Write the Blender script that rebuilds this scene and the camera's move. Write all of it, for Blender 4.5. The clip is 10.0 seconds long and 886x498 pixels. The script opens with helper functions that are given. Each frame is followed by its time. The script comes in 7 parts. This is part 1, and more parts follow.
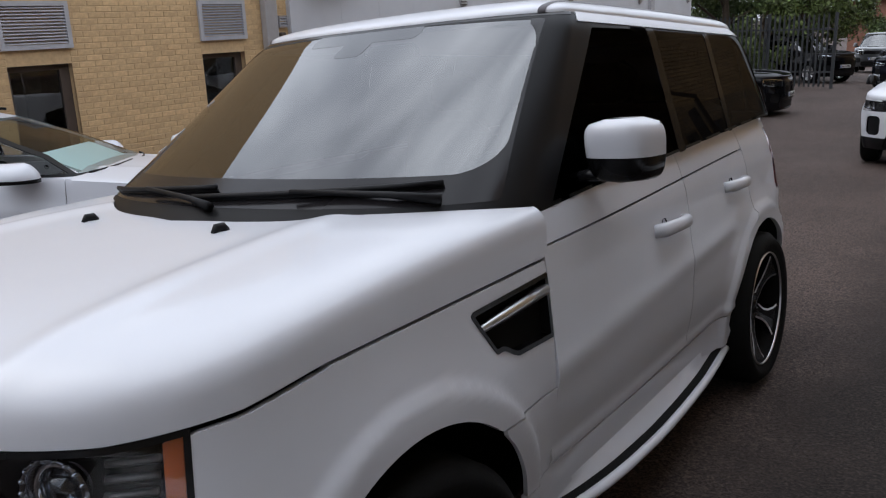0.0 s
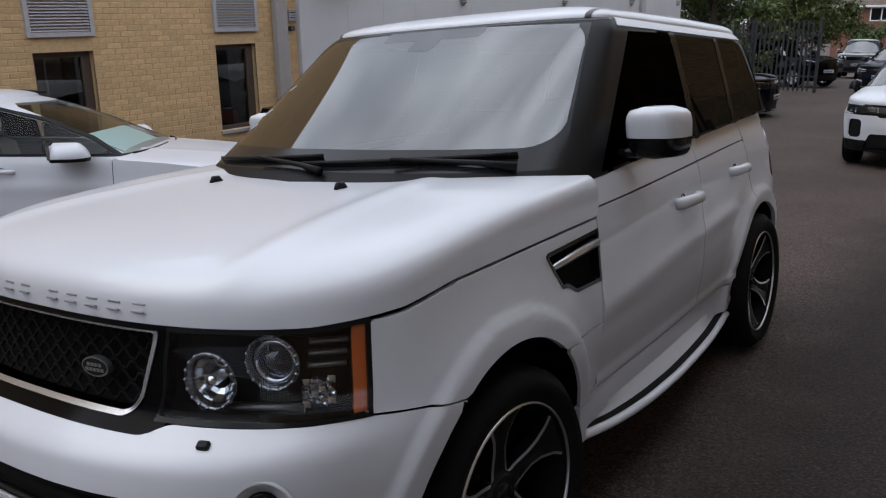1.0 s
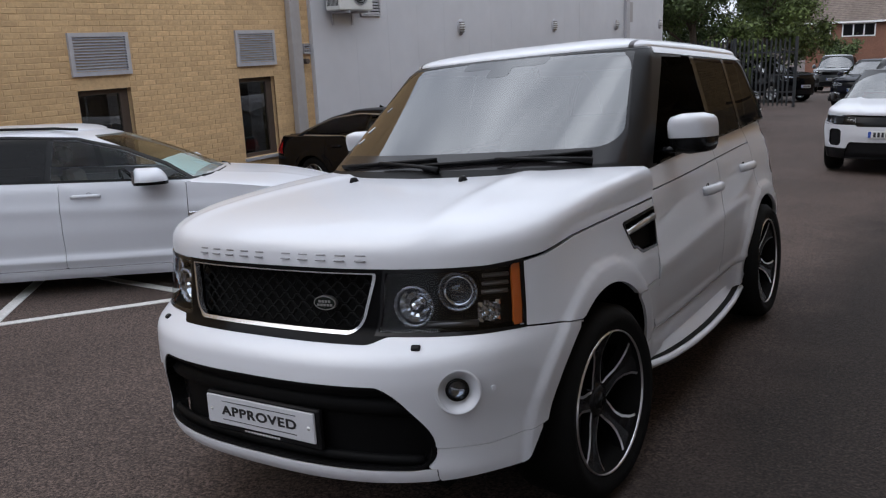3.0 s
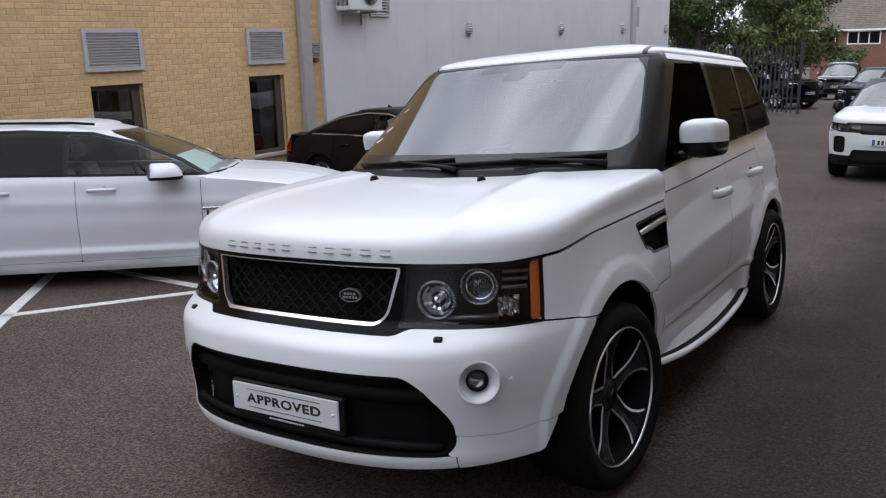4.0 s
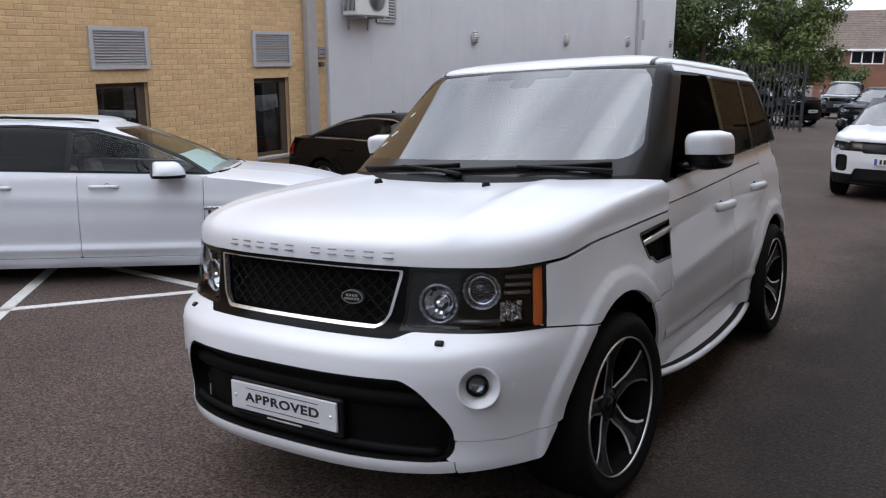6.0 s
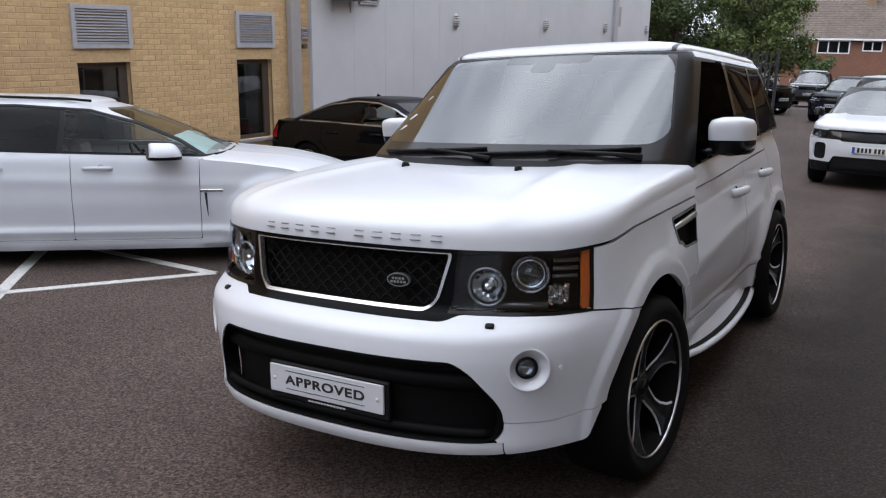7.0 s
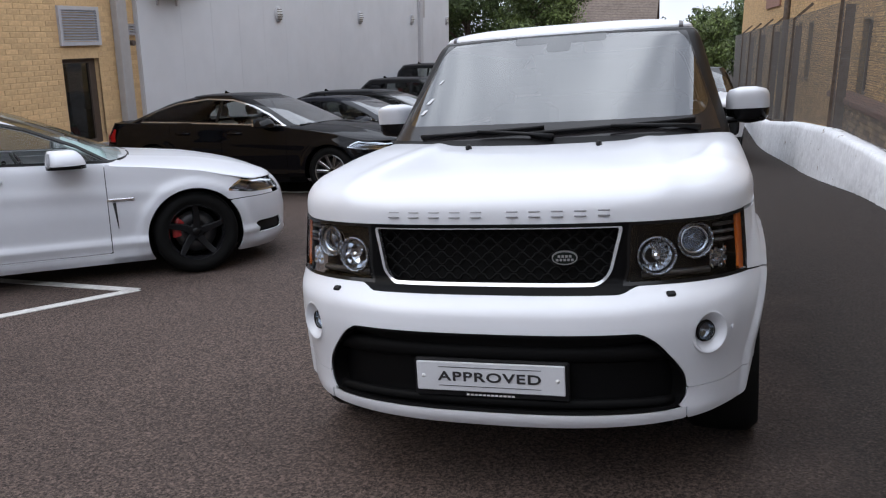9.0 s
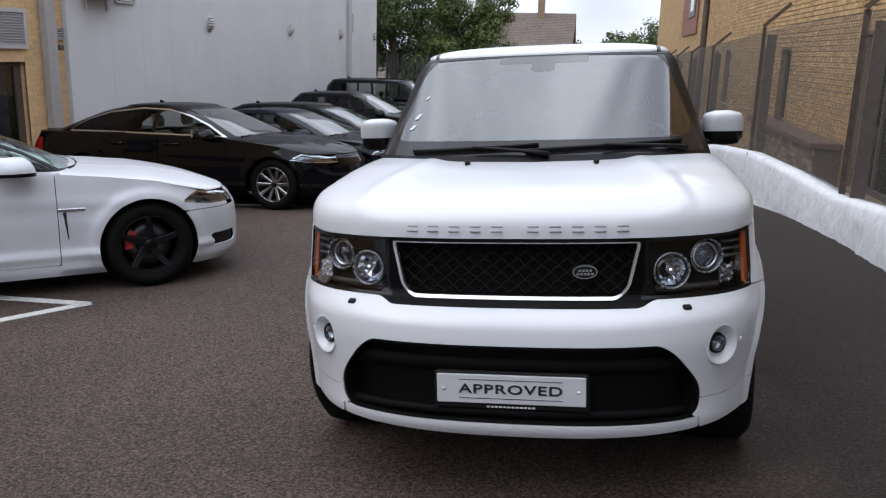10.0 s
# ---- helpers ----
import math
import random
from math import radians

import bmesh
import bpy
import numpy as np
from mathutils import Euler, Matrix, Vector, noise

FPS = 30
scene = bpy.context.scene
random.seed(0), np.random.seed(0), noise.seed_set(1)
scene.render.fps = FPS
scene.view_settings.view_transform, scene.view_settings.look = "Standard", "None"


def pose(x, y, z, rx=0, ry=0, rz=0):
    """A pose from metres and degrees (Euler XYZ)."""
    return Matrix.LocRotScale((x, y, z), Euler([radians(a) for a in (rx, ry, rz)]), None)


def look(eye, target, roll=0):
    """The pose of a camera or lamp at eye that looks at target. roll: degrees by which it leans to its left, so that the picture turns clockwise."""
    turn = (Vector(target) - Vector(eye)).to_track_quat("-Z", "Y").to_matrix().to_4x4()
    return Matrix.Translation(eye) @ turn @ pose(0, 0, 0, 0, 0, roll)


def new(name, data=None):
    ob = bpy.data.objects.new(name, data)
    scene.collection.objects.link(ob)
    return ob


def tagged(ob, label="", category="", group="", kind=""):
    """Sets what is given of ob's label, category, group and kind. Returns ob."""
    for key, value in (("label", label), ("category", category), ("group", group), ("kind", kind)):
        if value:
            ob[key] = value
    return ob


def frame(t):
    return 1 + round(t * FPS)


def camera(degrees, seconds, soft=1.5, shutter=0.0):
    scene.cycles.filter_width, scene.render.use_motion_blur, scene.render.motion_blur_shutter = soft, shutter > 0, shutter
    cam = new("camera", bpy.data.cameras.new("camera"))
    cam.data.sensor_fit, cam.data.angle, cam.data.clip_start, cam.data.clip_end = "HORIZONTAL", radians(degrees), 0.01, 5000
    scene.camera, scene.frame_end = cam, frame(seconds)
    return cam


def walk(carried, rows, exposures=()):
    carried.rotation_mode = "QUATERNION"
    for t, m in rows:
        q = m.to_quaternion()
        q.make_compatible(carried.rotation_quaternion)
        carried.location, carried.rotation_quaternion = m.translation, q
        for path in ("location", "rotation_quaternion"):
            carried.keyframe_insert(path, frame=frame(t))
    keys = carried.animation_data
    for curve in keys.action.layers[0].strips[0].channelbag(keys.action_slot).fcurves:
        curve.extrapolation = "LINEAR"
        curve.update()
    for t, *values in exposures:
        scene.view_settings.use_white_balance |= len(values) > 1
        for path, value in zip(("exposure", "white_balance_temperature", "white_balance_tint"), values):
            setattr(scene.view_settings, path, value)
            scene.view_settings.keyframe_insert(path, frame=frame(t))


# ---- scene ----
cam = camera(57.1, 10.0, soft=1.2)
PATH = [
    (0, (1.794, -1.095, 1.645), (0.649, 0.452, 1.103), -2.2),
    (0.5, (1.792, -1.374, 1.651), (0.691, 0.198, 1.087), -0.6),
    (1, (1.865, -1.673, 1.669), (0.756, -0.103, 1.118), -0.8),
    (1.5, (1.89, -1.924, 1.697), (0.761, -0.363, 1.161), -0.9),
    (2, (1.885, -2.22, 1.709), (0.804, -0.617, 1.197), -0.9),
    (2.5, (1.932, -2.429, 1.701), (0.848, -0.821, 1.212), -1.8),
    (3, (1.968, -2.616, 1.713), (0.878, -1.012, 1.222), -2.5),
    (4.5, (1.97, -2.749, 1.727), (0.879, -1.143, 1.248), -0.7),
    (5, (1.973, -2.748, 1.724), (0.884, -1.137, 1.257), -0.1),
    (6.5, (1.909, -2.754, 1.708), (0.817, -1.147, 1.234), 0.1),
    (7, (1.735, -2.903, 1.706), (0.713, -1.26, 1.2), 0.9),
    (7.5, (1.474, -3.028, 1.68), (0.57, -1.324, 1.153), 1.2),
    (8, (1.165, -3.151, 1.685), (0.354, -1.402, 1.155), 1.1),
    (8.5, (0.84, -3.292, 1.665), (0.197, -1.474, 1.134), 0.8),
    (9, (0.558, -3.367, 1.636), (0.007, -1.515, 1.121), -0.4),
    (9.5, (0.345, -3.427, 1.639), (-0.114, -1.543, 1.15), -0.1),
    (10, (0.206, -3.484, 1.633), (-0.147, -1.574, 1.157), 1.6),
]
EXPOSURE = [(0.0, -0.22), (1.5, -0.40), (2.4, -0.35), (3.2, -0.12), (4.3, 0.10), (7.5, 0.16), (9.0, 0.10), (10.0, 0.02)]
walk(cam, [(t, look(eye, target, roll)) for t, eye, target, roll in PATH], EXPOSURE)

# ---- world and light ----
def sky_world():
    w = bpy.data.worlds.new("overcast_sky")
    scene.world = w
    w.use_nodes = True
    nt = w.node_tree
    nt.nodes.clear()
    out = nt.nodes.new("ShaderNodeOutputWorld")
    bg = nt.nodes.new("ShaderNodeBackground")
    sky = nt.nodes.new("ShaderNodeTexSky")
    sky.sky_type = "NISHITA"
    sky.sun_disc = False
    sky.sun_elevation, sky.sun_rotation = radians(45), radians(236)
    sky.air_density, sky.dust_density = 1.0, 4.0
    # broken cloud cover over the sky
    tc = nt.nodes.new("ShaderNodeTexCoord")
    mp = nt.nodes.new("ShaderNodeMapping")
    mp.inputs["Scale"].default_value = (1.0, 1.0, 1.0)
    noi = nt.nodes.new("ShaderNodeTexNoise")
    noi.inputs["Scale"].default_value = 3.4
    noi.inputs["Detail"].default_value = 2.5
    noi.inputs["Roughness"].default_value = 0.5
    ramp = nt.nodes.new("ShaderNodeValToRGB")
    ramp.color_ramp.elements[0].position, ramp.color_ramp.elements[0].color = 0.36, (4.6, 5.0, 5.9, 1)
    ramp.color_ramp.elements[1].position, ramp.color_ramp.elements[1].color = 0.66, (10.5, 11.2, 12.5, 1)
    mix = nt.nodes.new("ShaderNodeMixRGB")
    mix.inputs[0].default_value = 0.88
    nt.links.new(tc.outputs["Generated"], mp.inputs[0])
    nt.links.new(mp.outputs[0], noi.inputs["Vector"])
    nt.links.new(noi.outputs[0], ramp.inputs[0])
    nt.links.new(sky.outputs[0], mix.inputs[1])
    nt.links.new(ramp.outputs[0], mix.inputs[2])
    # an overcast sky is brighter overhead than low down
    sep = nt.nodes.new("ShaderNodeSeparateXYZ")
    rise = nt.nodes.new("ShaderNodeMapRange")
    rise.inputs[1].default_value, rise.inputs[2].default_value, rise.inputs[3].default_value, rise.inputs[4].default_value = 0.0, 1.0, 0.95, 2.15
    mul = nt.nodes.new("ShaderNodeVectorMath")
    mul.operation = "SCALE"
    nt.links.new(tc.outputs["Generated"], sep.inputs[0])
    nt.links.new(sep.outputs[2], rise.inputs[0])
    nt.links.new(mix.outputs[0], mul.inputs[0])
    nt.links.new(rise.outputs[0], mul.inputs["Scale"])
    nt.links.new(mul.outputs[0], bg.inputs[0])
    bg.inputs[1].default_value = 0.150
    nt.links.new(bg.outputs[0], out.inputs[0])


sky_world()
sun = bpy.data.lights.new("sun", "SUN")
sun.energy, sun.angle, sun.color = 0.5, radians(60), (1.0, 0.97, 0.93)
new("sun", sun).matrix_world = look((-9, -6, 11), (0, 0, 0))


# ---- materials ----
def material(name, color, rough=0.5, metal=0.0, coat=0.0, spec=0.5, noise_scale=0.0, noise_amt=0.0, bump=0.0, bump_scale=60.0, big=0.0, random_amt=0.0, island=0.0):
    m = bpy.data.materials.new(name)
    m.use_nodes = True
    nt = m.node_tree
    b = nt.nodes["Principled BSDF"]
    b.inputs["Base Color"].default_value = (*color, 1)
    b.inputs["Roughness"].default_value = rough
    b.inputs["Metallic"].default_value = metal
    b.inputs["Coat Weight"].default_value = coat
    b.inputs["Coat Roughness"].default_value = 0.03
    b.inputs["Specular IOR Level"].default_value = spec
    tc = nt.nodes.new("ShaderNodeTexCoord")
    val = None

    def scaled(scale, detail, lo, hi):
        n = nt.nodes.new("ShaderNodeTexNoise")
        n.inputs["Scale"].default_value, n.inputs["Detail"].default_value = scale, detail
        nt.links.new(tc.outputs["Object"], n.inputs["Vector"])
        r = nt.nodes.new("ShaderNodeMapRange")
        r.inputs[1].default_value, r.inputs[2].default_value = 0.3, 0.7
        r.inputs[3].default_value, r.inputs[4].default_value = lo, hi
        nt.links.new(n.outputs[0], r.inputs[0])
        return r.outputs[0]

    def times(a, c):
        if a is None:
            return c
        k = nt.nodes.new("ShaderNodeMath")
        k.operation = "MULTIPLY"
        nt.links.new(a, k.inputs[0])
        nt.links.new(c, k.inputs[1])
        return k.outputs[0]

    if noise_amt:
        val = times(val, scaled(noise_scale, 4, 1 - noise_amt, 1 + noise_amt))
    if big:
        val = times(val, scaled(0.7, 5, 1 - big, 1 + big))
    for amt, kind in ((random_amt, "ob"), (island, "is")):
        if amt:
            info = nt.nodes.new("ShaderNodeObjectInfo" if kind == "ob" else "ShaderNodeNewGeometry")
            r = nt.nodes.new("ShaderNodeMapRange")
            r.inputs[3].default_value, r.inputs[4].default_value = 1 - amt, 1 + amt
            nt.links.new(info.outputs["Random" if kind == "ob" else "Random Per Island"], r.inputs[0])
            val = times(val, r.outputs[0])
    if val is not None:
        mx = nt.nodes.new("ShaderNodeVectorMath")
        mx.operation = "SCALE"
        mx.inputs[0].default_value = color
        nt.links.new(val, mx.inputs["Scale"])
        nt.links.new(mx.outputs[0], b.inputs["Base Color"])
    if bump:
        n = nt.nodes.new("ShaderNodeTexNoise")
        n.inputs["Scale"].default_value, n.inputs["Detail"].default_value = bump_scale, 6
        bp = nt.nodes.new("ShaderNodeBump")
        bp.inputs["Strength"].default_value, bp.inputs["Distance"].default_value = bump, 0.01
        nt.links.new(tc.outputs["Object"], n.inputs["Vector"])
        nt.links.new(n.outputs[0], bp.inputs["Height"])
        nt.links.new(bp.outputs[0], b.inputs["Normal"])
    return m


def glass(name, tint, gloss=1.0, ior=1.5):
    m = bpy.data.materials.new(name)
    m.use_nodes = True
    nt = m.node_tree
    nt.nodes.clear()
    out = nt.nodes.new("ShaderNodeOutputMaterial")
    tr = nt.nodes.new("ShaderNodeBsdfTransparent")
    tr.inputs[0].default_value = (*tint, 1)
    gl = nt.nodes.new("ShaderNodeBsdfGlossy")
    gl.inputs[0].default_value = (gloss, gloss, gloss, 1)
    gl.inputs["Roughness"].default_value = 0.01
    f0 = ((ior - 1) / (ior + 1)) ** 2
    lw = nt.nodes.new("ShaderNodeLayerWeight")
    lw.inputs[0].default_value = 0.5
    pw = nt.nodes.new("ShaderNodeMath")
    pw.operation = "POWER"
    pw.inputs[1].default_value = 5.0
    ma = nt.nodes.new("ShaderNodeMath")
    ma.operation = "MULTIPLY_ADD"
    ma.inputs[1].default_value, ma.inputs[2].default_value = min(1.0, 12 * f0) * (1 - f0), f0
    mx = nt.nodes.new("ShaderNodeMixShader")
    nt.links.new(lw.outputs["Facing"], pw.inputs[0])
    nt.links.new(pw.outputs[0], ma.inputs[0])
    nt.links.new(ma.outputs[0], mx.inputs[0])
    nt.links.new(tr.outputs[0], mx.inputs[1])
    nt.links.new(gl.outputs[0], mx.inputs[2])
    nt.links.new(mx.outputs[0], out.inputs[0])
    return m


M_WHITE = material("white_paint", (0.540, 0.552, 0.590), 0.38, coat=0.5, noise_scale=3, noise_amt=0.015)
M_BLACK = material("black_paint", (0.003, 0.003, 0.004), 0.25, coat=0.45, spec=0.0)
M_NAVY = material("navy_paint", (0.005, 0.006, 0.011), 0.25, coat=0.45, spec=0.0)
M_GREY = material("grey_paint", (0.05, 0.055, 0.06), 0.3, metal=0.3, coat=1.0)
M_GLOSS = material("gloss_black_trim", (0.006, 0.006, 0.0065), 0.15, spec=0.18)
M_PLASTIC = material("black_plastic", (0.008, 0.008, 0.009), 0.5, spec=0.15, bump=0.1, bump_scale=300)
M_DARK = material("underbody_gap_black", (0.004, 0.004, 0.004), 0.8, spec=0.1)
M_RUBBER = material("tyre_rubber", (0.006, 0.006, 0.006), 0.7, spec=0.08, bump=0.15, bump_scale=120)
M_CHROME = material("chrome", (0.75, 0.75, 0.76), 0.12, metal=1.0)
M_SILVER = material("satin_silver", (0.55, 0.56, 0.57), 0.3, metal=1.0)
M_ALLOY = material("machined_alloy", (0.62, 0.62, 0.63), 0.28, metal=1.0, bump=0.05, bump_scale=400)
M_RIMBLK = material("gloss_black_alloy", (0.008, 0.008, 0.009), 0.25, spec=0.18)
M_ORANGE = material("orange_lens", (0.50, 0.105, 0.015), 0.15, coat=1.0)
M_RED = material("red_lens", (0.35, 0.01, 0.01), 0.12, coat=1.0)
M_CALIPER = material("red_caliper", (0.35, 0.02, 0.02), 0.35)
M_PLATE = material("plate_silver_grey", (0.46, 0.47, 0.50), 0.35, noise_scale=200, noise_amt=0.03)
M_PLATEW = material("plate_white", (0.62, 0.63, 0.62), 0.4)
M_INK = material("black_ink", (0.01, 0.01, 0.012), 0.5)
M_MARK = material("pale_mark", (0.6, 0.6, 0.6), 0.5)
M_BLUE = material("blue_band", (0.03, 0.08, 0.35), 0.4)
# seat leather, also the sheets that stand for dark rooms
M_SEAT_ROOM = material("dark_leather_room_dark", (0.016, 0.014, 0.013), 0.5, spec=0.2)
M_SEATP = material("pale_leather", (0.35, 0.33, 0.31), 0.55)
M_PAPER = material("paper_tray", (0.66, 0.80, 0.80), 0.6)
M_MESH = material("grille_black", (0.005, 0.005, 0.005), 0.8, spec=0.08)
M_LINER = material("intake_black", (0.003, 0.003, 0.0033), 0.6, spec=0.08, bump=0.1, bump_scale=300)
M_SATIN = material("satin_chrome_trim", (0.50, 0.50, 0.52), 0.26, metal=0.9)
M_SURROUND = material("gloss_black_surround", (0.003, 0.003, 0.0032), 0.12, spec=0.04)
M_BEZEL = material("lamp_bezel", (0.007, 0.007, 0.008), 0.3, spec=0.06)
M_GLASS_W = glass("windscreen_glass", (0.13, 0.14, 0.145), 1.0, 2.2)
M_GLASS_M = glass("sensor_glass", (0.05, 0.05, 0.055), 1.0, 1.95)
M_GLASS_S = glass("clear_car_glass", (0.60, 0.63, 0.62), 1.0, 1.30)
M_GLASS_C = glass("car_screen_glass", (0.66, 0.72, 0.71), 1.0, 1.55)
M_GLASS_F = glass("front_door_glass", (0.04, 0.04, 0.045), 1.0, 1.08)
M_POSTGREY = material("dark_grey_seal", (0.06, 0.055, 0.06), 0.45, spec=0.3)
M_FRIT = material("black_screen_border", (0.012, 0.011, 0.012), 0.16, spec=0.2)
M_PILLAR = material("satin_black_pillar", (0.006, 0.006, 0.0065), 0.4, spec=0.1)
M_DISC = material("brake_steel", (0.10, 0.10, 0.105), 0.45, metal=0.8)
M_FOG = material("dim_lamp_reflector", (0.26, 0.28, 0.31), 0.15, metal=1.0)
M_LETTER = material("pale_silver_mark", (0.24, 0.24, 0.255), 0.35, metal=0.5)
M_GLASS_T = glass("tinted_car_glass", (0.035, 0.035, 0.04), 1.0, 1.28)
M_LENS = glass("headlamp_cover", (0.85, 0.87, 0.89), 1.0, 1.42)
M_WINGLASS = glass("building_glass", (0.25, 0.27, 0.28), 1.0, 1.7)
M_LAMPRING = material("smoked_chrome", (0.22, 0.22, 0.235), 0.22, metal=1.0)
M_SMOKE = material("smoked_reflector", (0.10, 0.095, 0.095), 0.3, metal=0.7)
M_PROJ = glass("projector_glass", (0.55, 0.58, 0.62), 1.0, 1.7)
M_BULB = material("lamp_reflector", (0.58, 0.60, 0.63), 0.08, metal=1.0)



def asphalt():
    """Worn asphalt: pale and dark stones in a brownish binder, soft stains."""
    m = material("asphalt", (0.0312, 0.0226, 0.0192), 0.9, spec=0.25)
    nt = m.node_tree
    b = nt.nodes["Principled BSDF"]
    tc = nt.nodes.new("ShaderNodeTexCoord")

    def layer(kind, scale, stops):
        n = nt.nodes.new(kind)
        n.inputs["Scale"].default_value = scale
        if "Detail" in n.inputs:
            n.inputs["Detail"].default_value = 3
        nt.links.new(tc.outputs["Object"], n.inputs["Vector"])
        r = nt.nodes.new("ShaderNodeValToRGB")
        while len(r.color_ramp.elements) < len(stops):
            r.color_ramp.elements.new(0.5)
        for e, (p, v) in zip(r.color_ramp.elements, stops):
            e.position, e.color = p, (v, v, v, 1)
        nt.links.new(n.outputs["Color" if kind.endswith("Voronoi") else 0], r.inputs[0])
        return n, r

    v1, r1 = layer("ShaderNodeTexVoronoi", 120, [(0.0, 0.45), (0.5, 0.8), (0.78, 1.2), (0.95, 2.9)])
    r2 = layer("ShaderNodeTexNoise", 60, [(0.32, 0.55), (0.5, 0.95), (0.68, 1.55)])[1]
    r3 = layer("ShaderNodeTexNoise", 0.55, [(0.3, 0.82), (0.5, 1.0), (0.7, 1.16)])[1]
    last = None
    for r in (r1, r2, r3):
        k = nt.nodes.new("ShaderNodeVectorMath")
        k.operation = "MULTIPLY"
        if last is None:
            k.inputs[0].default_value = (0.0312, 0.0226, 0.0192)
        else:
            nt.links.new(last, k.inputs[0])
        nt.links.new(r.outputs[0], k.inputs[1])
        last = k.outputs[0]
    # finer grain on the east side, its darker base is shade painted in
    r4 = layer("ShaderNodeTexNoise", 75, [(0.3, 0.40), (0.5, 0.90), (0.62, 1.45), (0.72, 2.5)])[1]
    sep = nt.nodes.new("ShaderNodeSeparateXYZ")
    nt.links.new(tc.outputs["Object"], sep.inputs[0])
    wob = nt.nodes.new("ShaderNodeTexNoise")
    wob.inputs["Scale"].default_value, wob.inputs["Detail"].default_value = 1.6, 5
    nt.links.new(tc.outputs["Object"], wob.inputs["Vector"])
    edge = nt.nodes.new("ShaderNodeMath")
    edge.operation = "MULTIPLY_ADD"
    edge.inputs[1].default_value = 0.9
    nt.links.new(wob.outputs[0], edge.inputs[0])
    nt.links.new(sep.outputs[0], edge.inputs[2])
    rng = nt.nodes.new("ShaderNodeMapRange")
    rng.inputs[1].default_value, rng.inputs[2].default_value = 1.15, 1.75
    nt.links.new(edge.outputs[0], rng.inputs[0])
    shaded_fine = nt.nodes.new("ShaderNodeVectorMath")
    shaded_fine.operation = "MULTIPLY"
    shaded_fine.inputs[0].default_value = (0.0258, 0.0192, 0.0164)
    nt.links.new(r4.outputs[0], shaded_fine.inputs[1])
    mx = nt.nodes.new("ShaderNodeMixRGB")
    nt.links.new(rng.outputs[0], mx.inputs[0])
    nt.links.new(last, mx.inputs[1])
    nt.links.new(shaded_fine.outputs[0], mx.inputs[2])
    nt.links.new(mx.outputs[0], b.inputs["Base Color"])
    bp = nt.nodes.new("ShaderNodeBump")
    bp.inputs["Strength"].default_value, bp.inputs["Distance"].default_value = 0.7, 0.005
    nt.links.new(v1.outputs["Distance"], bp.inputs["Height"])
    nt.links.new(bp.outputs[0], b.inputs["Normal"])
    return m


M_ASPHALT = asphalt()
M_LINE = material("worn_white_line", (0.50, 0.49, 0.47), 0.8, noise_scale=30, noise_amt=0.18, bump=0.5, bump_scale=150)
M_BRICK = material("buff_brick", (0.57, 0.385, 0.20), 0.85, noise_scale=25, noise_amt=0.10, bump=0.4, bump_scale=80, random_amt=0.10, island=0.10)
M_BRICKR = material("yellow_stock_brick", (0.46, 0.295, 0.135), 0.9, noise_scale=25, noise_amt=0.18, bump=0.5, bump_scale=80, random_amt=0.2, island=0.2)
M_BRICKD = material("dark_stock_brick", (0.205, 0.142, 0.088), 0.9, noise_scale=25, noise_amt=0.2, bump=0.5, bump_scale=80, island=0.45)
M_BRICKH = material("red_house_brick", (0.19, 0.09, 0.06), 0.9, noise_scale=9, noise_amt=0.25, big=0.1)
M_MORTAR = material("mortar", (0.54, 0.37, 0.20), 0.95, noise_scale=20, noise_amt=0.1, bump=0.4, bump_scale=90)
M_MORTARR = material("mortar_dark", (0.20, 0.15, 0.095), 0.95, noise_scale=20, noise_amt=0.15, bump=0.4, bump_scale=90)
M_MORTARB = material("bay_mortar", (0.12, 0.09, 0.065), 0.95, noise_scale=20, noise_amt=0.15, bump=0.4, bump_scale=90)
M_COPING = material("brown_tile_coping", (0.13, 0.07, 0.055), 0.8, noise_scale=14, noise_amt=0.2, bump=0.4, bump_scale=40)
M_BOARD = material("weathered_board", (0.095, 0.074, 0.062), 0.85, noise_scale=9, noise_amt=0.2, bump=0.3, bump_scale=60)
M_CLAD = material("grey_wall_cladding", (0.53, 0.53, 0.55), 0.55, noise_scale=3, noise_amt=0.02, big=0.05)
M_METAL = material("painted_grey_metal", (0.40, 0.39, 0.405), 0.5, noise_scale=12, noise_amt=0.06)
M_PIPE = material("drainpipe_grey", (0.33, 0.31, 0.30), 0.5, noise_scale=8, noise_amt=0.05)
M_FRAME = material("brown_window_frame", (0.075, 0.055, 0.045), 0.5, noise_scale=20, noise_amt=0.1)
M_CREAM = material("cream_soffit", (0.55, 0.44, 0.26), 0.8, noise_scale=10, noise_amt=0.08)
M_PLINTH = material("whitewashed_plaster", (0.61, 0.62, 0.65), 0.85, noise_scale=11, noise_amt=0.10, bump=1.0, bump_scale=14, big=0.08)


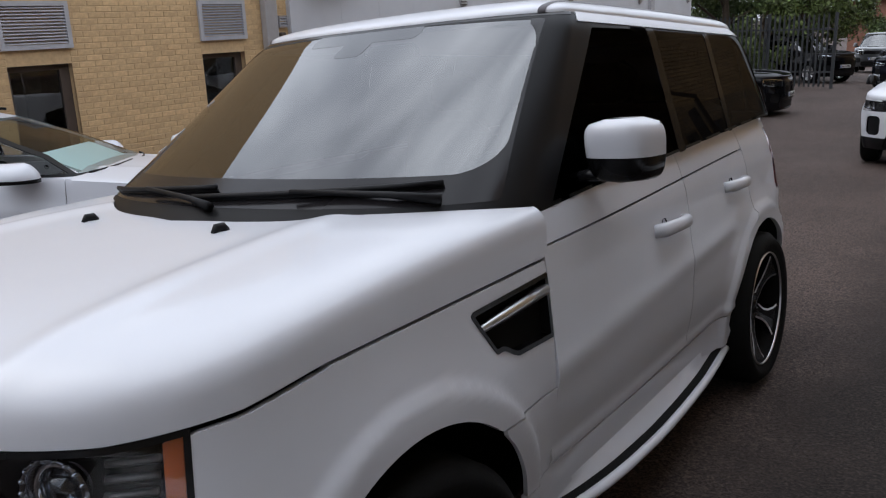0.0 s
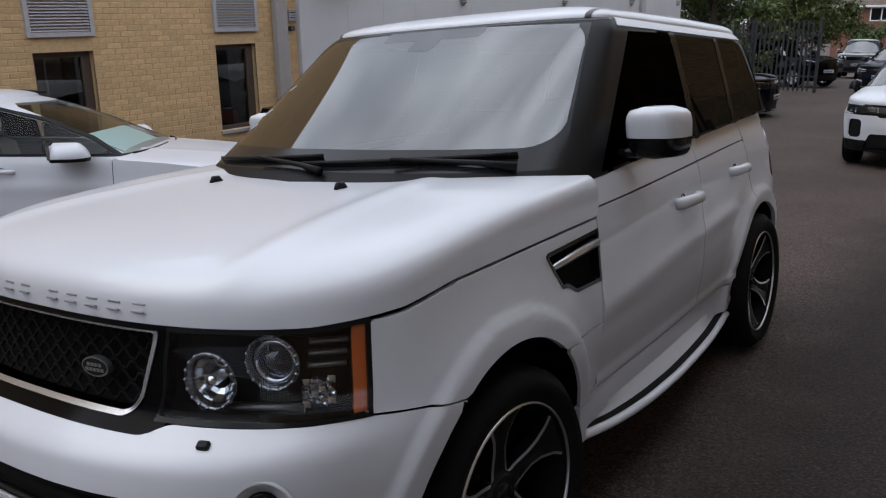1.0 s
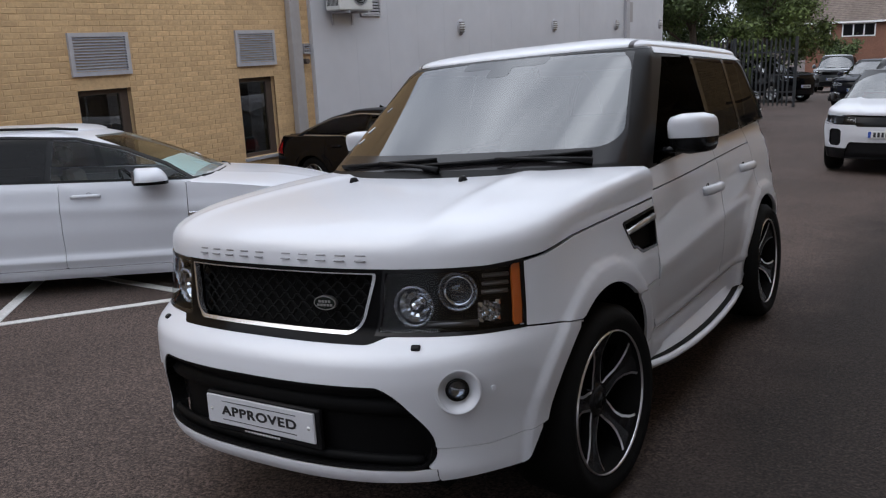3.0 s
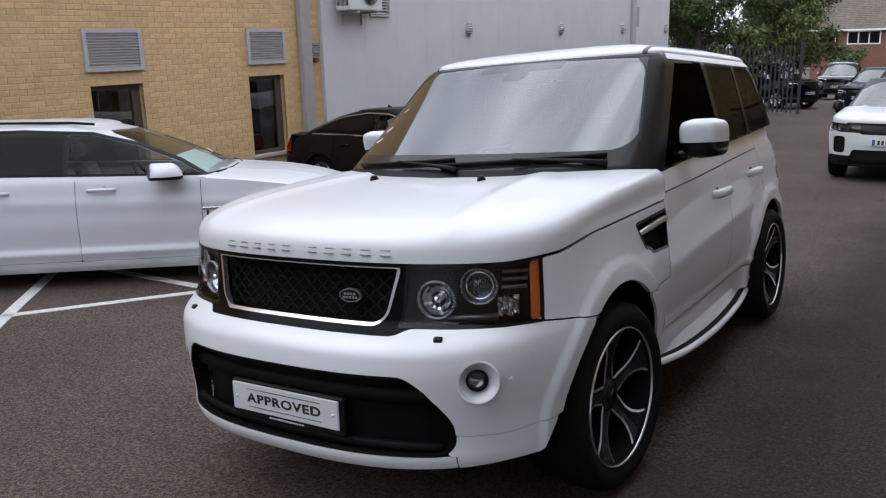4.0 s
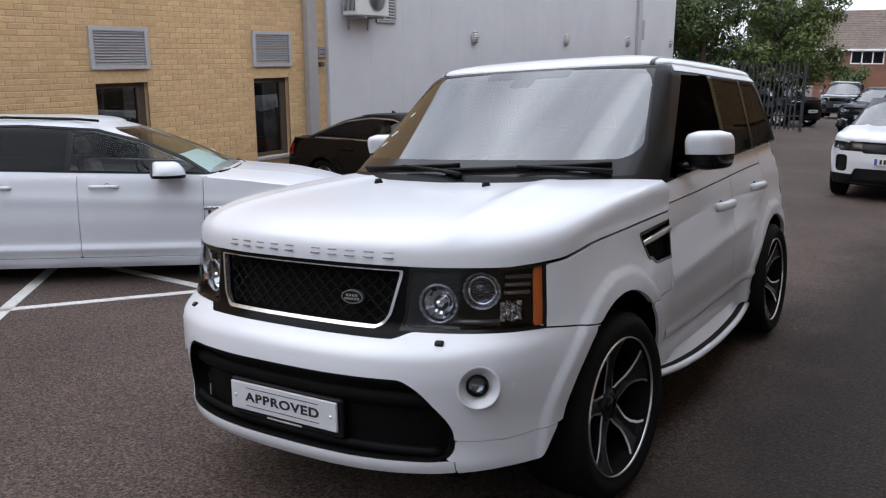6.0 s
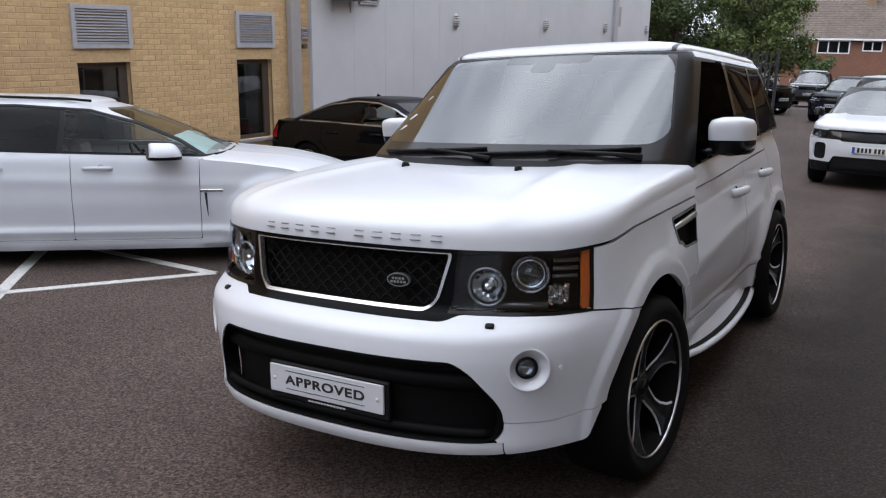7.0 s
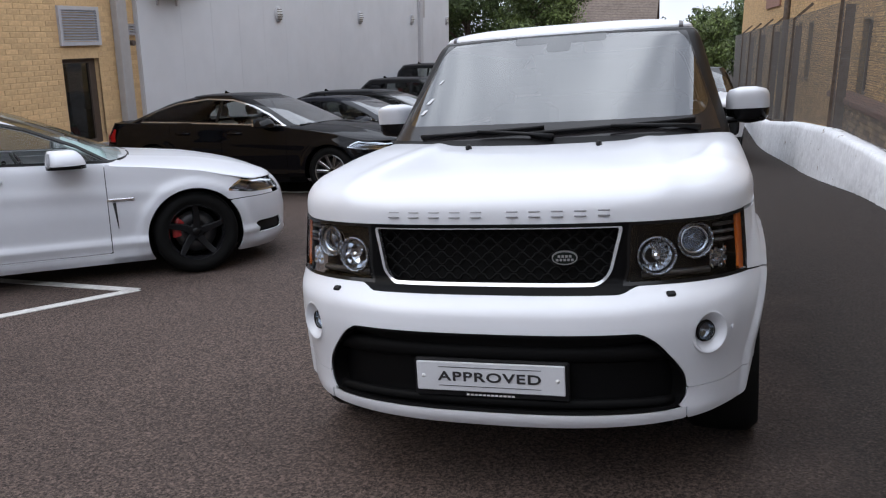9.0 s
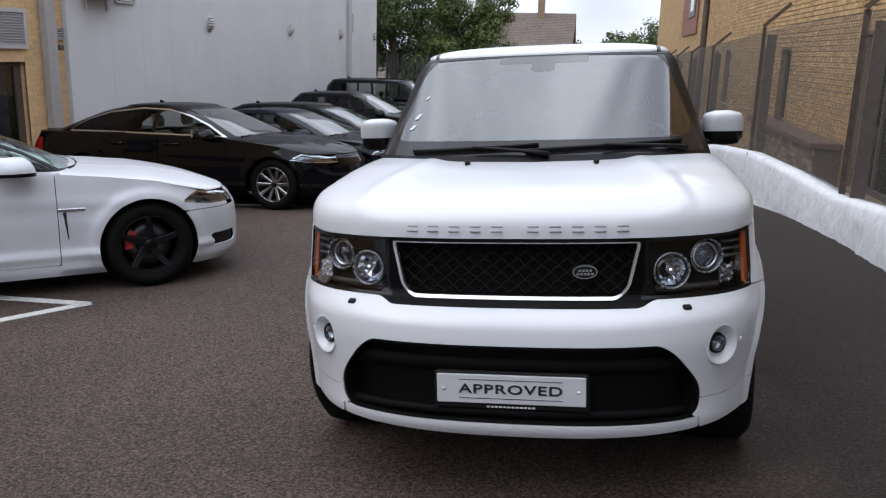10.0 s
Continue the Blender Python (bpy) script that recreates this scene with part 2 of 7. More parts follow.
def chips(m, color, scale, lo, hi):
    """Patches where the coat has flaked off."""
    nt = m.node_tree
    b = nt.nodes["Principled BSDF"]
    tc = nt.nodes.new("ShaderNodeTexCoord")
    n = nt.nodes.new("ShaderNodeTexNoise")
    n.inputs["Scale"].default_value, n.inputs["Detail"].default_value, n.inputs["Roughness"].default_value = scale, 7, 0.62
    r = nt.nodes.new("ShaderNodeMapRange")
    r.inputs[1].default_value, r.inputs[2].default_value = lo, hi
    mx = nt.nodes.new("ShaderNodeMixRGB")
    mx.inputs[2].default_value = (*color, 1)
    nt.links.new(tc.outputs["Object"], n.inputs["Vector"])
    nt.links.new(n.outputs[0], r.inputs[0])
    nt.links.new(r.outputs[0], mx.inputs[0])
    nt.links.new(b.inputs["Base Color"].links[0].from_socket, mx.inputs[1])
    nt.links.new(mx.outputs[0], b.inputs["Base Color"])


chips(M_PLINTH, (0.24, 0.21, 0.19), 3.2, 0.655, 0.675)
M_RIMGREY = material("dark_silver_alloy", (0.20, 0.20, 0.205), 0.3, metal=1.0)
M_POST = material("weathered_steel_post", (0.10, 0.075, 0.06), 0.7, metal=0.2, noise_scale=14, noise_amt=0.3)
M_WIRE = material("chain_link_wire", (0.10, 0.094, 0.09), 0.7, spec=0.2)
M_PALISADE = material("galvanised_palisade", (0.045, 0.047, 0.05), 0.7, spec=0.2, noise_scale=5, noise_amt=0.15)
M_ROOF = material("house_roof_tiles", (0.125, 0.098, 0.082), 0.9, noise_scale=4, noise_amt=0.2, bump=0.5, bump_scale=12, big=0.12)
M_UPVC = material("white_window_frame", (0.75, 0.75, 0.74), 0.4)
M_BARK = material("bark", (0.07, 0.05, 0.035), 0.9, noise_scale=15, noise_amt=0.3, bump=0.6, bump_scale=20)
M_LEAF = material("leaves_green", (0.074, 0.100, 0.026), 0.6, island=0.55, spec=0.3)
M_LEAF2 = material("leaves_dark_green", (0.055, 0.080, 0.024), 0.6, island=0.5, spec=0.3)
M_AC = material("pale_grey_casing", (0.60, 0.60, 0.58), 0.5, noise_scale=10, noise_amt=0.04)


# ---- mesh helpers ----
def thing(name, m, label, category, group=""):
    """An Empty that carries the parts of one thing."""
    ob = new(name)
    ob.empty_display_size = 0.2
    ob.matrix_basis = m
    return tagged(ob, label, category, group)


def solid(name, V, F, mat, parent=None, label="", smooth=False, m=None):
    me = bpy.data.meshes.new(name)
    me.from_pydata([tuple(map(float, v)) for v in V], [], [tuple(int(i) for i in f) for f in F])
    me.materials.append(mat)
    if smooth:
        me.polygons.foreach_set("use_smooth", [True] * len(me.polygons))
    me.update()
    ob = new(name, me)
    if parent is not None:
        ob.parent = parent
    if m is not None:
        ob.matrix_basis = m
    if label:
        ob["label"] = label
    return ob


class Soup:
    """Collects boxes, tubes and prisms into one vertex and face list."""

    def __init__(self):
        self.V, self.F = [], []

    def add(self, V, F):
        o = len(self.V)
        self.V += [tuple(v) for v in V]
        self.F += [tuple(i + o for i in f) for f in F]
        return self

    def box(self, x0, x1, y0, y1, z0, z1, m=None, bev=0.0):
        if bev:
            b = bev
            ring = lambda z, i: [(x0 + b + i, y0 + i, z), (x1 - b - i, y0 + i, z), (x1 - i, y0 + b + i, z), (x1 - i, y1 - b - i, z), (x1 - b - i, y1 - i, z), (x0 + b + i, y1 - i, z), (x0 + i, y1 - b - i, z), (x0 + i, y0 + b + i, z)]
            V = ring(z0, b) + ring(z0 + b, 0) + ring(z1 - b, 0) + ring(z1, b)
            F = [tuple(range(7, -1, -1)), tuple(range(24, 32))]
            for k in range(3):
                F += [(8 * k + i, 8 * k + (i + 1) % 8, 8 * k + 8 + (i + 1) % 8, 8 * k + 8 + i) for i in range(8)]
        else:
            V = [(x0, y0, z0), (x1, y0, z0), (x1, y1, z0), (x0, y1, z0), (x0, y0, z1), (x1, y0, z1), (x1, y1, z1), (x0, y1, z1)]
            F = [(3, 2, 1, 0), (4, 5, 6, 7), (0, 1, 5, 4), (1, 2, 6, 5), (2, 3, 7, 6), (3, 0, 4, 7)]
        if m is not None:
            V = [tuple(m @ Vector(v)) for v in V]
        return self.add(V, F)

    def tube(self, pts, r, n=8, cap=True, squash=1.0):
        """A tube along points; r: one radius or one for each point."""
        pts = [Vector(p) for p in pts]
        rs = r if isinstance(r, (list, tuple)) else [r] * len(pts)
        V, F = [], []
        for i, p in enumerate(pts):
            d = (pts[min(i + 1, len(pts) - 1)] - pts[max(i - 1, 0)]).normalized()
            a = d.cross(Vector((0, 0, 1)) if abs(d.z) < 0.9 else Vector((1, 0, 0))).normalized()
            b = a.cross(d)
            for k in range(n):
                t = 2 * math.pi * k / n
                V.append(tuple(p + a * (rs[i] * math.cos(t)) + b * (rs[i] * squash * math.sin(t))))
        for i in range(len(pts) - 1):
            F += [(i * n + k, i * n + (k + 1) % n, (i + 1) * n + (k + 1) % n, (i + 1) * n + k) for k in range(n)]
        if cap:
            F += [tuple(range(n - 1, -1, -1)), tuple(range((len(pts) - 1) * n, len(pts) * n))]
        return self.add(V, F)

    def lathe(self, prof, n=40, axis="x", c=(0, 0, 0), closed=False):
        """A ring round an axis; prof: rows of (along the axis, radius)."""
        V, F = [], []
        for a, r in prof:
            for k in range(n):
                t = 2 * math.pi * k / n
                u, w = r * math.cos(t), r * math.sin(t)
                p = (a, u, w) if axis == "x" else (u, a, w) if axis == "y" else (u, w, a)
                V.append((p[0] + c[0], p[1] + c[1], p[2] + c[2]))
        rows = len(prof)
        for i in range(rows if closed else rows - 1):
            j = (i + 1) % rows
            F += [(i * n + k, i * n + (k + 1) % n, j * n + (k + 1) % n, j * n + k) for k in range(n)]
        return self.add(V, F)

    def prism(self, poly, h0, h1, m):
        """A flat polygon (x, y) carried from height h0 to h1, then posed by m."""
        n = len(poly)
        V = [m @ Vector((x, y, h0)) for x, y in poly] + [m @ Vector((x, y, h1)) for x, y in poly]
        F = [tuple(range(n - 1, -1, -1)), tuple(range(n, 2 * n))] + [(i, (i + 1) % n, n + (i + 1) % n, n + i) for i in range(n)]
        return self.add(V, F)

    def put(self, name, mat, parent=None, label="", smooth=False, m=None):
        return solid(name, self.V, self.F, mat, parent, label, smooth, m)


def sheet(fn, us, vs, keep=None, lip=0.0, centre=(0, 1.5, 0.6)):
    """A patch of the surface fn(u, v) where keep(x, y, z) > 0, its edge drawn to keep = 0, with a rim turned inwards by lip."""
    us, vs = np.asarray(us, float), np.asarray(vs, float)
    U, V = np.meshgrid(us, vs, indexing="ij")
    nu, nv = U.shape
    idx = np.arange(nu * nv).reshape(nu, nv)
    cells = np.stack([idx[:-1, :-1], idx[1:, :-1], idx[1:, 1:], idx[:-1, 1:]], -1).reshape(-1, 4)
    if keep is not None:
        Uc, Vc = (U[:-1, :-1] + U[1:, 1:]) / 2, (V[:-1, :-1] + V[1:, 1:]) / 2
        good = (keep(*fn(Uc, Vc)) > 0).reshape(-1)
        bad_v = np.zeros(nu * nv, bool)
        bad_v[cells[~good].reshape(-1)] = True
        cells = cells[good]
        used = np.zeros(nu * nv, bool)
        used[cells.reshape(-1)] = True
        edge = used & bad_v
        hu, hv = np.gradient(us), np.gradient(vs)
        HU, HV = np.repeat(hu[:, None], nv, 1).reshape(-1)[edge], np.repeat(hv[None, :], nu, 0).reshape(-1)[edge]
        u, v = U.reshape(-1)[edge], V.reshape(-1)[edge]
        u00, v00 = u.copy(), v.copy()
        for _ in range(4):
            k = keep(*fn(u, v))
            gu = (keep(*fn(u + 0.05 * HU, v)) - keep(*fn(u - 0.05 * HU, v))) / 0.1
            gv = (keep(*fn(u, v + 0.05 * HV)) - keep(*fn(u, v - 0.05 * HV))) / 0.1
            g2 = gu * gu + gv * gv + 1e-12
            u = np.clip(u - np.clip(k * gu / g2, -0.7, 0.7) * HU, u00 - 0.95 * HU, u00 + 0.95 * HU)
            v = np.clip(v - np.clip(k * gv / g2, -0.7, 0.7) * HV, v00 - 0.95 * HV, v00 + 0.95 * HV)
        Uf, Vf = U.reshape(-1).copy(), V.reshape(-1).copy()
        Uf[edge], Vf[edge] = u, v
    else:
        Uf, Vf = U.reshape(-1), V.reshape(-1)
    P = np.stack(fn(Uf, Vf), -1)
    used_i, inv = np.unique(cells.reshape(-1), return_inverse=True)
    P, cells = P[used_i], inv.reshape(-1, 4)
    if not len(cells):
        return P, []
    nrm = np.cross(P[cells[:, 2]] - P[cells[:, 0]], P[cells[:, 3]] - P[cells[:, 1]])
    cen = P[cells].mean(1)
    if ((cen - np.array(centre)) * nrm).sum() < 0:
        cells, nrm = cells[:, ::-1], -nrm
    F = [tuple(c) for c in cells]
    if lip:
        vn = np.zeros_like(P)
        for k in range(4):
            np.add.at(vn, cells[:, k], nrm)
        vn /= np.linalg.norm(vn, axis=1, keepdims=True) + 1e-12
        seen = {}
        for c in F:
            for a, b in zip(c, c[1:] + c[:1]):
                seen[(a, b)] = 1
        rim = [(a, b) for a, b in seen if (b, a) not in seen and a != b]
        ids = sorted({i for e in rim for i in e})
        top, low = {i: len(P) + k for k, i in enumerate(ids)}, {i: len(P) + len(ids) + k for k, i in enumerate(ids)}
        P = np.vstack([P, P[ids], P[ids] - vn[ids] * lip])
        F += [(top[b], top[a], low[a], low[b]) for a, b in rim]
    return P, F


def sm(e0, e1, x):
    t = np.clip((x - e0) / (e1 - e0), 0, 1)
    return t * t * (3 - 2 * t)


def spow(x, e):
    return np.sign(x) * np.abs(x) ** e


def both(x):
    return np.abs(x)


# ---- cars ----
def rr(a, b, ca, cb, ha, hb, r):
    """Distance inside a rounded rectangle: positive within."""
    qa, qb = np.abs(a - ca) - (ha - r), np.abs(b - cb) - (hb - r)
    return r - np.hypot(np.maximum(qa, 0), np.maximum(qb, 0)) - np.minimum(np.maximum(qa, qb), 0)


def allof(*k):
    out = k[0]
    for q in k[1:]:
        out = np.minimum(out, q)
    return out


def table(x, rows):
    a = np.array(rows, float)
    return np.interp(x, a[:, 0], a[:, 1])


def soft_table(x, rows, w):
    """table() with its corners rounded over about w."""
    return (table(x - w, rows) + table(x - w / 2, rows) + table(x, rows) + table(x + w / 2, rows) + table(x + w, rows)) / 5


class CarShape:
    """The outer surfaces of a car that faces -y, with its front axle at y = 0 and the tyres' foot at z = 0 of the car's own frame."""

    def __init__(self, **d):
        self.d = d
        self.yc, self.yr, self.n, self.nr = d["yc"], d["yr"], d["n"], d["nr"]

    def half(self, y, z):
        d = self.d
        x = soft_table(z, d["wide"], d.get("wsoft", 0.03))
        for ya, za, r in d["arches"]:
            q = np.hypot(y - ya, z - za)
            x = x + d["flare"] * (0.55 * (1 - sm(r + d.get('fl0', 0.045), r + d.get('fl0', 0.045) + d.get('fl_step', 0.035), q)) + 0.45 * (1 - sm(r + 0.05, r + d.get("fl", 0.17), q))) * sm(0.12, 0.3, z)
        if "rear_in" in d:
            x = x - d["rear_in"] * sm(0.6, 2.9, y) - d["sill_in"] * (1 - sm(0.40, 0.60, z)) * sm(0.35, 0.7, y)
        for zc, dz, amp in d.get("creases", ()):
            x = x + amp * np.exp(-(((z - zc(y)) / dz) ** 2))
        return x

    def low(self, u, z):
        s, a = np.sign(u), np.abs(u)
        e, er = 2 / self.n, 2 / self.nr
        F, B = soft_table(z, self.d["front"], 0.02), soft_table(z, self.d["back"], 0.03)
        p = np.clip(a, 0, 1) * math.pi / 2
        yf = self.yc - (self.yc - F) * np.cos(p) ** e
        ys = self.yc + np.clip(a - 1, 0, 1) * (self.yr - self.yc)
        q = np.clip(3 - a, 0, 1) * math.pi / 2
        yb = self.yr + (B - self.yr) * np.cos(q) ** er
        y = np.where(a <= 1, yf, np.where(a <= 2, ys, yb))
        w = self.half(y, z)
        x = np.where(a <= 1, w * np.sin(p) ** e, np.where(a <= 2, w, w * np.sin(q) ** er))
        return np.where(s < 0, -x, x), y, z + 0 * x

    def lowgrid(self, u0, u1, z0, z1, dz=0.022, df=0.022, ds=0.022):
        """Even steps in u for the lower skin, from u0 to u1 (which may lie on both sides of 0)."""
        d = self.d
        nf = int(1.3 / df)
        ns = int((self.yr - self.yc) / ds)
        full = np.concatenate([np.linspace(0, 1, nf)[:-1], np.linspace(1, 2, ns)[:-1], np.linspace(2, 3, 30)])
        full = np.concatenate([-full[:0:-1], full])
        us = full[(full > u0) & (full < u1)]
        us = np.concatenate([[u0], us, [u1]])
        return us, np.linspace(z0, z1, max(2, int((z1 - z0) / dz)))

    def hood(self, u, t):
        d = self.d
        s, a = np.sign(u), np.abs(u)
        e, m = 2 / self.n, d["hood_m"] + d.get("hood_m2", 0.0) * np.clip(a - 0.75, 0, 1.0)
        tt = t * math.pi / 2
        dd, h = np.maximum(np.sin(tt), 0) ** (2 / m), np.maximum(np.cos(tt), 0) ** (2 / m)
        p = np.clip(a, 0, 1) * math.pi / 2
        zs0 = table(a, d["hood_edge_u"])
        F = soft_table(zs0, d["front"], 0.02) + d.get("hood_set", 0.0)
        y = np.where(a <= 1, self.yc - (self.yc - F) * dd * np.cos(p) ** e, self.yc + (a - 1) * (d["cowl"] - self.yc))
        w = self.half(np.maximum(y, self.yc), zs0) - 0.001
        x = np.where(a <= 1, w * dd * np.sin(p) ** e, w * dd)
        zc = soft_table(y, d["hood_top"], 0.08)
        mixed = d.get("hood_mix", 0.0)
        h = h * (1 - mixed) + mixed * (1 - dd ** 2.4)
        z = zs0 + (zc - zs0) * h
        if "hood_ridge" in d:
            x0, x1, amp = d["hood_ridge"]
            xr = x1 + (x0 - x1) * np.clip((y + 0.7) / 1.1, 0, 1)
            z = z + amp * sm(0.07, 0.0, np.abs(np.abs(x) - xr)) * sm(0.98, 0.7, t) - amp * 0.9 * sm(0.0, 0.12, xr - np.abs(x)) * sm(0.98, 0.6, t)
        return np.where(s < 0, -x, x), y, z

    def deck(self, u, t):
        d = self.d
        s, a = np.sign(u), np.abs(u)
        er, m = 2 / self.nr, 3.0
        tt = t * math.pi / 2
        dd, h = np.maximum(np.sin(tt), 0) ** (2 / m), np.maximum(np.cos(tt), 0) ** (2 / m)
        q = np.clip(3 - a, 0, 1) * math.pi / 2
        zs = d["deck"][0]
        B = soft_table(np.full_like(a, zs), d["back"], 0.03)
        y = np.where(a >= 2, self.yr + (B - self.yr) * dd * np.cos(q) ** er, self.yr - (2 - a) * 1.2)
        w = self.half(np.minimum(y, self.yr), zs + 0 * a) - 0.001
        x = np.where(a >= 2, w * dd * np.sin(q) ** er, w * dd)
        return np.where(s < 0, -x, x), y, zs + (d["deck"][1] - zs) * h

    def up(self, u, z):
        d = self.d
        s, a = np.sign(u), np.abs(u)
        e = 2 / d["n_up"]
        W, F, B = soft_table(z, d["wide_up"], 0.02), soft_table(z, d["front_up"], 0.02), soft_table(z, d["back_up"], 0.02)
        bow = d["bow"] if isinstance(d["bow"], float) else table(z, d["bow"])
        yc, yr = F + bow, B - d["bow_b"]
        p, q = np.clip(a, 0, 1) * math.pi / 2, np.clip(3 - a, 0, 1) * math.pi / 2
        y = np.where(a <= 1, yc - bow * np.cos(p) ** e, np.where(a <= 2, yc + (a - 1) * (yr - yc), yr + d["bow_b"] * np.cos(q) ** e))
        W = W * (1 - d.get("taper", 0.0) * sm(1.0, 3.3, y))
        x = np.where(a <= 1, W * np.sin(p) ** e, np.where(a <= 2, W, W * np.sin(q) ** e))
        return np.where(s < 0, -x, x), y, z + 0 * x

    def roof(self, u, t):
        d = self.d
        m = d.get("roof_m", 2.4)
        tt = t * math.pi / 2
        dd, h = np.maximum(np.sin(tt), 0) ** (2 / m), np.maximum(np.cos(tt), 0) ** (2 / m)
        zt = d["roof_z"]
        x, y, z = self.up(u, np.full_like(u, zt))
        yc, yr = d["roof_mid"]
        y = np.where(y < yc, yc + (y - yc) * dd, np.where(y > yr, yr + (y - yr) * dd, y))
        return x * dd, y, zt + (soft_table(y, d["roof_top"], 0.1) - zt) * h

    def grid_up(self, u0, u1, z0, z1, nf=44, ns=90, nz=26):
        full = np.concatenate([np.linspace(0, 1, nf)[:-1], np.linspace(1, 2, ns)[:-1], np.linspace(2, 3, 30)])
        full = np.concatenate([-full[:0:-1], full])
        us = full[(full > u0) & (full < u1)]
        return np.concatenate([[u0], us, [u1]]), np.linspace(z0, z1, nz)


def shell(name, fn, grid, keep, mat, parent, label="", lip=0.012, inset=0.0, side=0, centre=(0, 1.5, 0.6)):
    """One body panel on a car's surface. side: 1 or -1 for the car's left or right half."""
    if side < 0:
        f = lambda u, v: (lambda p: (-p[0], p[1], p[2]))(fn(u, v))
    else:
        f = fn
    V, F = sheet(f, grid[0], grid[1], keep, lip, centre)
    if inset:
        V = V - (V - np.array(centre)) * np.array([inset, inset * 0.3, 0])
    return solid(name, V, F, mat, parent, label, True)


def wheel(parent, x, y, z, R, rim, width, side, style, mats, turn=0.0, spin=0.0, caliper=None):
    """Rim with its tyre; the outer face looks along side."""
    m = pose(x * side, y, z, 0, 0, (0 if side > 0 else 180) + turn) @ pose(0, 0, 0, spin, 0, 0)
    w = width / 2
    black, edge = mats
    s = Soup()
    s.lathe([(-w + 0.02, rim * 0.97), (-w + 0.03, rim * 0.88), (w - 0.045, rim * 0.88), (w - 0.02, rim * 0.935), (w - 0.012, rim * 0.95)], 56)
    made = []

    def spoke(a, r0, r1, w0, w1, x0, x1, skew=0.0, edges=True, bend=1.0):
        rows = []
        for f in (0, 0.2, 0.45, 0.75, 1.0):
            ww = w0 + (w1 - w0) * f
            r_, t_ = r0 + (r1 - r0) * f, a + skew * f ** bend
            px, py, nx, ny = r_ * math.cos(t_), r_ * math.sin(t_), -math.sin(t_), math.cos(t_)
            rows.append((px, py, nx, ny, ww, x0 + (x1 - x0) * f ** 1.6))
        V, F, E = [], [], []
        for px, py, nx, ny, ww, xx in rows:
            e = min(0.0046, ww * 0.4)
            for k, dx in ((ww * 1.15, -0.03), (ww, -0.003), (ww - e, 0.0), (e - ww, 0.0), (-ww, -0.003), (-ww * 1.15, -0.03)):
                V.append((xx + dx, px + nx * k, py + ny * k))
        for i in range(4):
            for k in range(6):
                F.append((6 * i + k, 6 * i + (k + 1) % 6, 6 * i + 6 + (k + 1) % 6, 6 * i + 6 + k))
                E.append(1 if edges and k in (1, 3) else 0)
        made.append((V, F, E))

    xo = w - 0.022
    if style == "petal":
        # five wide spokes between tear-shaped openings with a machined outline
        opening = [(0.235, 0.0), (0.26, 6.0), (0.32, 12.0), (0.42, 19.5), (0.52, 23.5), (0.66, 24.0), (0.82, 21.0), (0.95, 16.5)]
        for k in range(5):
            a = 2 * math.pi * k / 5 + 0.3
            V, F, E = [], [], []
            for rr_, ho in opening:
                r_, hs = rr_ * rim, math.radians(36 - ho)
                f = (rr_ - 0.235) / 0.715
                xx = xo - 0.045 + 0.045 * f ** 1.5
                e = min(0.0105 / r_, hs * 0.6)
                for t_, dx in ((hs, -0.04), (hs, -0.002), (hs - e, 0.0), (0.0, -0.004), (e - hs, 0.0), (-hs, -0.002), (-hs, -0.04)):
                    V.append((xx + dx, r_ * math.cos(a + t_), r_ * math.sin(a + t_)))
            for i in range(len(opening) - 1):
                for j in range(7):
                    F.append((7 * i + j, 7 * i + (j + 1) % 7, 7 * i + 7 + (j + 1) % 7, 7 * i + 7 + j))
                    E.append(1 if j in (1, 4) else 0)
            made.append((V, F, E))
    elif style == "ten":
        for k in range(10):
            spoke(2 * math.pi * k / 10, 0.05, rim * 0.93, 0.014, 0.022, xo - 0.03, xo, 0.0, True)
    else:
        for k in range(5):
            spoke(2 * math.pi * k / 5 + 0.2, 0.05, rim * 0.93, 0.03, 0.022, xo - 0.035, xo, 0.12, k % 2 == 0)
    rimo = s.put("wheel", M_DARK if style == "petal" else black, parent, "", True, m)
    Soup().lathe([(xo - 0.085, 0.07), (xo - 0.047, 0.068), (xo - 0.042, 0.05), (xo - 0.04, 0.0005)], 24).put("hub", black, rimo, "", True)
    for V, F, E in made:
        sp = solid("spoke", V, F, black, rimo)
        sp.data.materials.append(edge)
        sp.data.polygons.foreach_set("material_index", E)
    t = Soup()
    prof = [(-w + 0.03, rim * 0.95), (-w, rim + 0.02), (-w - 0.008, (R + rim) / 2), (-w + 0.006, R - 0.03), (-w + 0.03, R - 0.006), (0, R), (w - 0.03, R - 0.006), (w - 0.006, R - 0.03), (w + 0.008, (R + rim) / 2), (w, rim + 0.02), (w - 0.014, rim * 0.95)]
    t.lathe(prof, 56).put("tyre", M_RUBBER, rimo, "", True)
    c = Soup()
    c.lathe([(w - 0.014, rim * 0.945), (w - 0.006, rim * 0.950), (w - 0.0065, rim * 0.963), (w - 0.016, rim * 0.972)], 56)
    c.put("machined_edge", edge, rimo, "machined silver rim edge", True)
    Soup().lathe([(xo - 0.041, 0.034), (xo - 0.034, 0.03), (xo - 0.033, 0.0005)], 24).put("centre_cap", M_GLOSS, rimo, "", True)
    Soup().lathe([(-0.02, rim * 0.72), (-0.02, 0.05), (0.0, 0.05), (0.0, rim * 0.72), (-0.02, rim * 0.72)], 40).put("brake_disc", M_DISC, rimo, "", True)
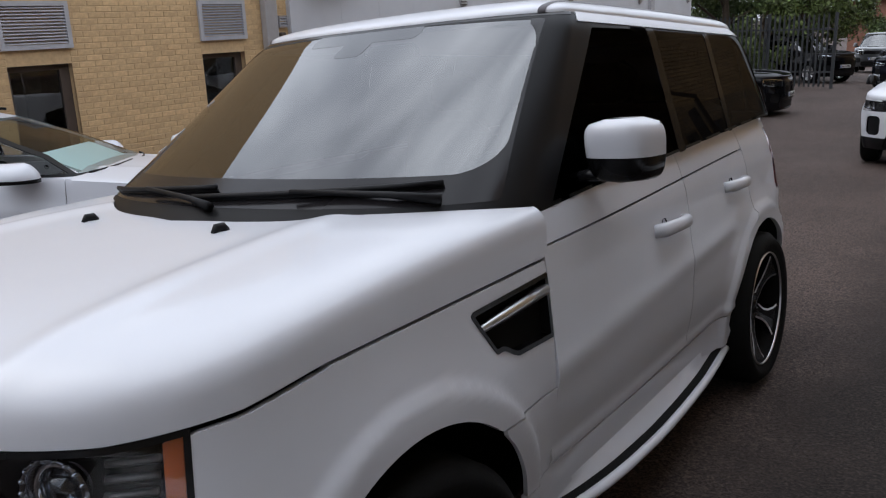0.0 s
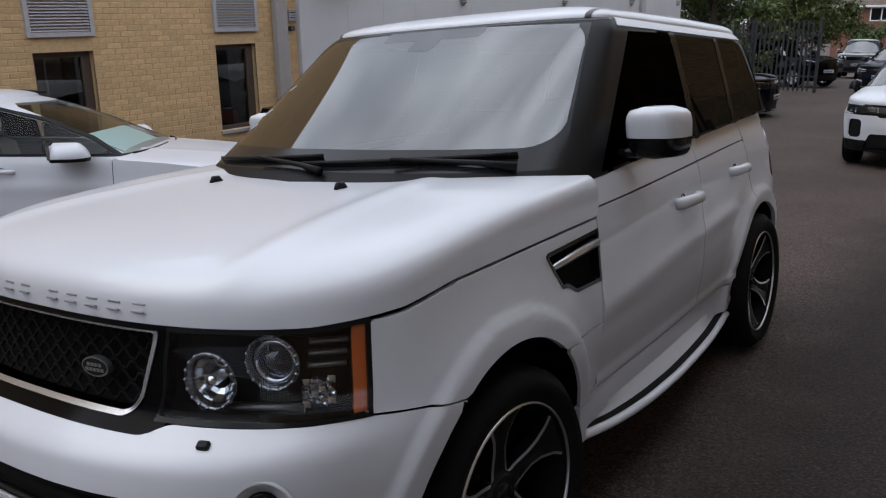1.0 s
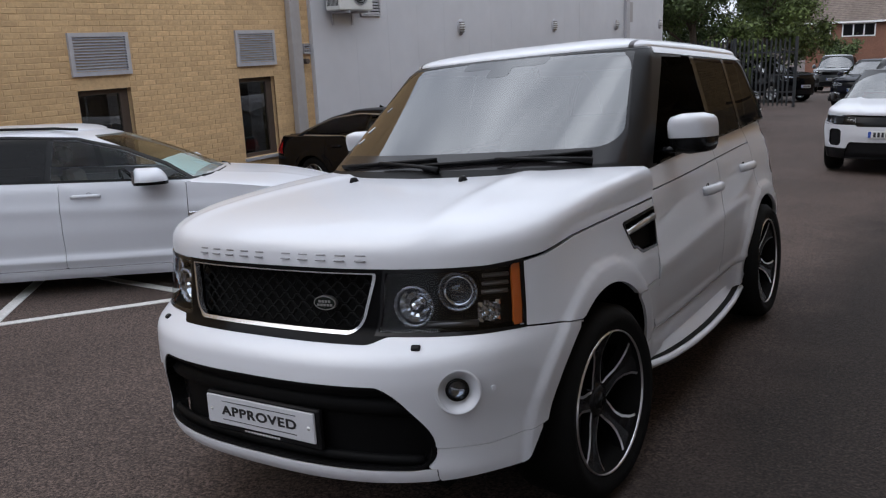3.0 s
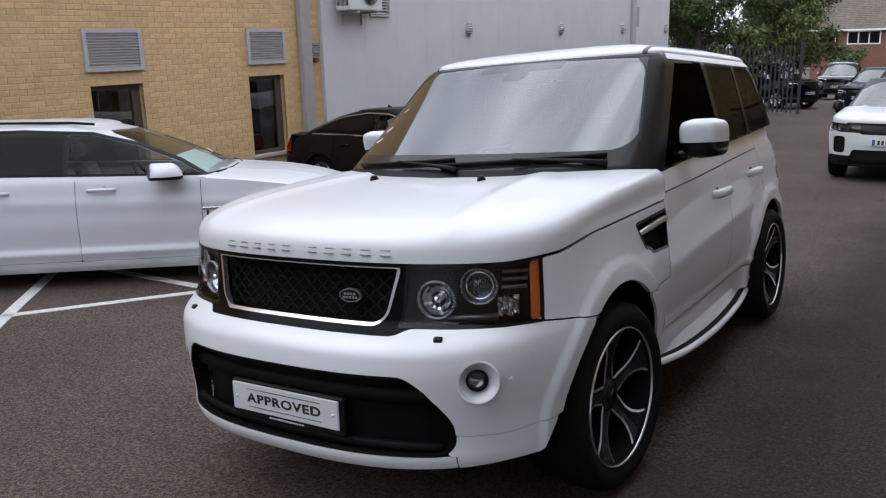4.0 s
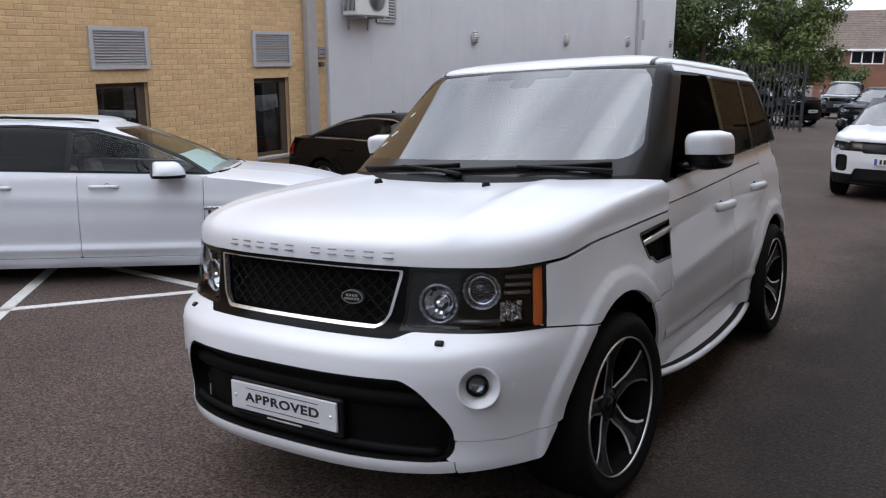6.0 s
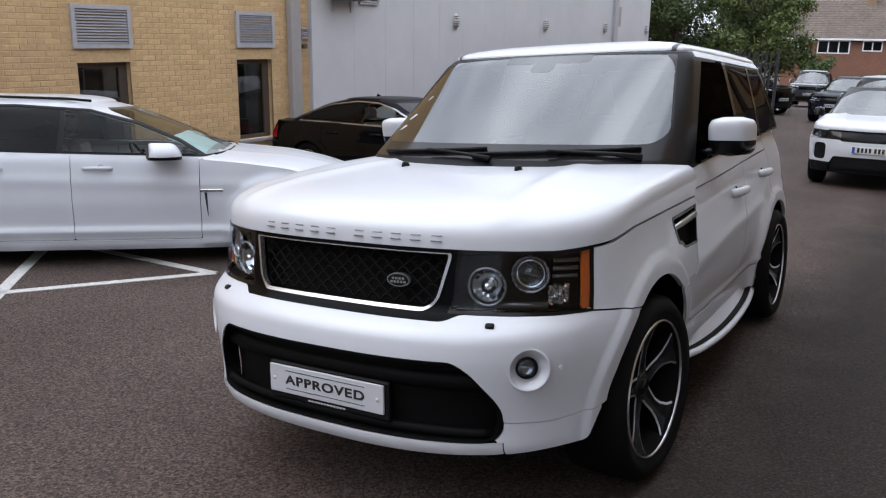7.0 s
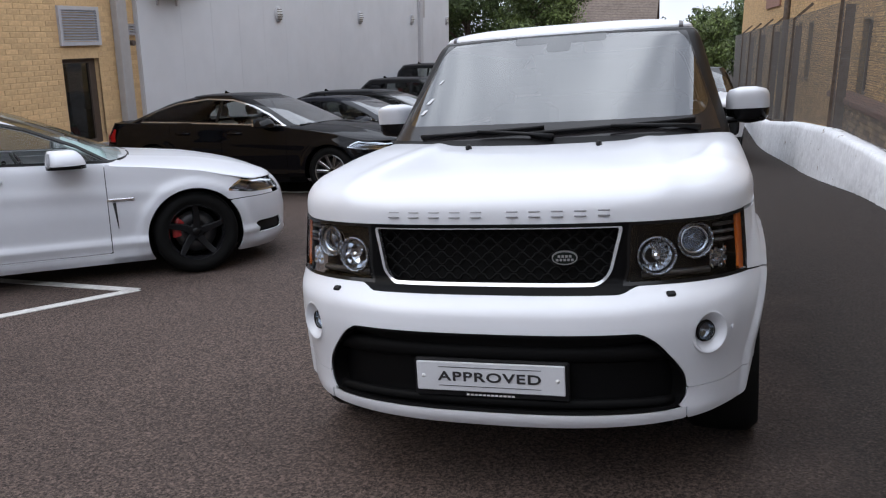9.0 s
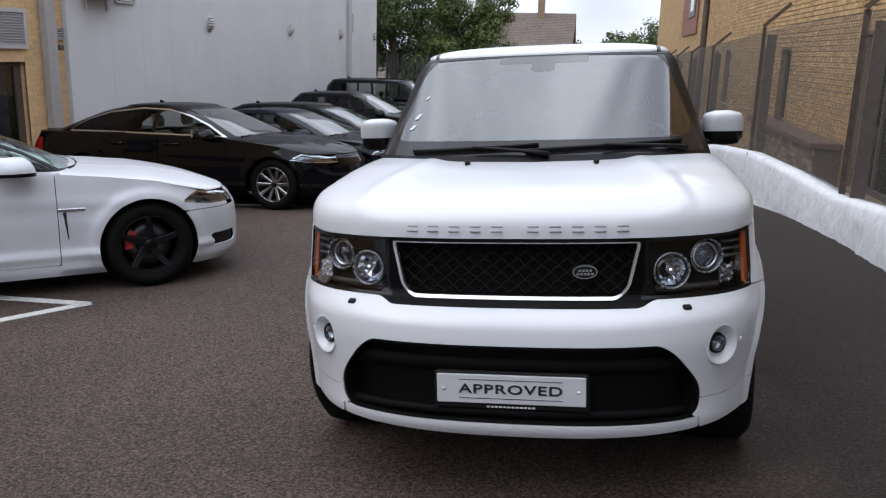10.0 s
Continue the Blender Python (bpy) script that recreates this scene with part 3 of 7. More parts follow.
    if caliper:
        V, F = [], []
        for k in range(9):
            c_, q_ = math.cos(2.4 + k * 0.12), math.sin(2.4 + k * 0.12)
            V += [(xx, r_ * c_, r_ * q_) for xx, r_ in ((0.005, rim * 0.5), (0.005, rim * 0.8), (0.036, rim * 0.78), (0.042, rim * 0.7), (0.042, rim * 0.57), (0.036, rim * 0.5))]
        F = [(6 * i + k, 6 * i + (k + 1) % 6, 6 * i + 6 + (k + 1) % 6, 6 * i + 6 + k) for i in range(8) for k in range(6)] + [(5, 4, 3, 2, 1, 0), tuple(range(48, 54))]
        cs = Soup().add(V, F)
        cs.put("brake_caliper", caliper, rimo, "red brake caliper")
    return rimo


def mirror(parent, side, x0, x1, y, z0, zc, z1, cap, depth=0.11, egg=False):
    """Door mirror: painted cap above, black shell below, arm and glass."""
    def blob(za, zb, grow=0.0):
        us, vs = np.linspace(0, 2 * math.pi, 33), np.linspace(za, zb, 9)

        def f(u, v):
            k = np.clip((v - z0) / (z1 - z0), 0, 1)
            sq = ((1 - np.abs(np.clip(1.25 * k - 0.25, -0.25, 1)) ** 2.0) ** 0.55 if egg else (1 - np.abs(2 * k - 1) ** 4) ** 0.28) + grow
            cx, sx_ = np.cos(u), np.sin(u)
            hx, hy = (x1 - x0) / 2 * sq, depth * (0.6 + 0.4 * sq)
            back = 0.45 * depth
            px = (x0 + x1) / 2 + hx * spow(cx, 0.9 if egg else 0.6)
            py = y - hy * np.where(sx_ > 0, np.abs(sx_) ** 0.7 * (0.85 - 0.1 * k if egg else 0.62 + 0.28 * k), -0.30 * np.abs(sx_) ** 0.8 if egg else 0.0) + back
            return px * side, py, v + 0 * px
        return sheet(f, us, vs, None, 0, ((x0 + x1) / 2 * side, y, (z0 + z1) / 2))
    V, F = blob(z0, zc - 0.002)
    shell_ = solid("door_mirror", V, F, M_GLOSS, parent, "", True)
    V, F = blob(zc, z1 - 0.0005, 0.012)
    solid("mirror_cap", V, F, cap, shell_, "body-coloured mirror cap", True)
    s = Soup().box(x0 + 0.012, x1 - 0.012, y + (0.60 if egg else 0.40) * depth, y + (0.70 if egg else 0.46) * depth, z0 + 0.02, z1 - 0.015)
    s.V = [(v[0] * side, v[1], v[2]) for v in s.V]
    s.put("mirror_glass", M_BULB, shell_)
    a = Soup().tube([((x0 - 0.09) * side, y - 0.02, z0 + 0.0), ((x0 + 0.02) * side, y, z0 + 0.025), ((x0 + 0.1) * side, y, z0 + 0.025)], [0.03, 0.024, 0.022], 10, squash=0.8)
    a.put("mirror_arm", M_GLOSS, shell_, "", True)


def handle(parent, side, x, y0, y1, z, mat, thick=1.0):
    s = Soup()
    pts = [(x, y0, z), (x + 0.028, y0 + 0.035, z + 0.003), (x + 0.036, (y0 + y1) / 2, z + 0.005), (x + 0.028, y1 - 0.035, z + 0.003), (x, y1, z)]
    s.tube([(p[0] * side, p[1], p[2]) for p in pts], [k * thick for k in (0.018, 0.02, 0.019, 0.02, 0.018)], 10, squash=1.25)
    h = s.put("door_handle", mat, parent, "", True)
    cup = Soup()
    cup.lathe([(-0.012, 0.0005), (-0.008, 0.016), (0.003, 0.022)], 20, "x", (x, y0 + 0.09, z + 0.012))
    cup.V = [(v[0] * side, v[1], v[2]) for v in cup.V]
    cup.put("handle_recess", M_PLASTIC, h, "", True)
    return h


def seat(parent, x, y, z, mat):
    s = Soup().box(x - 0.24, x + 0.24, y, y + 0.5, z, z + 0.16, bev=0.05)
    b = s.put("seat", mat, parent, "", False)
    Soup().box(-0.23, 0.23, -0.06, 0.08, 0, 0.6, bev=0.05).put("backrest", mat, b, "", False, pose(x, y + 0.5, z + 0.12, -14))
    Soup().box(-0.13, 0.13, -0.05, 0.05, 0, 0.17, bev=0.045).put("headrest", mat, b, "", False, pose(x, y + 0.68, z + 0.76, -10))


def plate_bars(parent, y, z, w=0.52, h=0.11, mat=None, rear=False):
    s = -1 if not rear else 1
    plate = Soup().box(-w / 2, w / 2, y, y + 0.012, z - h / 2, z + h / 2, bev=0.005).put("number_plate", mat or M_PLATEW, parent)
    for i in range(7):
        x = -w / 2 + 0.085 + i * 0.056 + (0.02 if i > 3 else 0)
        Soup().box(x, x + 0.034, y - 0.003, y + 0.002, z - h * 0.32, z + h * 0.32).put("plate_mark", M_INK, plate)
    Soup().box(-w / 2 + 0.008, -w / 2 + 0.05, y - 0.003, y + 0.002, z - h / 2 + 0.008, z + h / 2 - 0.008).put("plate_band", M_BLUE, plate)


def plain_car(name, m, label, S, paint, roof_paint=None, gloss_face=True, seats=M_SEAT_ROOM, tint=None, style="ten", wheel_mats=None, caliper=None, turn=0.0, group="", bars=True, badge=False):
    """A parked car out of its CarShape: panels, glass, lamps, wheels, mirrors, handles."""
    d = S.d
    car = thing(name, m, label, "car", group)
    arch = lambda y, z: np.minimum(*[np.hypot(y - ya, z - za) - r for ya, za, r in d["arches"]])
    g1, g2, g3 = d["gaps"]
    belt = lambda y: table(y, d["belt"])
    aa = np.linspace(0, 1, 60)
    za_ = table(aa, d["hood_edge_u"])
    ya_ = S.yc - (S.yc - soft_table(za_, d["front"], 0.02) - d.get("hood_set", 0.0)) * np.cos(aa * math.pi / 2) ** (2 / S.n)
    hoodedge = lambda y: np.where(y < S.yc, np.interp(y, ya_, za_), np.where(y < d["cowl"], table(1 + (y - S.yc) / (d["cowl"] - S.yc), d["hood_edge_u"]), 9))
    bl = d["bumper_top"]
    hx, h0, h1, hy = d["lamp"]
    if "teardrop" in d:
        ft = lambda y: np.clip((hy - y) / d["teardrop"], 0, 1)
        lampk = lambda x, y, z: allof(both(x) - hx, hy - y, z - h0 - (h1 - h0) * table(ft(y), [(0, 0.35), (0.5, 0.06), (1, 0.0)]), h0 + (h1 - h0) * table(ft(y), [(0, 0.38), (0.15, 0.72), (0.32, 1.0), (0.6, 0.92), (1, 0.6)]) - z, hoodedge(y) - 0.012 - z)
    else:
        lampk = lambda x, y, z: allof(both(x) - hx + (z - (h0 + h1) / 2) * -0.0, hy - y, z - h0 - 0.05 * sm(0.95 * hy - 0.4, hy, y) * (h1 - h0) * 4, h1 + d.get("lamp_rise", 0.06) * sm(hx, 0.8, both(x)) - z)
    gx, gz0, gz1, gr = d["grille"]
    grk = lambda x, y, z: allof(rr(x, z, 0, (gz0 + gz1) / 2, gx, (gz1 - gz0) / 2, gr), -y)
    ix, iz0, iz1, ir = d["intake"]
    ink = lambda x, y, z: allof(rr(x / (1 + d.get("intake_flare", 0.0) * (iz1 - z)), z, 0, (iz0 + iz1) / 2, ix, (iz1 - iz0) / 2, ir), -y)
    fx, fz, fw, fh = d["fog"]
    fgk = lambda x, y, z: allof(rr(both(x), z, fx, fz, fw, fh, min(fw, fh) * 0.6), -y)
    G = d["z0"]
    top = d["belt_top"]
    gap = 0.003
    grid = S.lowgrid(-1.25, 1.25, G, d["nose_top"] + 0.1, 0.022, 0.024, 0.024)
    shell("front_bumper", S.low, grid, lambda x, y, z: allof(arch(y, z), hoodedge(y) - 0.004 - z, z - d.get("low_black", 0.0), -lampk(x, y, z) - gap, -grk(x, y, z) - gap, -ink(x, y, z), -fgk(x, y, z), np.maximum(bl - z, hx - both(x)) - gap, 0.1 - y), paint, car)
    if "low_black" in d:
        shell("lower_bumper", S.low, S.lowgrid(-1.25, 1.25, G - 0.02, d["low_black"], 0.022, 0.024, 0.024), lambda x, y, z: allof(arch(y, z), -ink(x, y, z), 0.1 - y), M_PLASTIC, car, "black lower bumper")
    shell("grille", S.low, S.lowgrid(-0.7, 0.7, gz0, gz1, 0.02, 0.03), lambda x, y, z: grk(x, y, z), M_GLOSS if gloss_face else M_PLASTIC, car, "", 0.02, 0.02)
    shell("lower_intake", S.low, S.lowgrid(-0.85, 0.85, iz0, iz1, 0.02, 0.03), lambda x, y, z: ink(x, y, z), M_PLASTIC, car, "", 0.02, 0.03)
    for side in (1, -1):
        shell("headlamp", S.low, S.lowgrid(0.2, 1.2, h0 - 0.02, h1 + 0.1, 0.015, 0.02), lampk, M_LENS, car, "", 0.004, 0, side)
        hb = shell("lamp_housing", S.low, S.lowgrid(0.2, 1.2, h0 - 0.02, h1 + 0.1, 0.02, 0.03), lambda x, y, z: lampk(x, y, z) + 0.01, d.get("lamp_mat", M_BEZEL), car, "", 0, 0.05, side)
        for bu in d.get("bulb_u", (0.60, 0.74)):
            xs, ys, zs = [float(q[0]) for q in S.low(np.array([bu]), np.array([(h0 + h1) / 2 - 0.004]))]
            rb = (h1 - h0) * 0.42
            Soup().lathe([(0.04, 0.0005), (0.03, rb * 0.6), (0.0, rb * 0.9), (-0.004, rb)], 20, "y", (0, 0, 0)).put("projector", M_BULB, hb, "", True, pose(xs * 0.955 * side, ys + 0.03, zs, 0, 0, 40 * side))
        shell("lamp_edge", S.low, S.lowgrid(0.2, 1.2, h0 - 0.02, h1 + 0.1, 0.008, 0.010), lambda x, y, z: 0.006 - np.abs(lampk(x, y, z) - 0.006), d.get("lamp_edge", M_CHROME), hb, "", 0.004, 0.002, side)
        shell("fog_recess", S.low, S.lowgrid(0.2, 1.1, fz - fh - 0.02, fz + fh + 0.02, 0.02, 0.03), fgk, M_PLASTIC, car, "", 0.01, 0.03, side)
        edge_top = lambda y: np.minimum(hoodedge(y) - 0.002, belt(y))
        sg = lambda a, b: S.lowgrid(a, b, G, top, 0.024, 0.024, 0.024)
        shell("front_wing", S.low, sg(0.45, 1.5), lambda x, y, z: allof(arch(y, z), np.maximum(z - bl - gap, y - 0.1 - gap), -lampk(x, y, z) - gap, edge_top(y) - z, g1 - y - gap, np.maximum(both(x) - hx - gap, y)), paint, car, "", 0.012, 0, side)
        d1 = shell("front_door", S.low, sg(1.0, 2.0), lambda x, y, z: allof(arch(y, z), z - d["sill"] - gap, belt(y) - z, y - g1 - gap, g2 - y - gap), paint, car, "", 0.012, 0, side)
        d2 = shell("rear_door", S.low, sg(1.0, 2.4), lambda x, y, z: allof(arch(y, z) - 0.02, z - d["sill"] - gap, belt(y) - z, y - g2 - gap, g3 - y - gap), paint, car, "", 0.012, 0, side)
        shell("rear_quarter", S.low, sg(1.2, 3.0), lambda x, y, z: allof(arch(y, z), belt(y) - z, np.maximum(y - g3 - gap, 0.02 - np.abs(arch(y, z) - 0.0)) , y - g2 - 0.3, -allof(z - d["tail"][0], d["tail"][1] - z, y - d["tail"][2]) - gap), paint, car, "", 0.012, 0, side)
        shell("tail_lamp", S.low, S.lowgrid(1.5, 2.75, d["tail"][0], d["tail"][1], 0.02, 0.03, 0.03), lambda x, y, z: y - d["tail"][2] + 0 * z, M_RED, car, "", 0.01, 0, side)
        shell("sill", S.low, sg(1.0, 2.0), lambda x, y, z: allof(arch(y, z), d["sill"] - z - gap, z - G), M_PLASTIC if "low_black" in d else paint, car, "", 0.012, 0, side)
        hs = [(g2 - 0.34, g2 - 0.1), (g3 - 0.36, g3 - 0.12)]
        for dd_, (a, b) in zip((d1, d2), hs):
            xx = float(S.low(np.array([1 + ((a + b) / 2 - S.yc) / (S.yr - S.yc)]), np.array([d["handle_z"]]))[0][0])
            handle(dd_, side, xx, a, b, d["handle_z"], d.get("handle_mat", paint), 0.68)
    shell("bonnet", S.hood, (np.concatenate([np.linspace(-2, -1, 24)[:-1], np.linspace(-1, 1, 49)[:-1], np.linspace(1, 2, 24)]), np.linspace(0.0, 1, 30)), None, paint, car, "", 0.012)
    if "deck" in d:
        shell("boot_lid", S.deck, (np.concatenate([np.linspace(1.1, 2, 14)[:-1], np.linspace(2, 3, 24)]), np.linspace(0, 1, 20)), None, paint, car, "", 0.01)
        shell("boot_lid", S.deck, (np.concatenate([np.linspace(1.1, 2, 14)[:-1], np.linspace(2, 3, 24)]), np.linspace(0, 1, 20)), None, paint, car, "", 0.01, 0, -1)
    # cabin
    zb, zt = d["up_z"]
    wa, wb = d["pillar"]  # windscreen's u at its sides, base and top
    ug = S.grid_up(-3, 3, zb, zt)
    dlo = d["dlo"]
    winz = lambda y: table(y, dlo["top"])
    wk = lambda x, y, z: allof(winz(y) - z, z - belt(y) - dlo["rise"], y - dlo["y0"], dlo["y1"] - y)
    ws_half = lambda z: table(z, [(zb, wa), (zt, wb)])
    wsk = lambda x, y, z: allof(ws_half(z) - both(x), table(z, [(zb, d["ws_y"][0]), (zt, d["ws_y"][1])]) - y, z - zb - d["cowl_up"], zt - 0.03 - z)
    rsk = lambda x, y, z: allof(ws_half(z) - 0.02 - both(x), y - table(z, [(zb, d["rs_y"][0]), (zt, d["rs_y"][1])]), z - zb - d.get("rear_up", 0.06), zt - 0.03 - z)
    mid = (0, 2.0, 1.0)
    shell("cabin_frame", S.up, ug, lambda x, y, z: allof(-wk(x, y, z), -wsk(x, y, z) + 0.012, -rsk(x, y, z) + 0.012), d.get("pillar_mat", paint), car, "", 0.02, 0, 0, mid)
    shell("windscreen", S.up, S.grid_up(-1.0, 1.0, zb, zt), wsk, d.get("screen", M_GLASS_W), car, "", 0, 0.004, 0, mid)
    shell("rear_window", S.up, S.grid_up(1.9, 3.0, zb, zt), rsk, M_GLASS_T, car, "", 0, 0.004, 1, mid)
    shell("rear_window", S.up, S.grid_up(1.9, 3.0, zb, zt), rsk, M_GLASS_T, car, "", 0, 0.004, -1, mid)
    shell("cowl_panel", S.up, S.grid_up(-0.9, 0.9, zb - 0.02, zb + d["cowl_up"] + 0.022, 44, 20, 6), lambda x, y, z: wa + 0.02 - both(x), M_PLASTIC, car, "", 0, -0.003, 0, mid)
    for u0, u1 in ((-0.62, 0.0), (-0.05, 0.60)):
        us_ = np.linspace(u0, u1, 9)
        P = np.stack(S.up(us_, zb + d["cowl_up"] + 0.012 + 0.014 * np.linspace(0, 1, 9)), -1)
        Soup().tube([(q[0], q[1] - 0.012, q[2] + 0.008) for q in P.tolist()], 0.011, 6).put("wiper", M_PLASTIC, car, "", True)
    posts = dlo["posts"]
    cuts = [dlo["y0"]] + [p for p in posts] + [dlo["y1"]]
    for side in (1, -1):
        for i in range(len(cuts) - 1):
            a, b = cuts[i] + 0.02 * (i > 0), cuts[i + 1] - 0.02 * (i < len(cuts) - 2)
            k = lambda x, y, z, a=a, b=b: allof(wk(x, y, z) , y - a, b - y)
            shell("side_window", S.up, S.grid_up(0.4, 2.95, zb, zt), k, (tint or [M_GLASS_S] * 3)[min(i, 2)], car, "", 0, 0.004, side, mid)
        for p in posts:
            shell("window_pillar", S.up, S.grid_up(0.4, 2.9, zb, zt, 44, 140), lambda x, y, z, p=p: allof(wk(x, y, z) + 0.01, 0.03 - np.abs(y - p)), M_GLOSS, car, "", 0, 0.006, side, mid)
        if d.get("dlo_trim"):
            shell("window_trim", S.up, S.grid_up(0.4, 2.95, zb, zt, 60, 200, 60), lambda x, y, z: d.get('trim_w', 0.007) - np.abs(wk(x, y, z) + 0.004), d["dlo_trim"], car, "", 0.006, -0.003, side, mid)
    ur = np.concatenate([np.linspace(0, 1, 20)[:-1], np.linspace(1, 2, 20)[:-1], np.linspace(2, 3, 20)])
    ur = np.concatenate([-ur[:0:-1], ur])
    shell("roof_panel", S.roof, (ur, np.linspace(0, 1, 14)), None, roof_paint or paint, car, "", 0.01, 0, 0, mid)
    fin = Soup().add([(-0.02, d["roof_mid"][1], d["roof_top"][1][1] - 0.03), (0.02, d["roof_mid"][1], d["roof_top"][1][1] - 0.03), (0.012, d["roof_mid"][1] + 0.16, d["roof_top"][1][1] - 0.05), (-0.012, d["roof_mid"][1] + 0.16, d["roof_top"][1][1] - 0.05), (0, d["roof_mid"][1] + 0.13, d["roof_top"][1][1] + 0.035)], [(0, 1, 4), (1, 2, 4), (2, 3, 4), (3, 0, 4)])
    fin.put("roof_aerial", M_GLOSS, car)
    # inside
    inner = Soup().box(-0.60, 0.60, d["front"][2][1] + 0.25, d["back"][1][1] - 0.2, G + 0.02, d["belt"][0][1] - 0.22)
    inner.put("underbody", M_DARK, car)
    # black skin inside the panels: the gaps' shade put into its colour
    shell("inner_skin", S.low, S.lowgrid(-3, 3, G + 0.01, d["bumper_top"] - 0.02, 0.06, 0.06, 0.06), lambda x, y, z: arch(y, z) - 0.01, M_DARK, car, "", 0, 0.05)
    Soup().box(-0.7, 0.7, d["cowl"] - 0.05, d["cowl"] + 0.42, d["belt"][0][1] - 0.25, d["belt"][0][1] - 0.02, bev=0.06).put("dashboard", M_PLASTIC, car)
    for sx in (0.38, -0.38):
        seat(car, sx, d["seat_y"], d["belt"][0][1] - 0.62, seats)
    Soup().box(-0.62, 0.62, d["seat_y"] + 0.9, d["seat_y"] + 1.5, d["belt"][0][1] - 0.6, d["belt"][0][1] - 0.35, bev=0.06).put("rear_bench", seats, car)
    tt = [(a * 2 * math.pi / 20) for a in range(21)]
    Soup().tube([(-0.38 + 0.18 * math.cos(a), d["seat_y"] - 0.12 + 0.09 * math.sin(a), d["belt"][0][1] - 0.06 + 0.16 * math.sin(a)) for a in tt], 0.016, 6).put("steering_wheel", M_PLASTIC, car, "", True)
    for side in (1, -1):
        mx0, mx1, my, mz0, mzc, mz1 = d["mirror"]
        mirror(car, side, mx0, mx1, my, mz0, mzc, mz1, d.get("mirror_mat", paint), d.get("mirror_depth", 0.24), True)
        for i, (ya, za, r) in enumerate(d["arches"]):
            wheel(car, d["wheel_x"], ya, d["tyre"], d["tyre"], d["rim"], 0.24, side, style, wheel_mats or (M_ALLOY, M_ALLOY), turn if i == 0 else 0.0, 10 * i, caliper)
    pz = d["plate_z"]
    fy = float(S.low(np.array([0.0]), np.array([pz]))[1][0])
    if bars:
        plate_bars(car, fy - 0.02, pz)
    return car


# ---- the white estate car in the middle of the yard ----
SLOPE = Matrix(((0.9984, 0.0, -0.0569, 0), (0.0034, 0.9982, 0.0597, 0), (0.0568, -0.0598, 0.9966, 0), (0, 0, 0, 1))) @ pose(0, 0, 0, 0, -0.5, 0)
HERO = CarShape(
    yc=-0.20, yr=2.95, n=2.65, nr=2.2, z0=0.24, rear_in=0.068, sill_in=0.010,
    wide=[(0.20, 0.845), (0.36, 0.862), (0.46, 0.872), (0.52, 0.884), (0.62, 0.898), (0.70, 0.903), (0.80, 0.900), (0.98, 0.884), (1.06, 0.872), (1.14, 0.848), (1.24, 0.805)],
    arches=[(0.015, 0.335, 0.447), (2.765, 0.36, 0.437)], flare=0.030, fl=0.20, fl0=0.07, fl_step=0.016,
    wsoft=0.008,
    creases=[(lambda y: np.where(y > 0.612, 0.715 + 0.06 * (y - 0.46), 5.0), 0.045, 0.007), (lambda y: np.where((y > 0.612) & (y < 2.36), 0.470, 5.0), 0.016, 0.011)],
    front=[(0.20, -0.80), (0.255, -0.87), (0.30, -0.905), (0.36, -0.89), (0.60, -0.907), (0.682, -0.895), (0.70, -0.872), (0.72, -0.832), (0.74, -0.785), (0.93, -0.755), (0.96, -0.755), (1.02, -0.70)],
    back=[(0.2, 3.72), (0.5, 3.86), (0.9, 3.82), (1.25, 3.74)],
    hood_m=3.8, hood_m2=3.2, hood_edge_u=[(0, 0.949), (0.6, 0.951), (0.85, 0.968), (1.0, 0.994), (2.0, 1.030)], cowl=0.63,
    hood_top=[(-0.9, 1.085), (-0.5, 1.118), (-0.2, 1.142), (0.1, 1.166), (0.63, 1.186)], hood_ridge=(0.46, 0.60, 0.006), hood_set=0.004,
    n_up=2.2, bow=[(1.0, 0.55), (1.149, 0.52), (1.657, 0.18), (1.8, 0.16)], bow_b=0.70, up_z=(1.15, 1.69), taper=0.06,
    wide_up=[(1.0, 0.886), (1.14, 0.848), (1.63, 0.712), (1.66, 0.700), (1.70, 0.662), (1.76, 0.60)],
    front_up=[(1.0, -0.065), (1.149, 0.17), (1.657, 0.97), (1.80, 1.195)],
    back_up=[(1.0, 3.80), (1.4, 3.68), (1.6, 3.58), (1.70, 3.45)],
    roof_z=1.688, roof_m=2.4, roof_top=[(0.7, 1.742), (1.5, 1.776), (2.2, 1.788), (3.0, 1.780), (3.6, 1.75)], roof_mid=(1.7, 3.0),
)


def on_low(x, z):
    """The y of the front skin at x and z."""
    F, W = float(soft_table(np.array(z), HERO.d["front"], 0.02)), float(HERO.half(np.array(-0.5), np.array(z)))
    return HERO.yc - (HERO.yc - F) * (1 - min(0.999, abs(x) / W) ** HERO.n) ** (1 / HERO.n)


def on_up(x, z):
    d = HERO.d
    W, F = float(soft_table(np.array(z), d["wide_up"], 0.02)), float(soft_table(np.array(z), d["front_up"], 0.02))
    bow = float(table(np.array(z), d["bow"]))
    return F + bow - bow * (1 - min(0.999, abs(x) / W) ** d["n_up"]) ** (1 / d["n_up"])


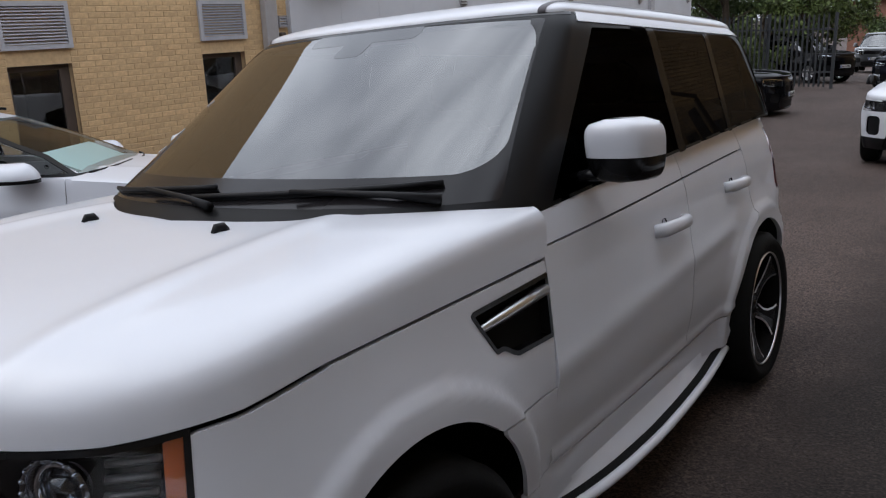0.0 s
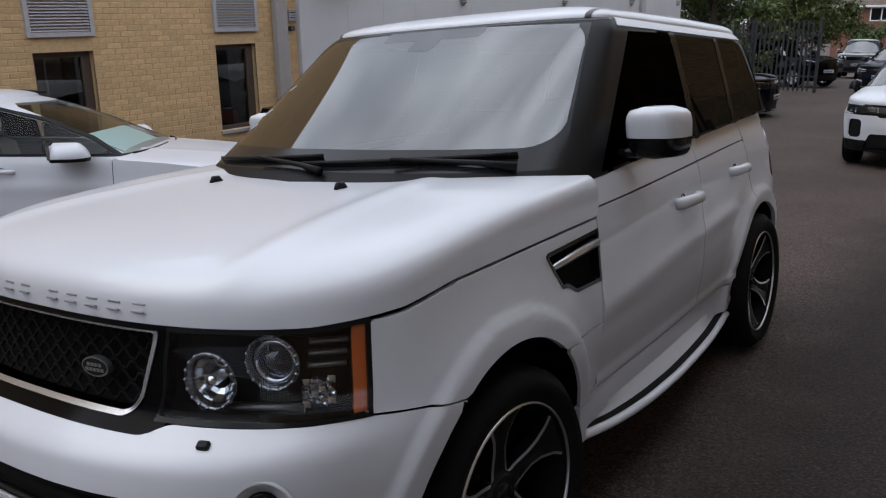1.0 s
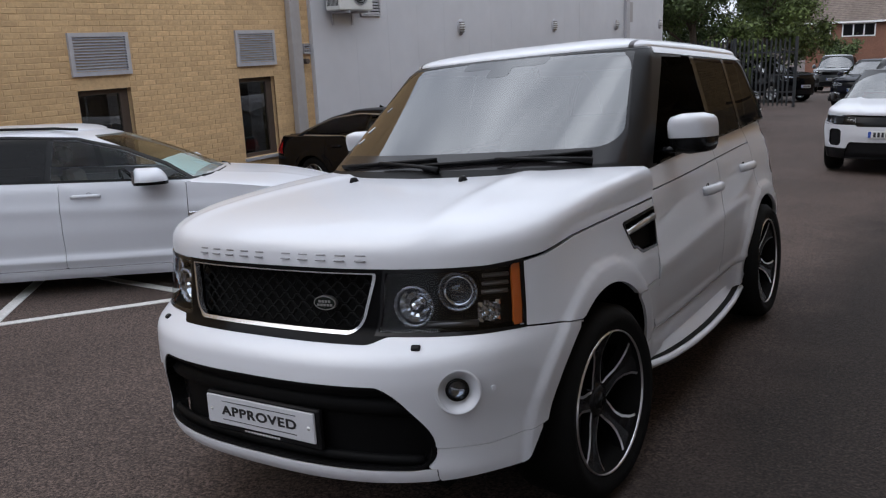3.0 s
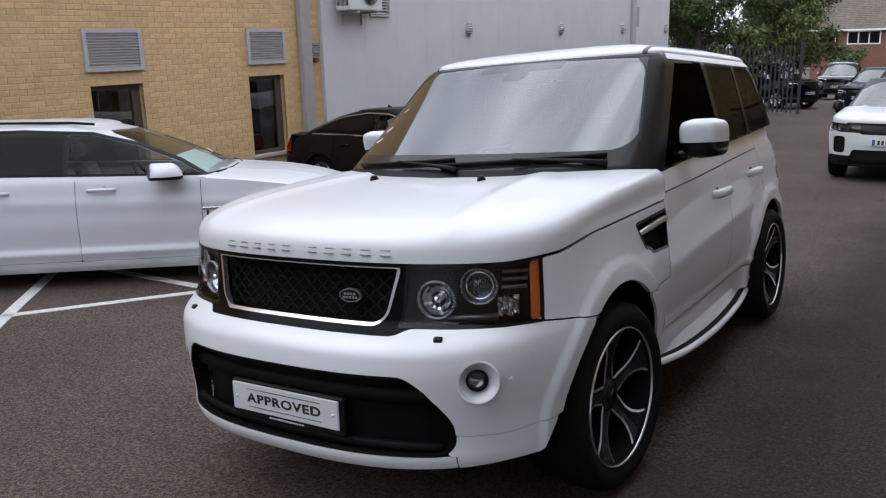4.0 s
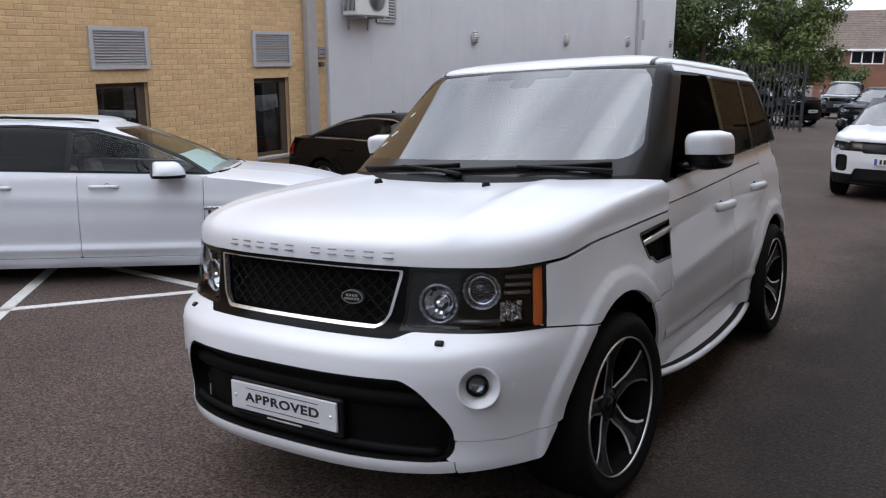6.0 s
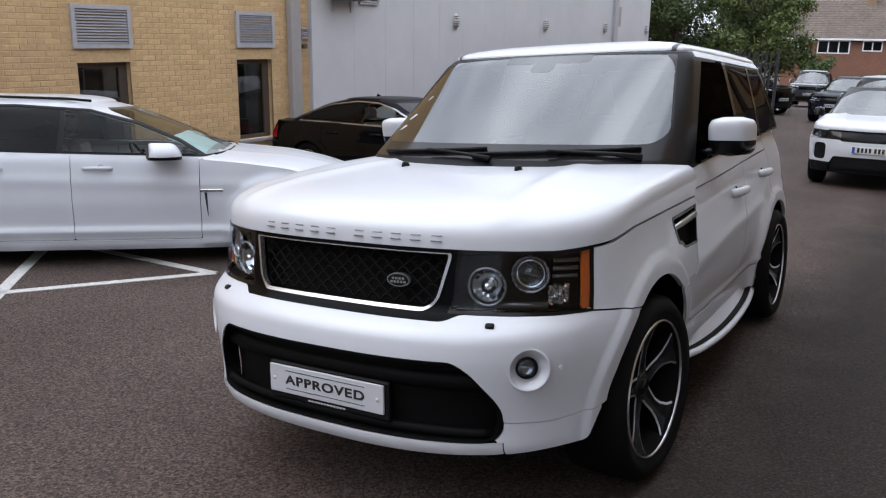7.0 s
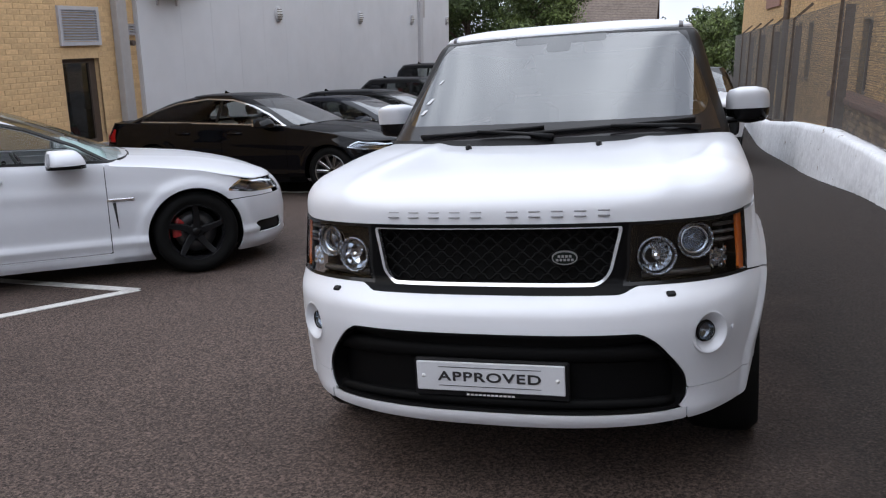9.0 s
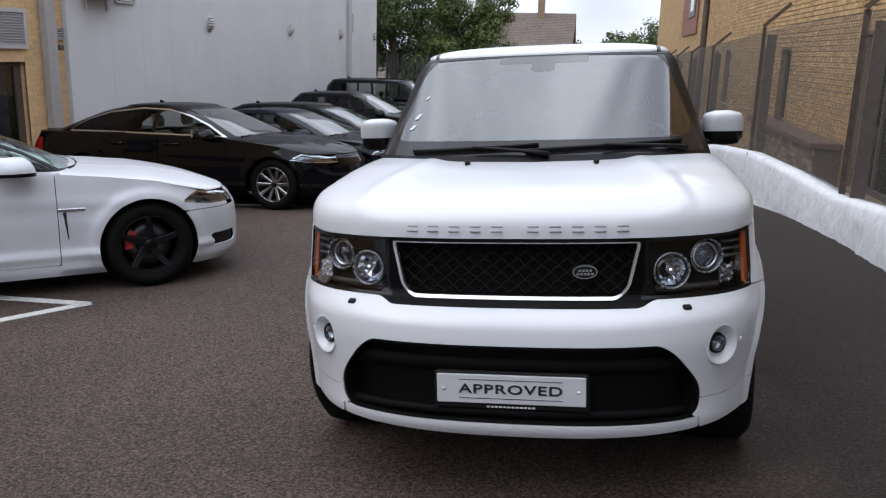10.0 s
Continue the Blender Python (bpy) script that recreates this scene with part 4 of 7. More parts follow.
def hero_car():
    S, d = HERO, HERO.d
    car = thing("estate_car", SLOPE, "white luxury four-wheel-drive estate car with black grille, parked on asphalt", "car")
    W_ = M_WHITE
    arch = lambda y, z: np.minimum(*[np.hypot(y - ya, z - za) - r for ya, za, r in d["arches"]])
    g = 0.0028
    bumper_top = lambda x, y: -0.020 * (1 - sm(0.43, 0.50, both(x))) + table(y, [(-0.6, 0.743), (-0.5, 0.746), (-0.34, 0.727), (-0.284, 0.718), (-0.15, 0.70), (0.2, 0.68)])
    hood_edge = lambda y: table(1 + (y - S.yc) / (d["cowl"] - S.yc), d["hood_edge_u"])
    aa = np.linspace(0, 1, 80)
    za_ = table(aa, d["hood_edge_u"])
    ya_ = S.yc - (S.yc - soft_table(za_, d["front"], 0.02) - d["hood_set"]) * np.cos(aa * math.pi / 2) ** (2 / S.n)
    front_edge = lambda x, y: np.where(y < S.yc, np.interp(y, ya_, za_), hood_edge(y))
    lamp_end = lambda z: -0.472 - 0.10 * (0.95 - z)
    lampk = lambda x, y, z: allof(both(x) - 0.462 + 0.25 * np.maximum(0.80 - z, 0) - 0.10 * np.maximum(z - 0.88, 0), lamp_end(z) - y, z - 0.749, front_edge(x, y) - 0.008 - z)
    def intake(x, y, z):
        xs = x / (1 - 0.19 * sm(0.41, 0.65, z))
        return allof(rr(xs, z, 0, 0.463, 0.648, 0.140, 0.06), -0.3 - y)
    fogk = lambda x, y, z: allof(0.066 - np.hypot((both(x) - 0.722) * 1.36, z - 0.577), -0.3 - y)
    lip_line = lambda x, y: np.where(both(x) < 0.60, 0.323, table(y, [(-0.8, 0.394), (-0.62, 0.384), (-0.44, 0.408), (-0.30, 0.44)]))
    grille_half = lambda z: 0.438 - 0.048 * np.clip((0.945 - z) / 0.2, 0, 1)
    grk = lambda x, y, z: allof(rr(x / (grille_half(z) / 0.438), z, 0, 0.86, 0.438, 0.112, 0.055), 0.940 - z, -0.4 - y)
    # front
    arch_cut = lambda y, z: np.where(z < 0.41, -0.517 + 0.56 * (z - 0.278) - y, 1.0)
    fb = S.lowgrid(-1.32, 1.32, 0.24, 0.76, 0.014, 0.016, 0.016)
    shell("front_bumper", S.low, fb, lambda x, y, z: allof(arch(y, z), bumper_top(x, y) - g - z, -intake(x, y, z), -fogk(x, y, z), arch_cut(y, z), z - lip_line(x, y) - g * 0.8), W_, car, "", 0.012)
    lipk = lambda x, y, z: allof(arch(y, z), arch_cut(y, z), -0.2 - y, lip_line(x, y) - z, -intake(x, y, z) - 0.002, z - 0.268 - 0.013 * np.clip(both(x) / 0.64, 0, 1.4) ** 2)
    shell("bumper_lip", S.low, fb, lambda x, y, z: allof(lipk(x, y, z), 0.648 - both(x), 0.3225 - z), W_, car, "white lower bumper lip", 0.006, 0.004)
    for side in (1, -1):
        shell("bumper_corner", S.low, S.lowgrid(0.3, 1.32, 0.24, 0.50, 0.012, 0.012, 0.012), lambda x, y, z: allof(lipk(x, y, z), np.maximum(both(x) - 0.6505, z - 0.3245)), W_, car, "white lower bumper corner", 0.012, 0.0, side)
    shell("intake_edge", S.low, S.lowgrid(-1.1, 1.1, 0.30, 0.62, 0.008, 0.010), lambda x, y, z: 0.005 - np.abs(intake(x, y, z) - 0.006), M_LINER, car, "black inner edge of the intake", 0.06, 0.003)
    tray = Soup()
    shell("intake_liner", S.low, S.lowgrid(-1.02, 1.02, 0.24, 0.68, 0.02, 0.03), None, M_LINER, car, "black textured intake liner", 0, 0.075)
    n = 40
    for zc, dep, hh in ((0.52, 0.055, 0.028), (0.345, 0.035, 0.016)):
        xs = np.linspace(-0.60, 0.60, n)
        tray.tube([(float(x), on_low(float(x), zc) + dep + 0.01, zc) for x in xs], hh, 8, squash=1.2)
    tray.put("intake_bar", M_LINER, car, "", True)
    for side in (1, -1):
        f = Soup().lathe([(0.003, 0.0745), (-0.0015, 0.071), (0.000, 0.067), (0.009, 0.061), (0.024, 0.046), (0.034, 0.030)], 40, "y", (0, 0, 0))
        fm = pose(0.722 * side, on_low(0.722, 0.577) + 0.003, 0.577, 0, 0, 38 * side)
        f.put("fog_lamp_surround", W_, car, "white dished fog lamp surround", True, fm)
        fo = Soup().lathe([(0.045, 0.0005), (0.045, 0.028), (0.026, 0.031), (0.022, 0.0325)], 32, "y").put("fog_lamp", M_FOG, car, "", True, fm)
        Soup().lathe([(0.018, 0.0005), (0.020, 0.02), (0.026, 0.031)], 32, "y").put("fog_lens", M_LENS, fo, "", True)
        Soup().lathe([(0.018, 0.030), (0.016, 0.034), (0.026, 0.038)], 32, "y").put("fog_bezel", M_GLOSS, fo, "", True)
        wx, wz = 0.598 * side, 0.716
        w = Soup().box(-0.015, 0.015, -0.011, 0.011, -0.006, 0.007, bev=0.004)
        w.put("lamp_washer", M_PLASTIC, car, "", False, pose(wx, on_low(0.598, wz) - 0.004, wz, 35, 0, 20 * side))
        Soup().lathe([(0.0, 0.0005), (0.0, 0.0085), (0.006, 0.0088)], 20, "y").put("parking_sensor", W_, car, "", False, pose(0.80 * side, on_low(0.80, 0.575) + 0.0003, 0.575, 0, 0, side * math.degrees(math.atan2(on_low(0.81, 0.575) - on_low(0.79, 0.575), 0.02))))
    # grille
    shell("grille_surround", S.low, S.lowgrid(-0.62, 0.62, 0.712, 0.951, 0.010, 0.016), lambda x, y, z: allof(-grk(x, y, z), 0.478 - both(x), z - bumper_top(x, y) + 0.004, -lampk(x, y, z) + 0.004), M_SURROUND, car, "gloss black grille surround", 0.03)
    shell("grille_trim", S.low, S.lowgrid(-0.62, 0.62, 0.735, 0.951, 0.006, 0.008), lambda x, y, z: allof(0.0056 - np.abs(grk(x, y, z)), 0.9385 - z), M_SATIN, car, "satin chrome U-shaped grille trim", 0.02, -0.006)
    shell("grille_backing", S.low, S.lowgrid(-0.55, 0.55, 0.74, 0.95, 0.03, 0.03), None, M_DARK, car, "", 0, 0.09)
    mesh = Soup()
    rows, pitch = 7, 0.058
    for r in range(rows):
        z0 = 0.766 + r * 0.0245
        hw = float(grille_half(np.array(z0))) - 0.008
        k = int(hw * 2 / 0.011)
        P0 = []
        for i in range(k + 1):
            x = -hw + 2 * hw * i / k
            t = (x / pitch + r * 0.5) * 2 * math.pi
            P0.append((x, on_low(x, z0) + 0.030, z0 + 0.0108 * math.tanh(1.8 * math.sin(t))))
        mesh.tube(P0, 0.0034, 5, squash=1.6)
    mesh.put("grille_mesh", M_MESH, car, "black hexagon-patterned grille mesh", True)
    bx, bz = 0.252, 0.838
    by = on_low(bx, bz)
    oval = lambda a, b: [(a * math.cos(t), b * math.sin(t)) for t in np.linspace(0, 2 * math.pi, 32, endpoint=False)]
    fm = pose(bx, by - 0.004, bz, 90, 0, 8)
    bd = Soup().prism(oval(0.043, 0.024), -0.012, 0.004, fm).put("badge", M_SILVER, car, "oval silver and green badge")
    Soup().prism(oval(0.039, 0.0205), 0.004, 0.0052, fm).put("badge_field", material("badge_green", (0.008, 0.012, 0.010), 0.3, spec=0.2), bd)
    bb = Soup()
    for zz, n_ in ((0.0055, 4), (-0.0065, 5)):
        for i in range(n_):
            x = (i - (n_ - 1) / 2) * 0.0125
            bb.prism([(x - 0.0045, zz - 0.004), (x + 0.0045, zz - 0.004), (x + 0.0045, zz + 0.004), (x - 0.0045, zz + 0.004)], 0.0052, 0.0064, fm)
    bb.put("badge_marks", M_SILVER, bd)
    # headlamps
    for side in (1, -1):
        hg = S.lowgrid(0.25, 1.02, 0.70, 0.985, 0.009, 0.010)
        hl = shell("headlamp", S.low, hg, lampk, M_LENS, car, "clear headlamp with twin round units and orange indicator", 0.003, 0, side)
        shell("lamp_housing", S.low, S.lowgrid(0.25, 1.02, 0.70, 0.985, 0.015, 0.02), lambda x, y, z: lampk(x, y, z) + 0.006, M_BEZEL, hl, "dark lamp housing", 0, 0.085, side)
        shell("lamp_edge", S.low, S.lowgrid(0.25, 1.03, 0.70, 0.985, 0.006, 0.007), lambda x, y, z: 0.005 - np.abs(lampk(x, y, z) + 0.002), M_GLOSS, hl, "", 0.02, -0.001, side)
        # orange indicator along the outer edge
        shell("indicator", S.low, S.lowgrid(0.55, 1.0, 0.71, 0.98, 0.012, 0.006), lambda x, y, z: allof(lampk(x, y, z) - 0.004, y - lamp_end(z) + 0.030), M_ORANGE, hl, "orange indicator strip", 0.01, 0.008, side)
        def unit(x, z, r, dep, nm, y_turn, main):
            yy = on_low(x, z)
            um = pose(x * side, yy + dep, z, 0, 0, y_turn * side)
            o = Soup().lathe([(-0.018, r), (-0.024, r * 0.97), (-0.024, r * 0.90), (-0.016, r * 0.86), (0.004, r * 0.78)], 40, "y").put(nm, M_LAMPRING, hl, "round smoked chrome lamp unit", True, um)
            if main:
                Soup().lathe([(0.03, 0.0005), (0.028, r * 0.35), (0.014, r * 0.62), (-0.004, r * 0.80)], 14, "y").put("reflector", M_BULB, o)
                Soup().lathe([(-0.022, 0.0005), (-0.020, r * 0.16), (-0.006, r * 0.20), (0.025, r * 0.22)], 20, "y").put("bulb_cover", M_CHROME, o, "", True)
            else:
                Soup().lathe([(0.012, r * 0.58), (0.0, r * 0.62), (-0.012, r * 0.70), (-0.006, r * 0.79)], 40, "y").put("reflector", M_BULB, o, "", True)
                Soup().lathe([(0.02, 0.0005), (0.02, r * 0.62)], 32, "y").put("projector_back", M_FOG, o)
                Soup().lathe([(-0.022, 0.0005), (-0.019, r * 0.25), (-0.010, r * 0.46), (0.006, r * 0.56)], 40, "y").put("projector_lens", M_PROJ, o, "", True)
            led = Soup()
            for k in range(18):
                a = 2 * math.pi * k / 18
                led.lathe([(-0.028, 0.0005), (-0.026, 0.0045), (-0.020, 0.006)], 8, "y", (r * 0.935 * math.cos(a), 0, r * 0.935 * math.sin(a)))
            led.put("side_light", M_FOG, o, "", True)
        unit(0.545, 0.828, 0.068, 0.046, "main_beam_unit", 15, True)
        unit(0.668, 0.870, 0.064, 0.054, "dipped_beam_unit", 22, False)
        # cut reflector under the smoked bars at the outer end
        rf = Soup()
        for i in range(4):
            for k in range(4):
                cx, cz, h = -0.036 + 0.0185 * i + 0.002 * (k % 2), 0.006 * (i % 2) + 0.0165 * k, 0.009
                rf.add([(cx - h, 0.0, cz - h * 0.8), (cx + h, 0.0, cz - h), (cx + h, 0.003, cz + h * 0.8), (cx - h, 0.0, cz + h), (cx + 0.004 * ((i + 2 * k) % 3 - 1), -0.008, cz + 0.003 * ((2 * i + k) % 3 - 1))],
                       [(0, 1, 4), (1, 2, 4), (2, 3, 4), (3, 0, 4)])
        rf.put("lamp_reflector_block", M_BULB, hl, "bright cut reflector", False, pose(0.756 * side, on_low(0.756, 0.79) + 0.052, 0.772, 0, 0, 40 * side))
        for zz in (0.862, 0.888, 0.914):
            t = Soup().tube([(x * side, on_low(x, zz) + 0.040, zz) for x in (0.735, 0.755, 0.775, 0.795)], 0.0105, 6, squash=0.62)
            t.put("lamp_bar", M_SMOKE, hl, "smoked reflector bar", True)
        wedge = Soup().tube([(x * side, on_low(x, 0.775) + 0.06, 0.762) for x in (0.50, 0.58, 0.66, 0.72)], 0.012, 6)
        wedge.put("lamp_shelf", M_SMOKE, hl, "", True)
    # bonnet
    hu = np.concatenate([np.linspace(-2, -1, 34)[:-1], np.linspace(-1, 1, 121)[:-1], np.linspace(1, 2, 34)])
    ws_base = lambda x: 0.145 + 0.44 * np.clip(both(x) / 0.8, 0, 1) ** 2.6
    bonnet = shell("bonnet", S.hood, (hu, np.linspace(0, 1, 72)), lambda x, y, z: np.maximum(ws_base(x) - y, both(x) - 0.822), W_, car, "", 0.018)
    Vh = np.array([v.co for v in bonnet.data.vertices])
    letters = [(-0.383 + i * 0.0773, 0.033) for i in range(5)] + [(0.054 + i * 0.0773, 0.033) for i in range(5)]
    for i, (x, w) in enumerate(letters):
        Q = np.stack([q.reshape(-1) for q in S.hood(*np.meshgrid(np.linspace(-0.9, 0.9, 361), np.linspace(0.6, 1, 200), indexing="ij"))], -1)
        y = Q[np.argmin(np.abs(Q[:, 0] - x - w / 2 - 0.002) + np.abs(Q[:, 2] - 0.985) * 3)][1]
        hw_, hh_, b_ = w / 2 + 0.004, 0.0115, 0.0052
        s = Soup().box(-hw_, hw_, -0.003, 0.004, hh_ - b_, hh_, bev=0.0015).box(-hw_, hw_, -0.003, 0.004, -hh_, b_ - hh_, bev=0.0015)
        s.put("bonnet_mark", M_LETTER, bonnet, "silver raised mark on bonnet lip", False, pose(x + w / 2 + 0.002, y - 0.002, 0.985, -22, 0, 18 * x))
    for x in (0.286, -0.286):
        near = Vh[np.argmin(np.hypot(Vh[:, 0] - x, Vh[:, 1] - 0.06))]
        Soup().tube([(0, 0.02, 0.0), (0, 0.012, 0.011), (0, -0.006, 0.012), (0, -0.018, 0.0)], [0.013, 0.013, 0.011, 0.006], 10).put("washer_nozzle", M_PLASTIC, bonnet, "", True, pose(x, 0.06, float(near[2]) - 0.001))
    # sides
    belt = lambda y: table(y, [(0.3, 1.125), (0.64, 1.140), (1.0, 1.163), (1.67, 1.196), (3.0, 1.258), (3.9, 1.28)])
    def vent(x, y, z):
        return allof(y - 0.255 - 0.78 * np.maximum(0.962 - z, 0) - 1.2 * np.maximum(z - 0.962, 0), 0.606 - y, z - 0.824 - 0.03 * sm(0.44, 0.36, y), 0.972 + 0.06 * (y - 0.3) - z)
    side_grid = lambda a, b: S.lowgrid(a, b, 0.24, 1.29, 0.016, 0.02, 0.016)
    for side in (1, -1):
        wing = shell("front_wing", S.low, side_grid(0.6, 1.4), lambda x, y, z: allof(arch(y, z), z - bumper_top(x, y) - g, -lampk(x, y, z) - 0.001, np.where(y < S.yc, front_edge(x, y) - 0.004, hood_edge(y)) - 0.0075 - z, 0.612 - g - y, y + 0.60, -vent(x, y, z)), W_, car, "", 0.02, 0, side)
        vb = shell("wing_vent", S.low, S.lowgrid(1.05, 1.3, 0.76, 1.03, 0.012, 0.02, 0.012), lambda x, y, z: vent(x, y, z) + 0.003, M_GLOSS, wing, "black wing vent", 0, 0.06, side)
        shell("vent_frame", S.low, S.lowgrid(1.05, 1.3, 0.76, 1.03, 0.006, 0.02, 0.006), lambda x, y, z: 0.006 - np.abs(vent(x, y, z) - 0.004), M_GLOSS, vb, "", 0.03, -0.003, side)
        xv = lambda y: float(S.half(np.array(y), np.array(0.93)))
        Soup().tube([(side * (xv(y) - 0.008), y, 0.922 + 0.09 * (y - 0.3)) for y in (0.295, 0.40, 0.50, 0.600)], [0.012, 0.017, 0.018, 0.018], 8, squash=0.9).put("vent_blade", M_SILVER, vb, "silver vent blade", True)
        groove = lambda y: 1.030 + 0.041 * y
        low_part, top_part = (lambda y, z: groove(y) - 0.003 - z), (lambda y, z: z - groove(y) - 0.003)
        fdk = lambda x, y, z: allof(arch(y, z), z - 0.445, belt(y) - z, y - 0.612 - g + 0.12 * np.maximum(z - 1.06, 0), 1.755 - g - y)
        rdk = lambda x, y, z: allof(arch(y, z) - 0.045, z - 0.445, belt(y) - z, y - 1.755 - g, 2.62 - g - y)
        fd = shell("front_door", S.low, side_grid(1.2, 1.75), lambda x, y, z: allof(fdk(x, y, z), low_part(y, z)), W_, car, "", 0.02, 0, side)
        shell("door_top", S.low, side_grid(1.2, 1.75), lambda x, y, z: allof(fdk(x, y, z), top_part(y, z)), W_, fd, "", 0.02, 0.001, side)
        rd = shell("rear_door", S.low, side_grid(1.5, 2.0), lambda x, y, z: allof(rdk(x, y, z), low_part(y, z)), W_, car, "", 0.02, 0, side)
        shell("door_top", S.low, side_grid(1.5, 2.0), lambda x, y, z: allof(rdk(x, y, z), top_part(y, z)), W_, rd, "", 0.02, 0.001, side)
        # black sheet added behind the doors so that their shut lines read dark
        shell("inner_skin", S.low, S.lowgrid(1.05, 2.6, 0.3, 1.2, 0.05, 0.05, 0.05), lambda x, y, z: allof(arch(y, z) - 0.03, belt(y) - 0.03 - z), M_DARK, car, "", 0, 0.03, side)
        shell("rear_quarter", S.low, side_grid(1.6, 3.0), lambda x, y, z: allof(arch(y, z), belt(y) - z, np.maximum(y - 2.62 - g, 0.042 - arch(y, z)), y - 2.2, -allof(z - 0.90, 1.20 - z, y - 3.10) - 0.002, z - 0.33), W_, car, "", 0.02, 0, side)
        shell("tail_lamp", S.low, S.lowgrid(1.9, 2.8, 0.90, 1.20, 0.016, 0.02, 0.02), lambda x, y, z: y - 3.10 + 0 * z, M_RED, car, "red and clear tail lamp", 0.01, 0, side)
        for dr, a, b, z in ((fd, 1.385, 1.665, 0.964), (rd, 2.255, 2.525, 1.004)):
            handle(dr, side, float(S.half(np.array((a + b) / 2), np.array(z))), a, b, z, W_)
        shell("sill", S.low, side_grid(1.0, 2.0), lambda x, y, z: allof(arch(y, z), 0.445 - 2 * g - z, z - 0.30), W_, car, "", 0.02, 0.0, side)
        # side step: curved white board, black tread, pale outer rail
        ys = np.linspace(0.50, 2.38, 48)
        rail_x = lambda y: float(soft_table(np.array(y), [(0.4, 0.845), (0.5, 0.858), (0.7, 0.893), (1.0, 0.916), (1.3, 0.916), (1.6, 0.899), (1.9, 0.873), (2.2, 0.832), (2.39, 0.79)], 0.08))
        rail_z = lambda y: float(soft_table(np.array(y), [(0.4, 0.316), (0.55, 0.305), (0.8, 0.29), (2.2, 0.28), (2.39, 0.255)], 0.08))
        body = lambda y: float(S.half(np.array(y), np.array(0.37)))
        pad = lambda y: float(sm(0.55, 0.95, y) * sm(2.2, 1.9, y))
        V = []
        for y in ys:
            xr, zr, xb = rail_x(y), rail_z(y), body(y)
            V += [(side * (xb - 0.012), y, 0.368), (side * (xb - 0.006 + 0.006 * pad(y)), y, 0.345), (side * max(xb - 0.02, xr - 0.052), y, zr + 0.036), (side * (xr - 0.040), y, zr + 0.012)]
        F = [(4 * i + k, 4 * i + k + 1, 4 * i + 5 + k, 4 * i + 4 + k) for i in range(len(ys) - 1) for k in range(3)]
        st = solid("side_step", V, F, W_, car, "white side step with black tread", True)
        V = []
        for y in ys:
            xr, zr = rail_x(y), rail_z(y)
            V += [(side * (xr - 0.046), y, zr + 0.014), (side * (xr - 0.004), y, zr + 0.013), (side * (xr - 0.004), y, zr - 0.012), (side * (xr - 0.10), y, zr - 0.014)]
        F = [(4 * i + k, 4 * i + (k + 1) % 4, 4 * i + 4 + (k + 1) % 4, 4 * i + 4 + k) for i in range(len(ys) - 1) for k in range(4)]
        solid("step_tread", V, F, M_RUBBER, st, "black rubber tread")
        Soup().tube([(side * rail_x(y), y, rail_z(y)) for y in ys], 0.0165, 10).put("step_rail", W_, st, "", True)
        mirror(car, side, 0.836, 1.042, 0.935, 1.182, 1.258, 1.364, W_, 0.20)
        wheel(car, 0.788, 0.035, 0.325, 0.372, 0.282, 0.275, side, "petal", (M_RIMBLK, M_ALLOY), -4, 8 if side > 0 else 30)
        wheel(car, 0.742, 2.765, 0.36, 0.372, 0.282, 0.275, side, "petal", (M_RIMBLK, M_ALLOY), 0, 27)
        for ya, za, r in d["arches"]:
            a = Soup()
            n_, V, F = 28, [], []
            for k in range(n_ + 1):
                t = math.pi * (0.03 + 0.94 * k / n_)
                V += [(side * 0.79, ya + (r + 0.012) * math.cos(t), za + (r + 0.012) * math.sin(t)), (side * 0.50, ya + (r + 0.012) * math.cos(t), za + (r + 0.012) * math.sin(t))]
            F = [(2 * i, 2 * i + 1, 2 * i + 3, 2 * i + 2) for i in range(n_)]
            solid("arch_liner", V, F, M_DARK, car)
    # cabin
    zb, zt = d["up_z"]
    mid = (0, 2.0, 1.0)
    fr_y = lambda z: 0.70 + 1.12 * (z - 1.14)
    wk = lambda x, y, z: allof(1.646 + 0.008 * sm(1.2, 1.8, y) - z, z - belt(y) - 0.006, y - fr_y(z), 3.19 - 0.14 * (z - 1.25) - y)
    ws_half = lambda z: 0.806 - 0.319 * (z - 1.149)
    wsk = lambda x, y, z: allof(ws_half(z) - both(x), fr_y(z) - 0.10 - y, z - 1.185, 1.668 + 0.012 * (1 - (x / 0.65) ** 2) - z)
    inner = lambda x, y, z: rr(x * 0.68 / (ws_half(z) - 0.010 + 0.010 * (z - 1.25)), z, 0, 1.462, 0.68, 0.210, 0.085)
    fg = S.grid_up(-1.0, 1.0, 1.12, zt, 70, 90, 46)
    ug = S.grid_up(-3, 3, 1.12, zt, 60, 150, 46)
    shell("cabin_frame", S.up, ug, lambda x, y, z: allof(-wk(x, y, z) + 0.006, -wsk(x, y, z) + 0.004, 3.25 - 0.16 * (z - 1.26) - y, z - np.where(y < 0.60, 1.12, belt(y) + 0.003), np.maximum(1.658 - z, fr_y(z) - 0.10 - y)), M_PILLAR, car, "black cabin pillars", 0.02, 0, 0, mid)
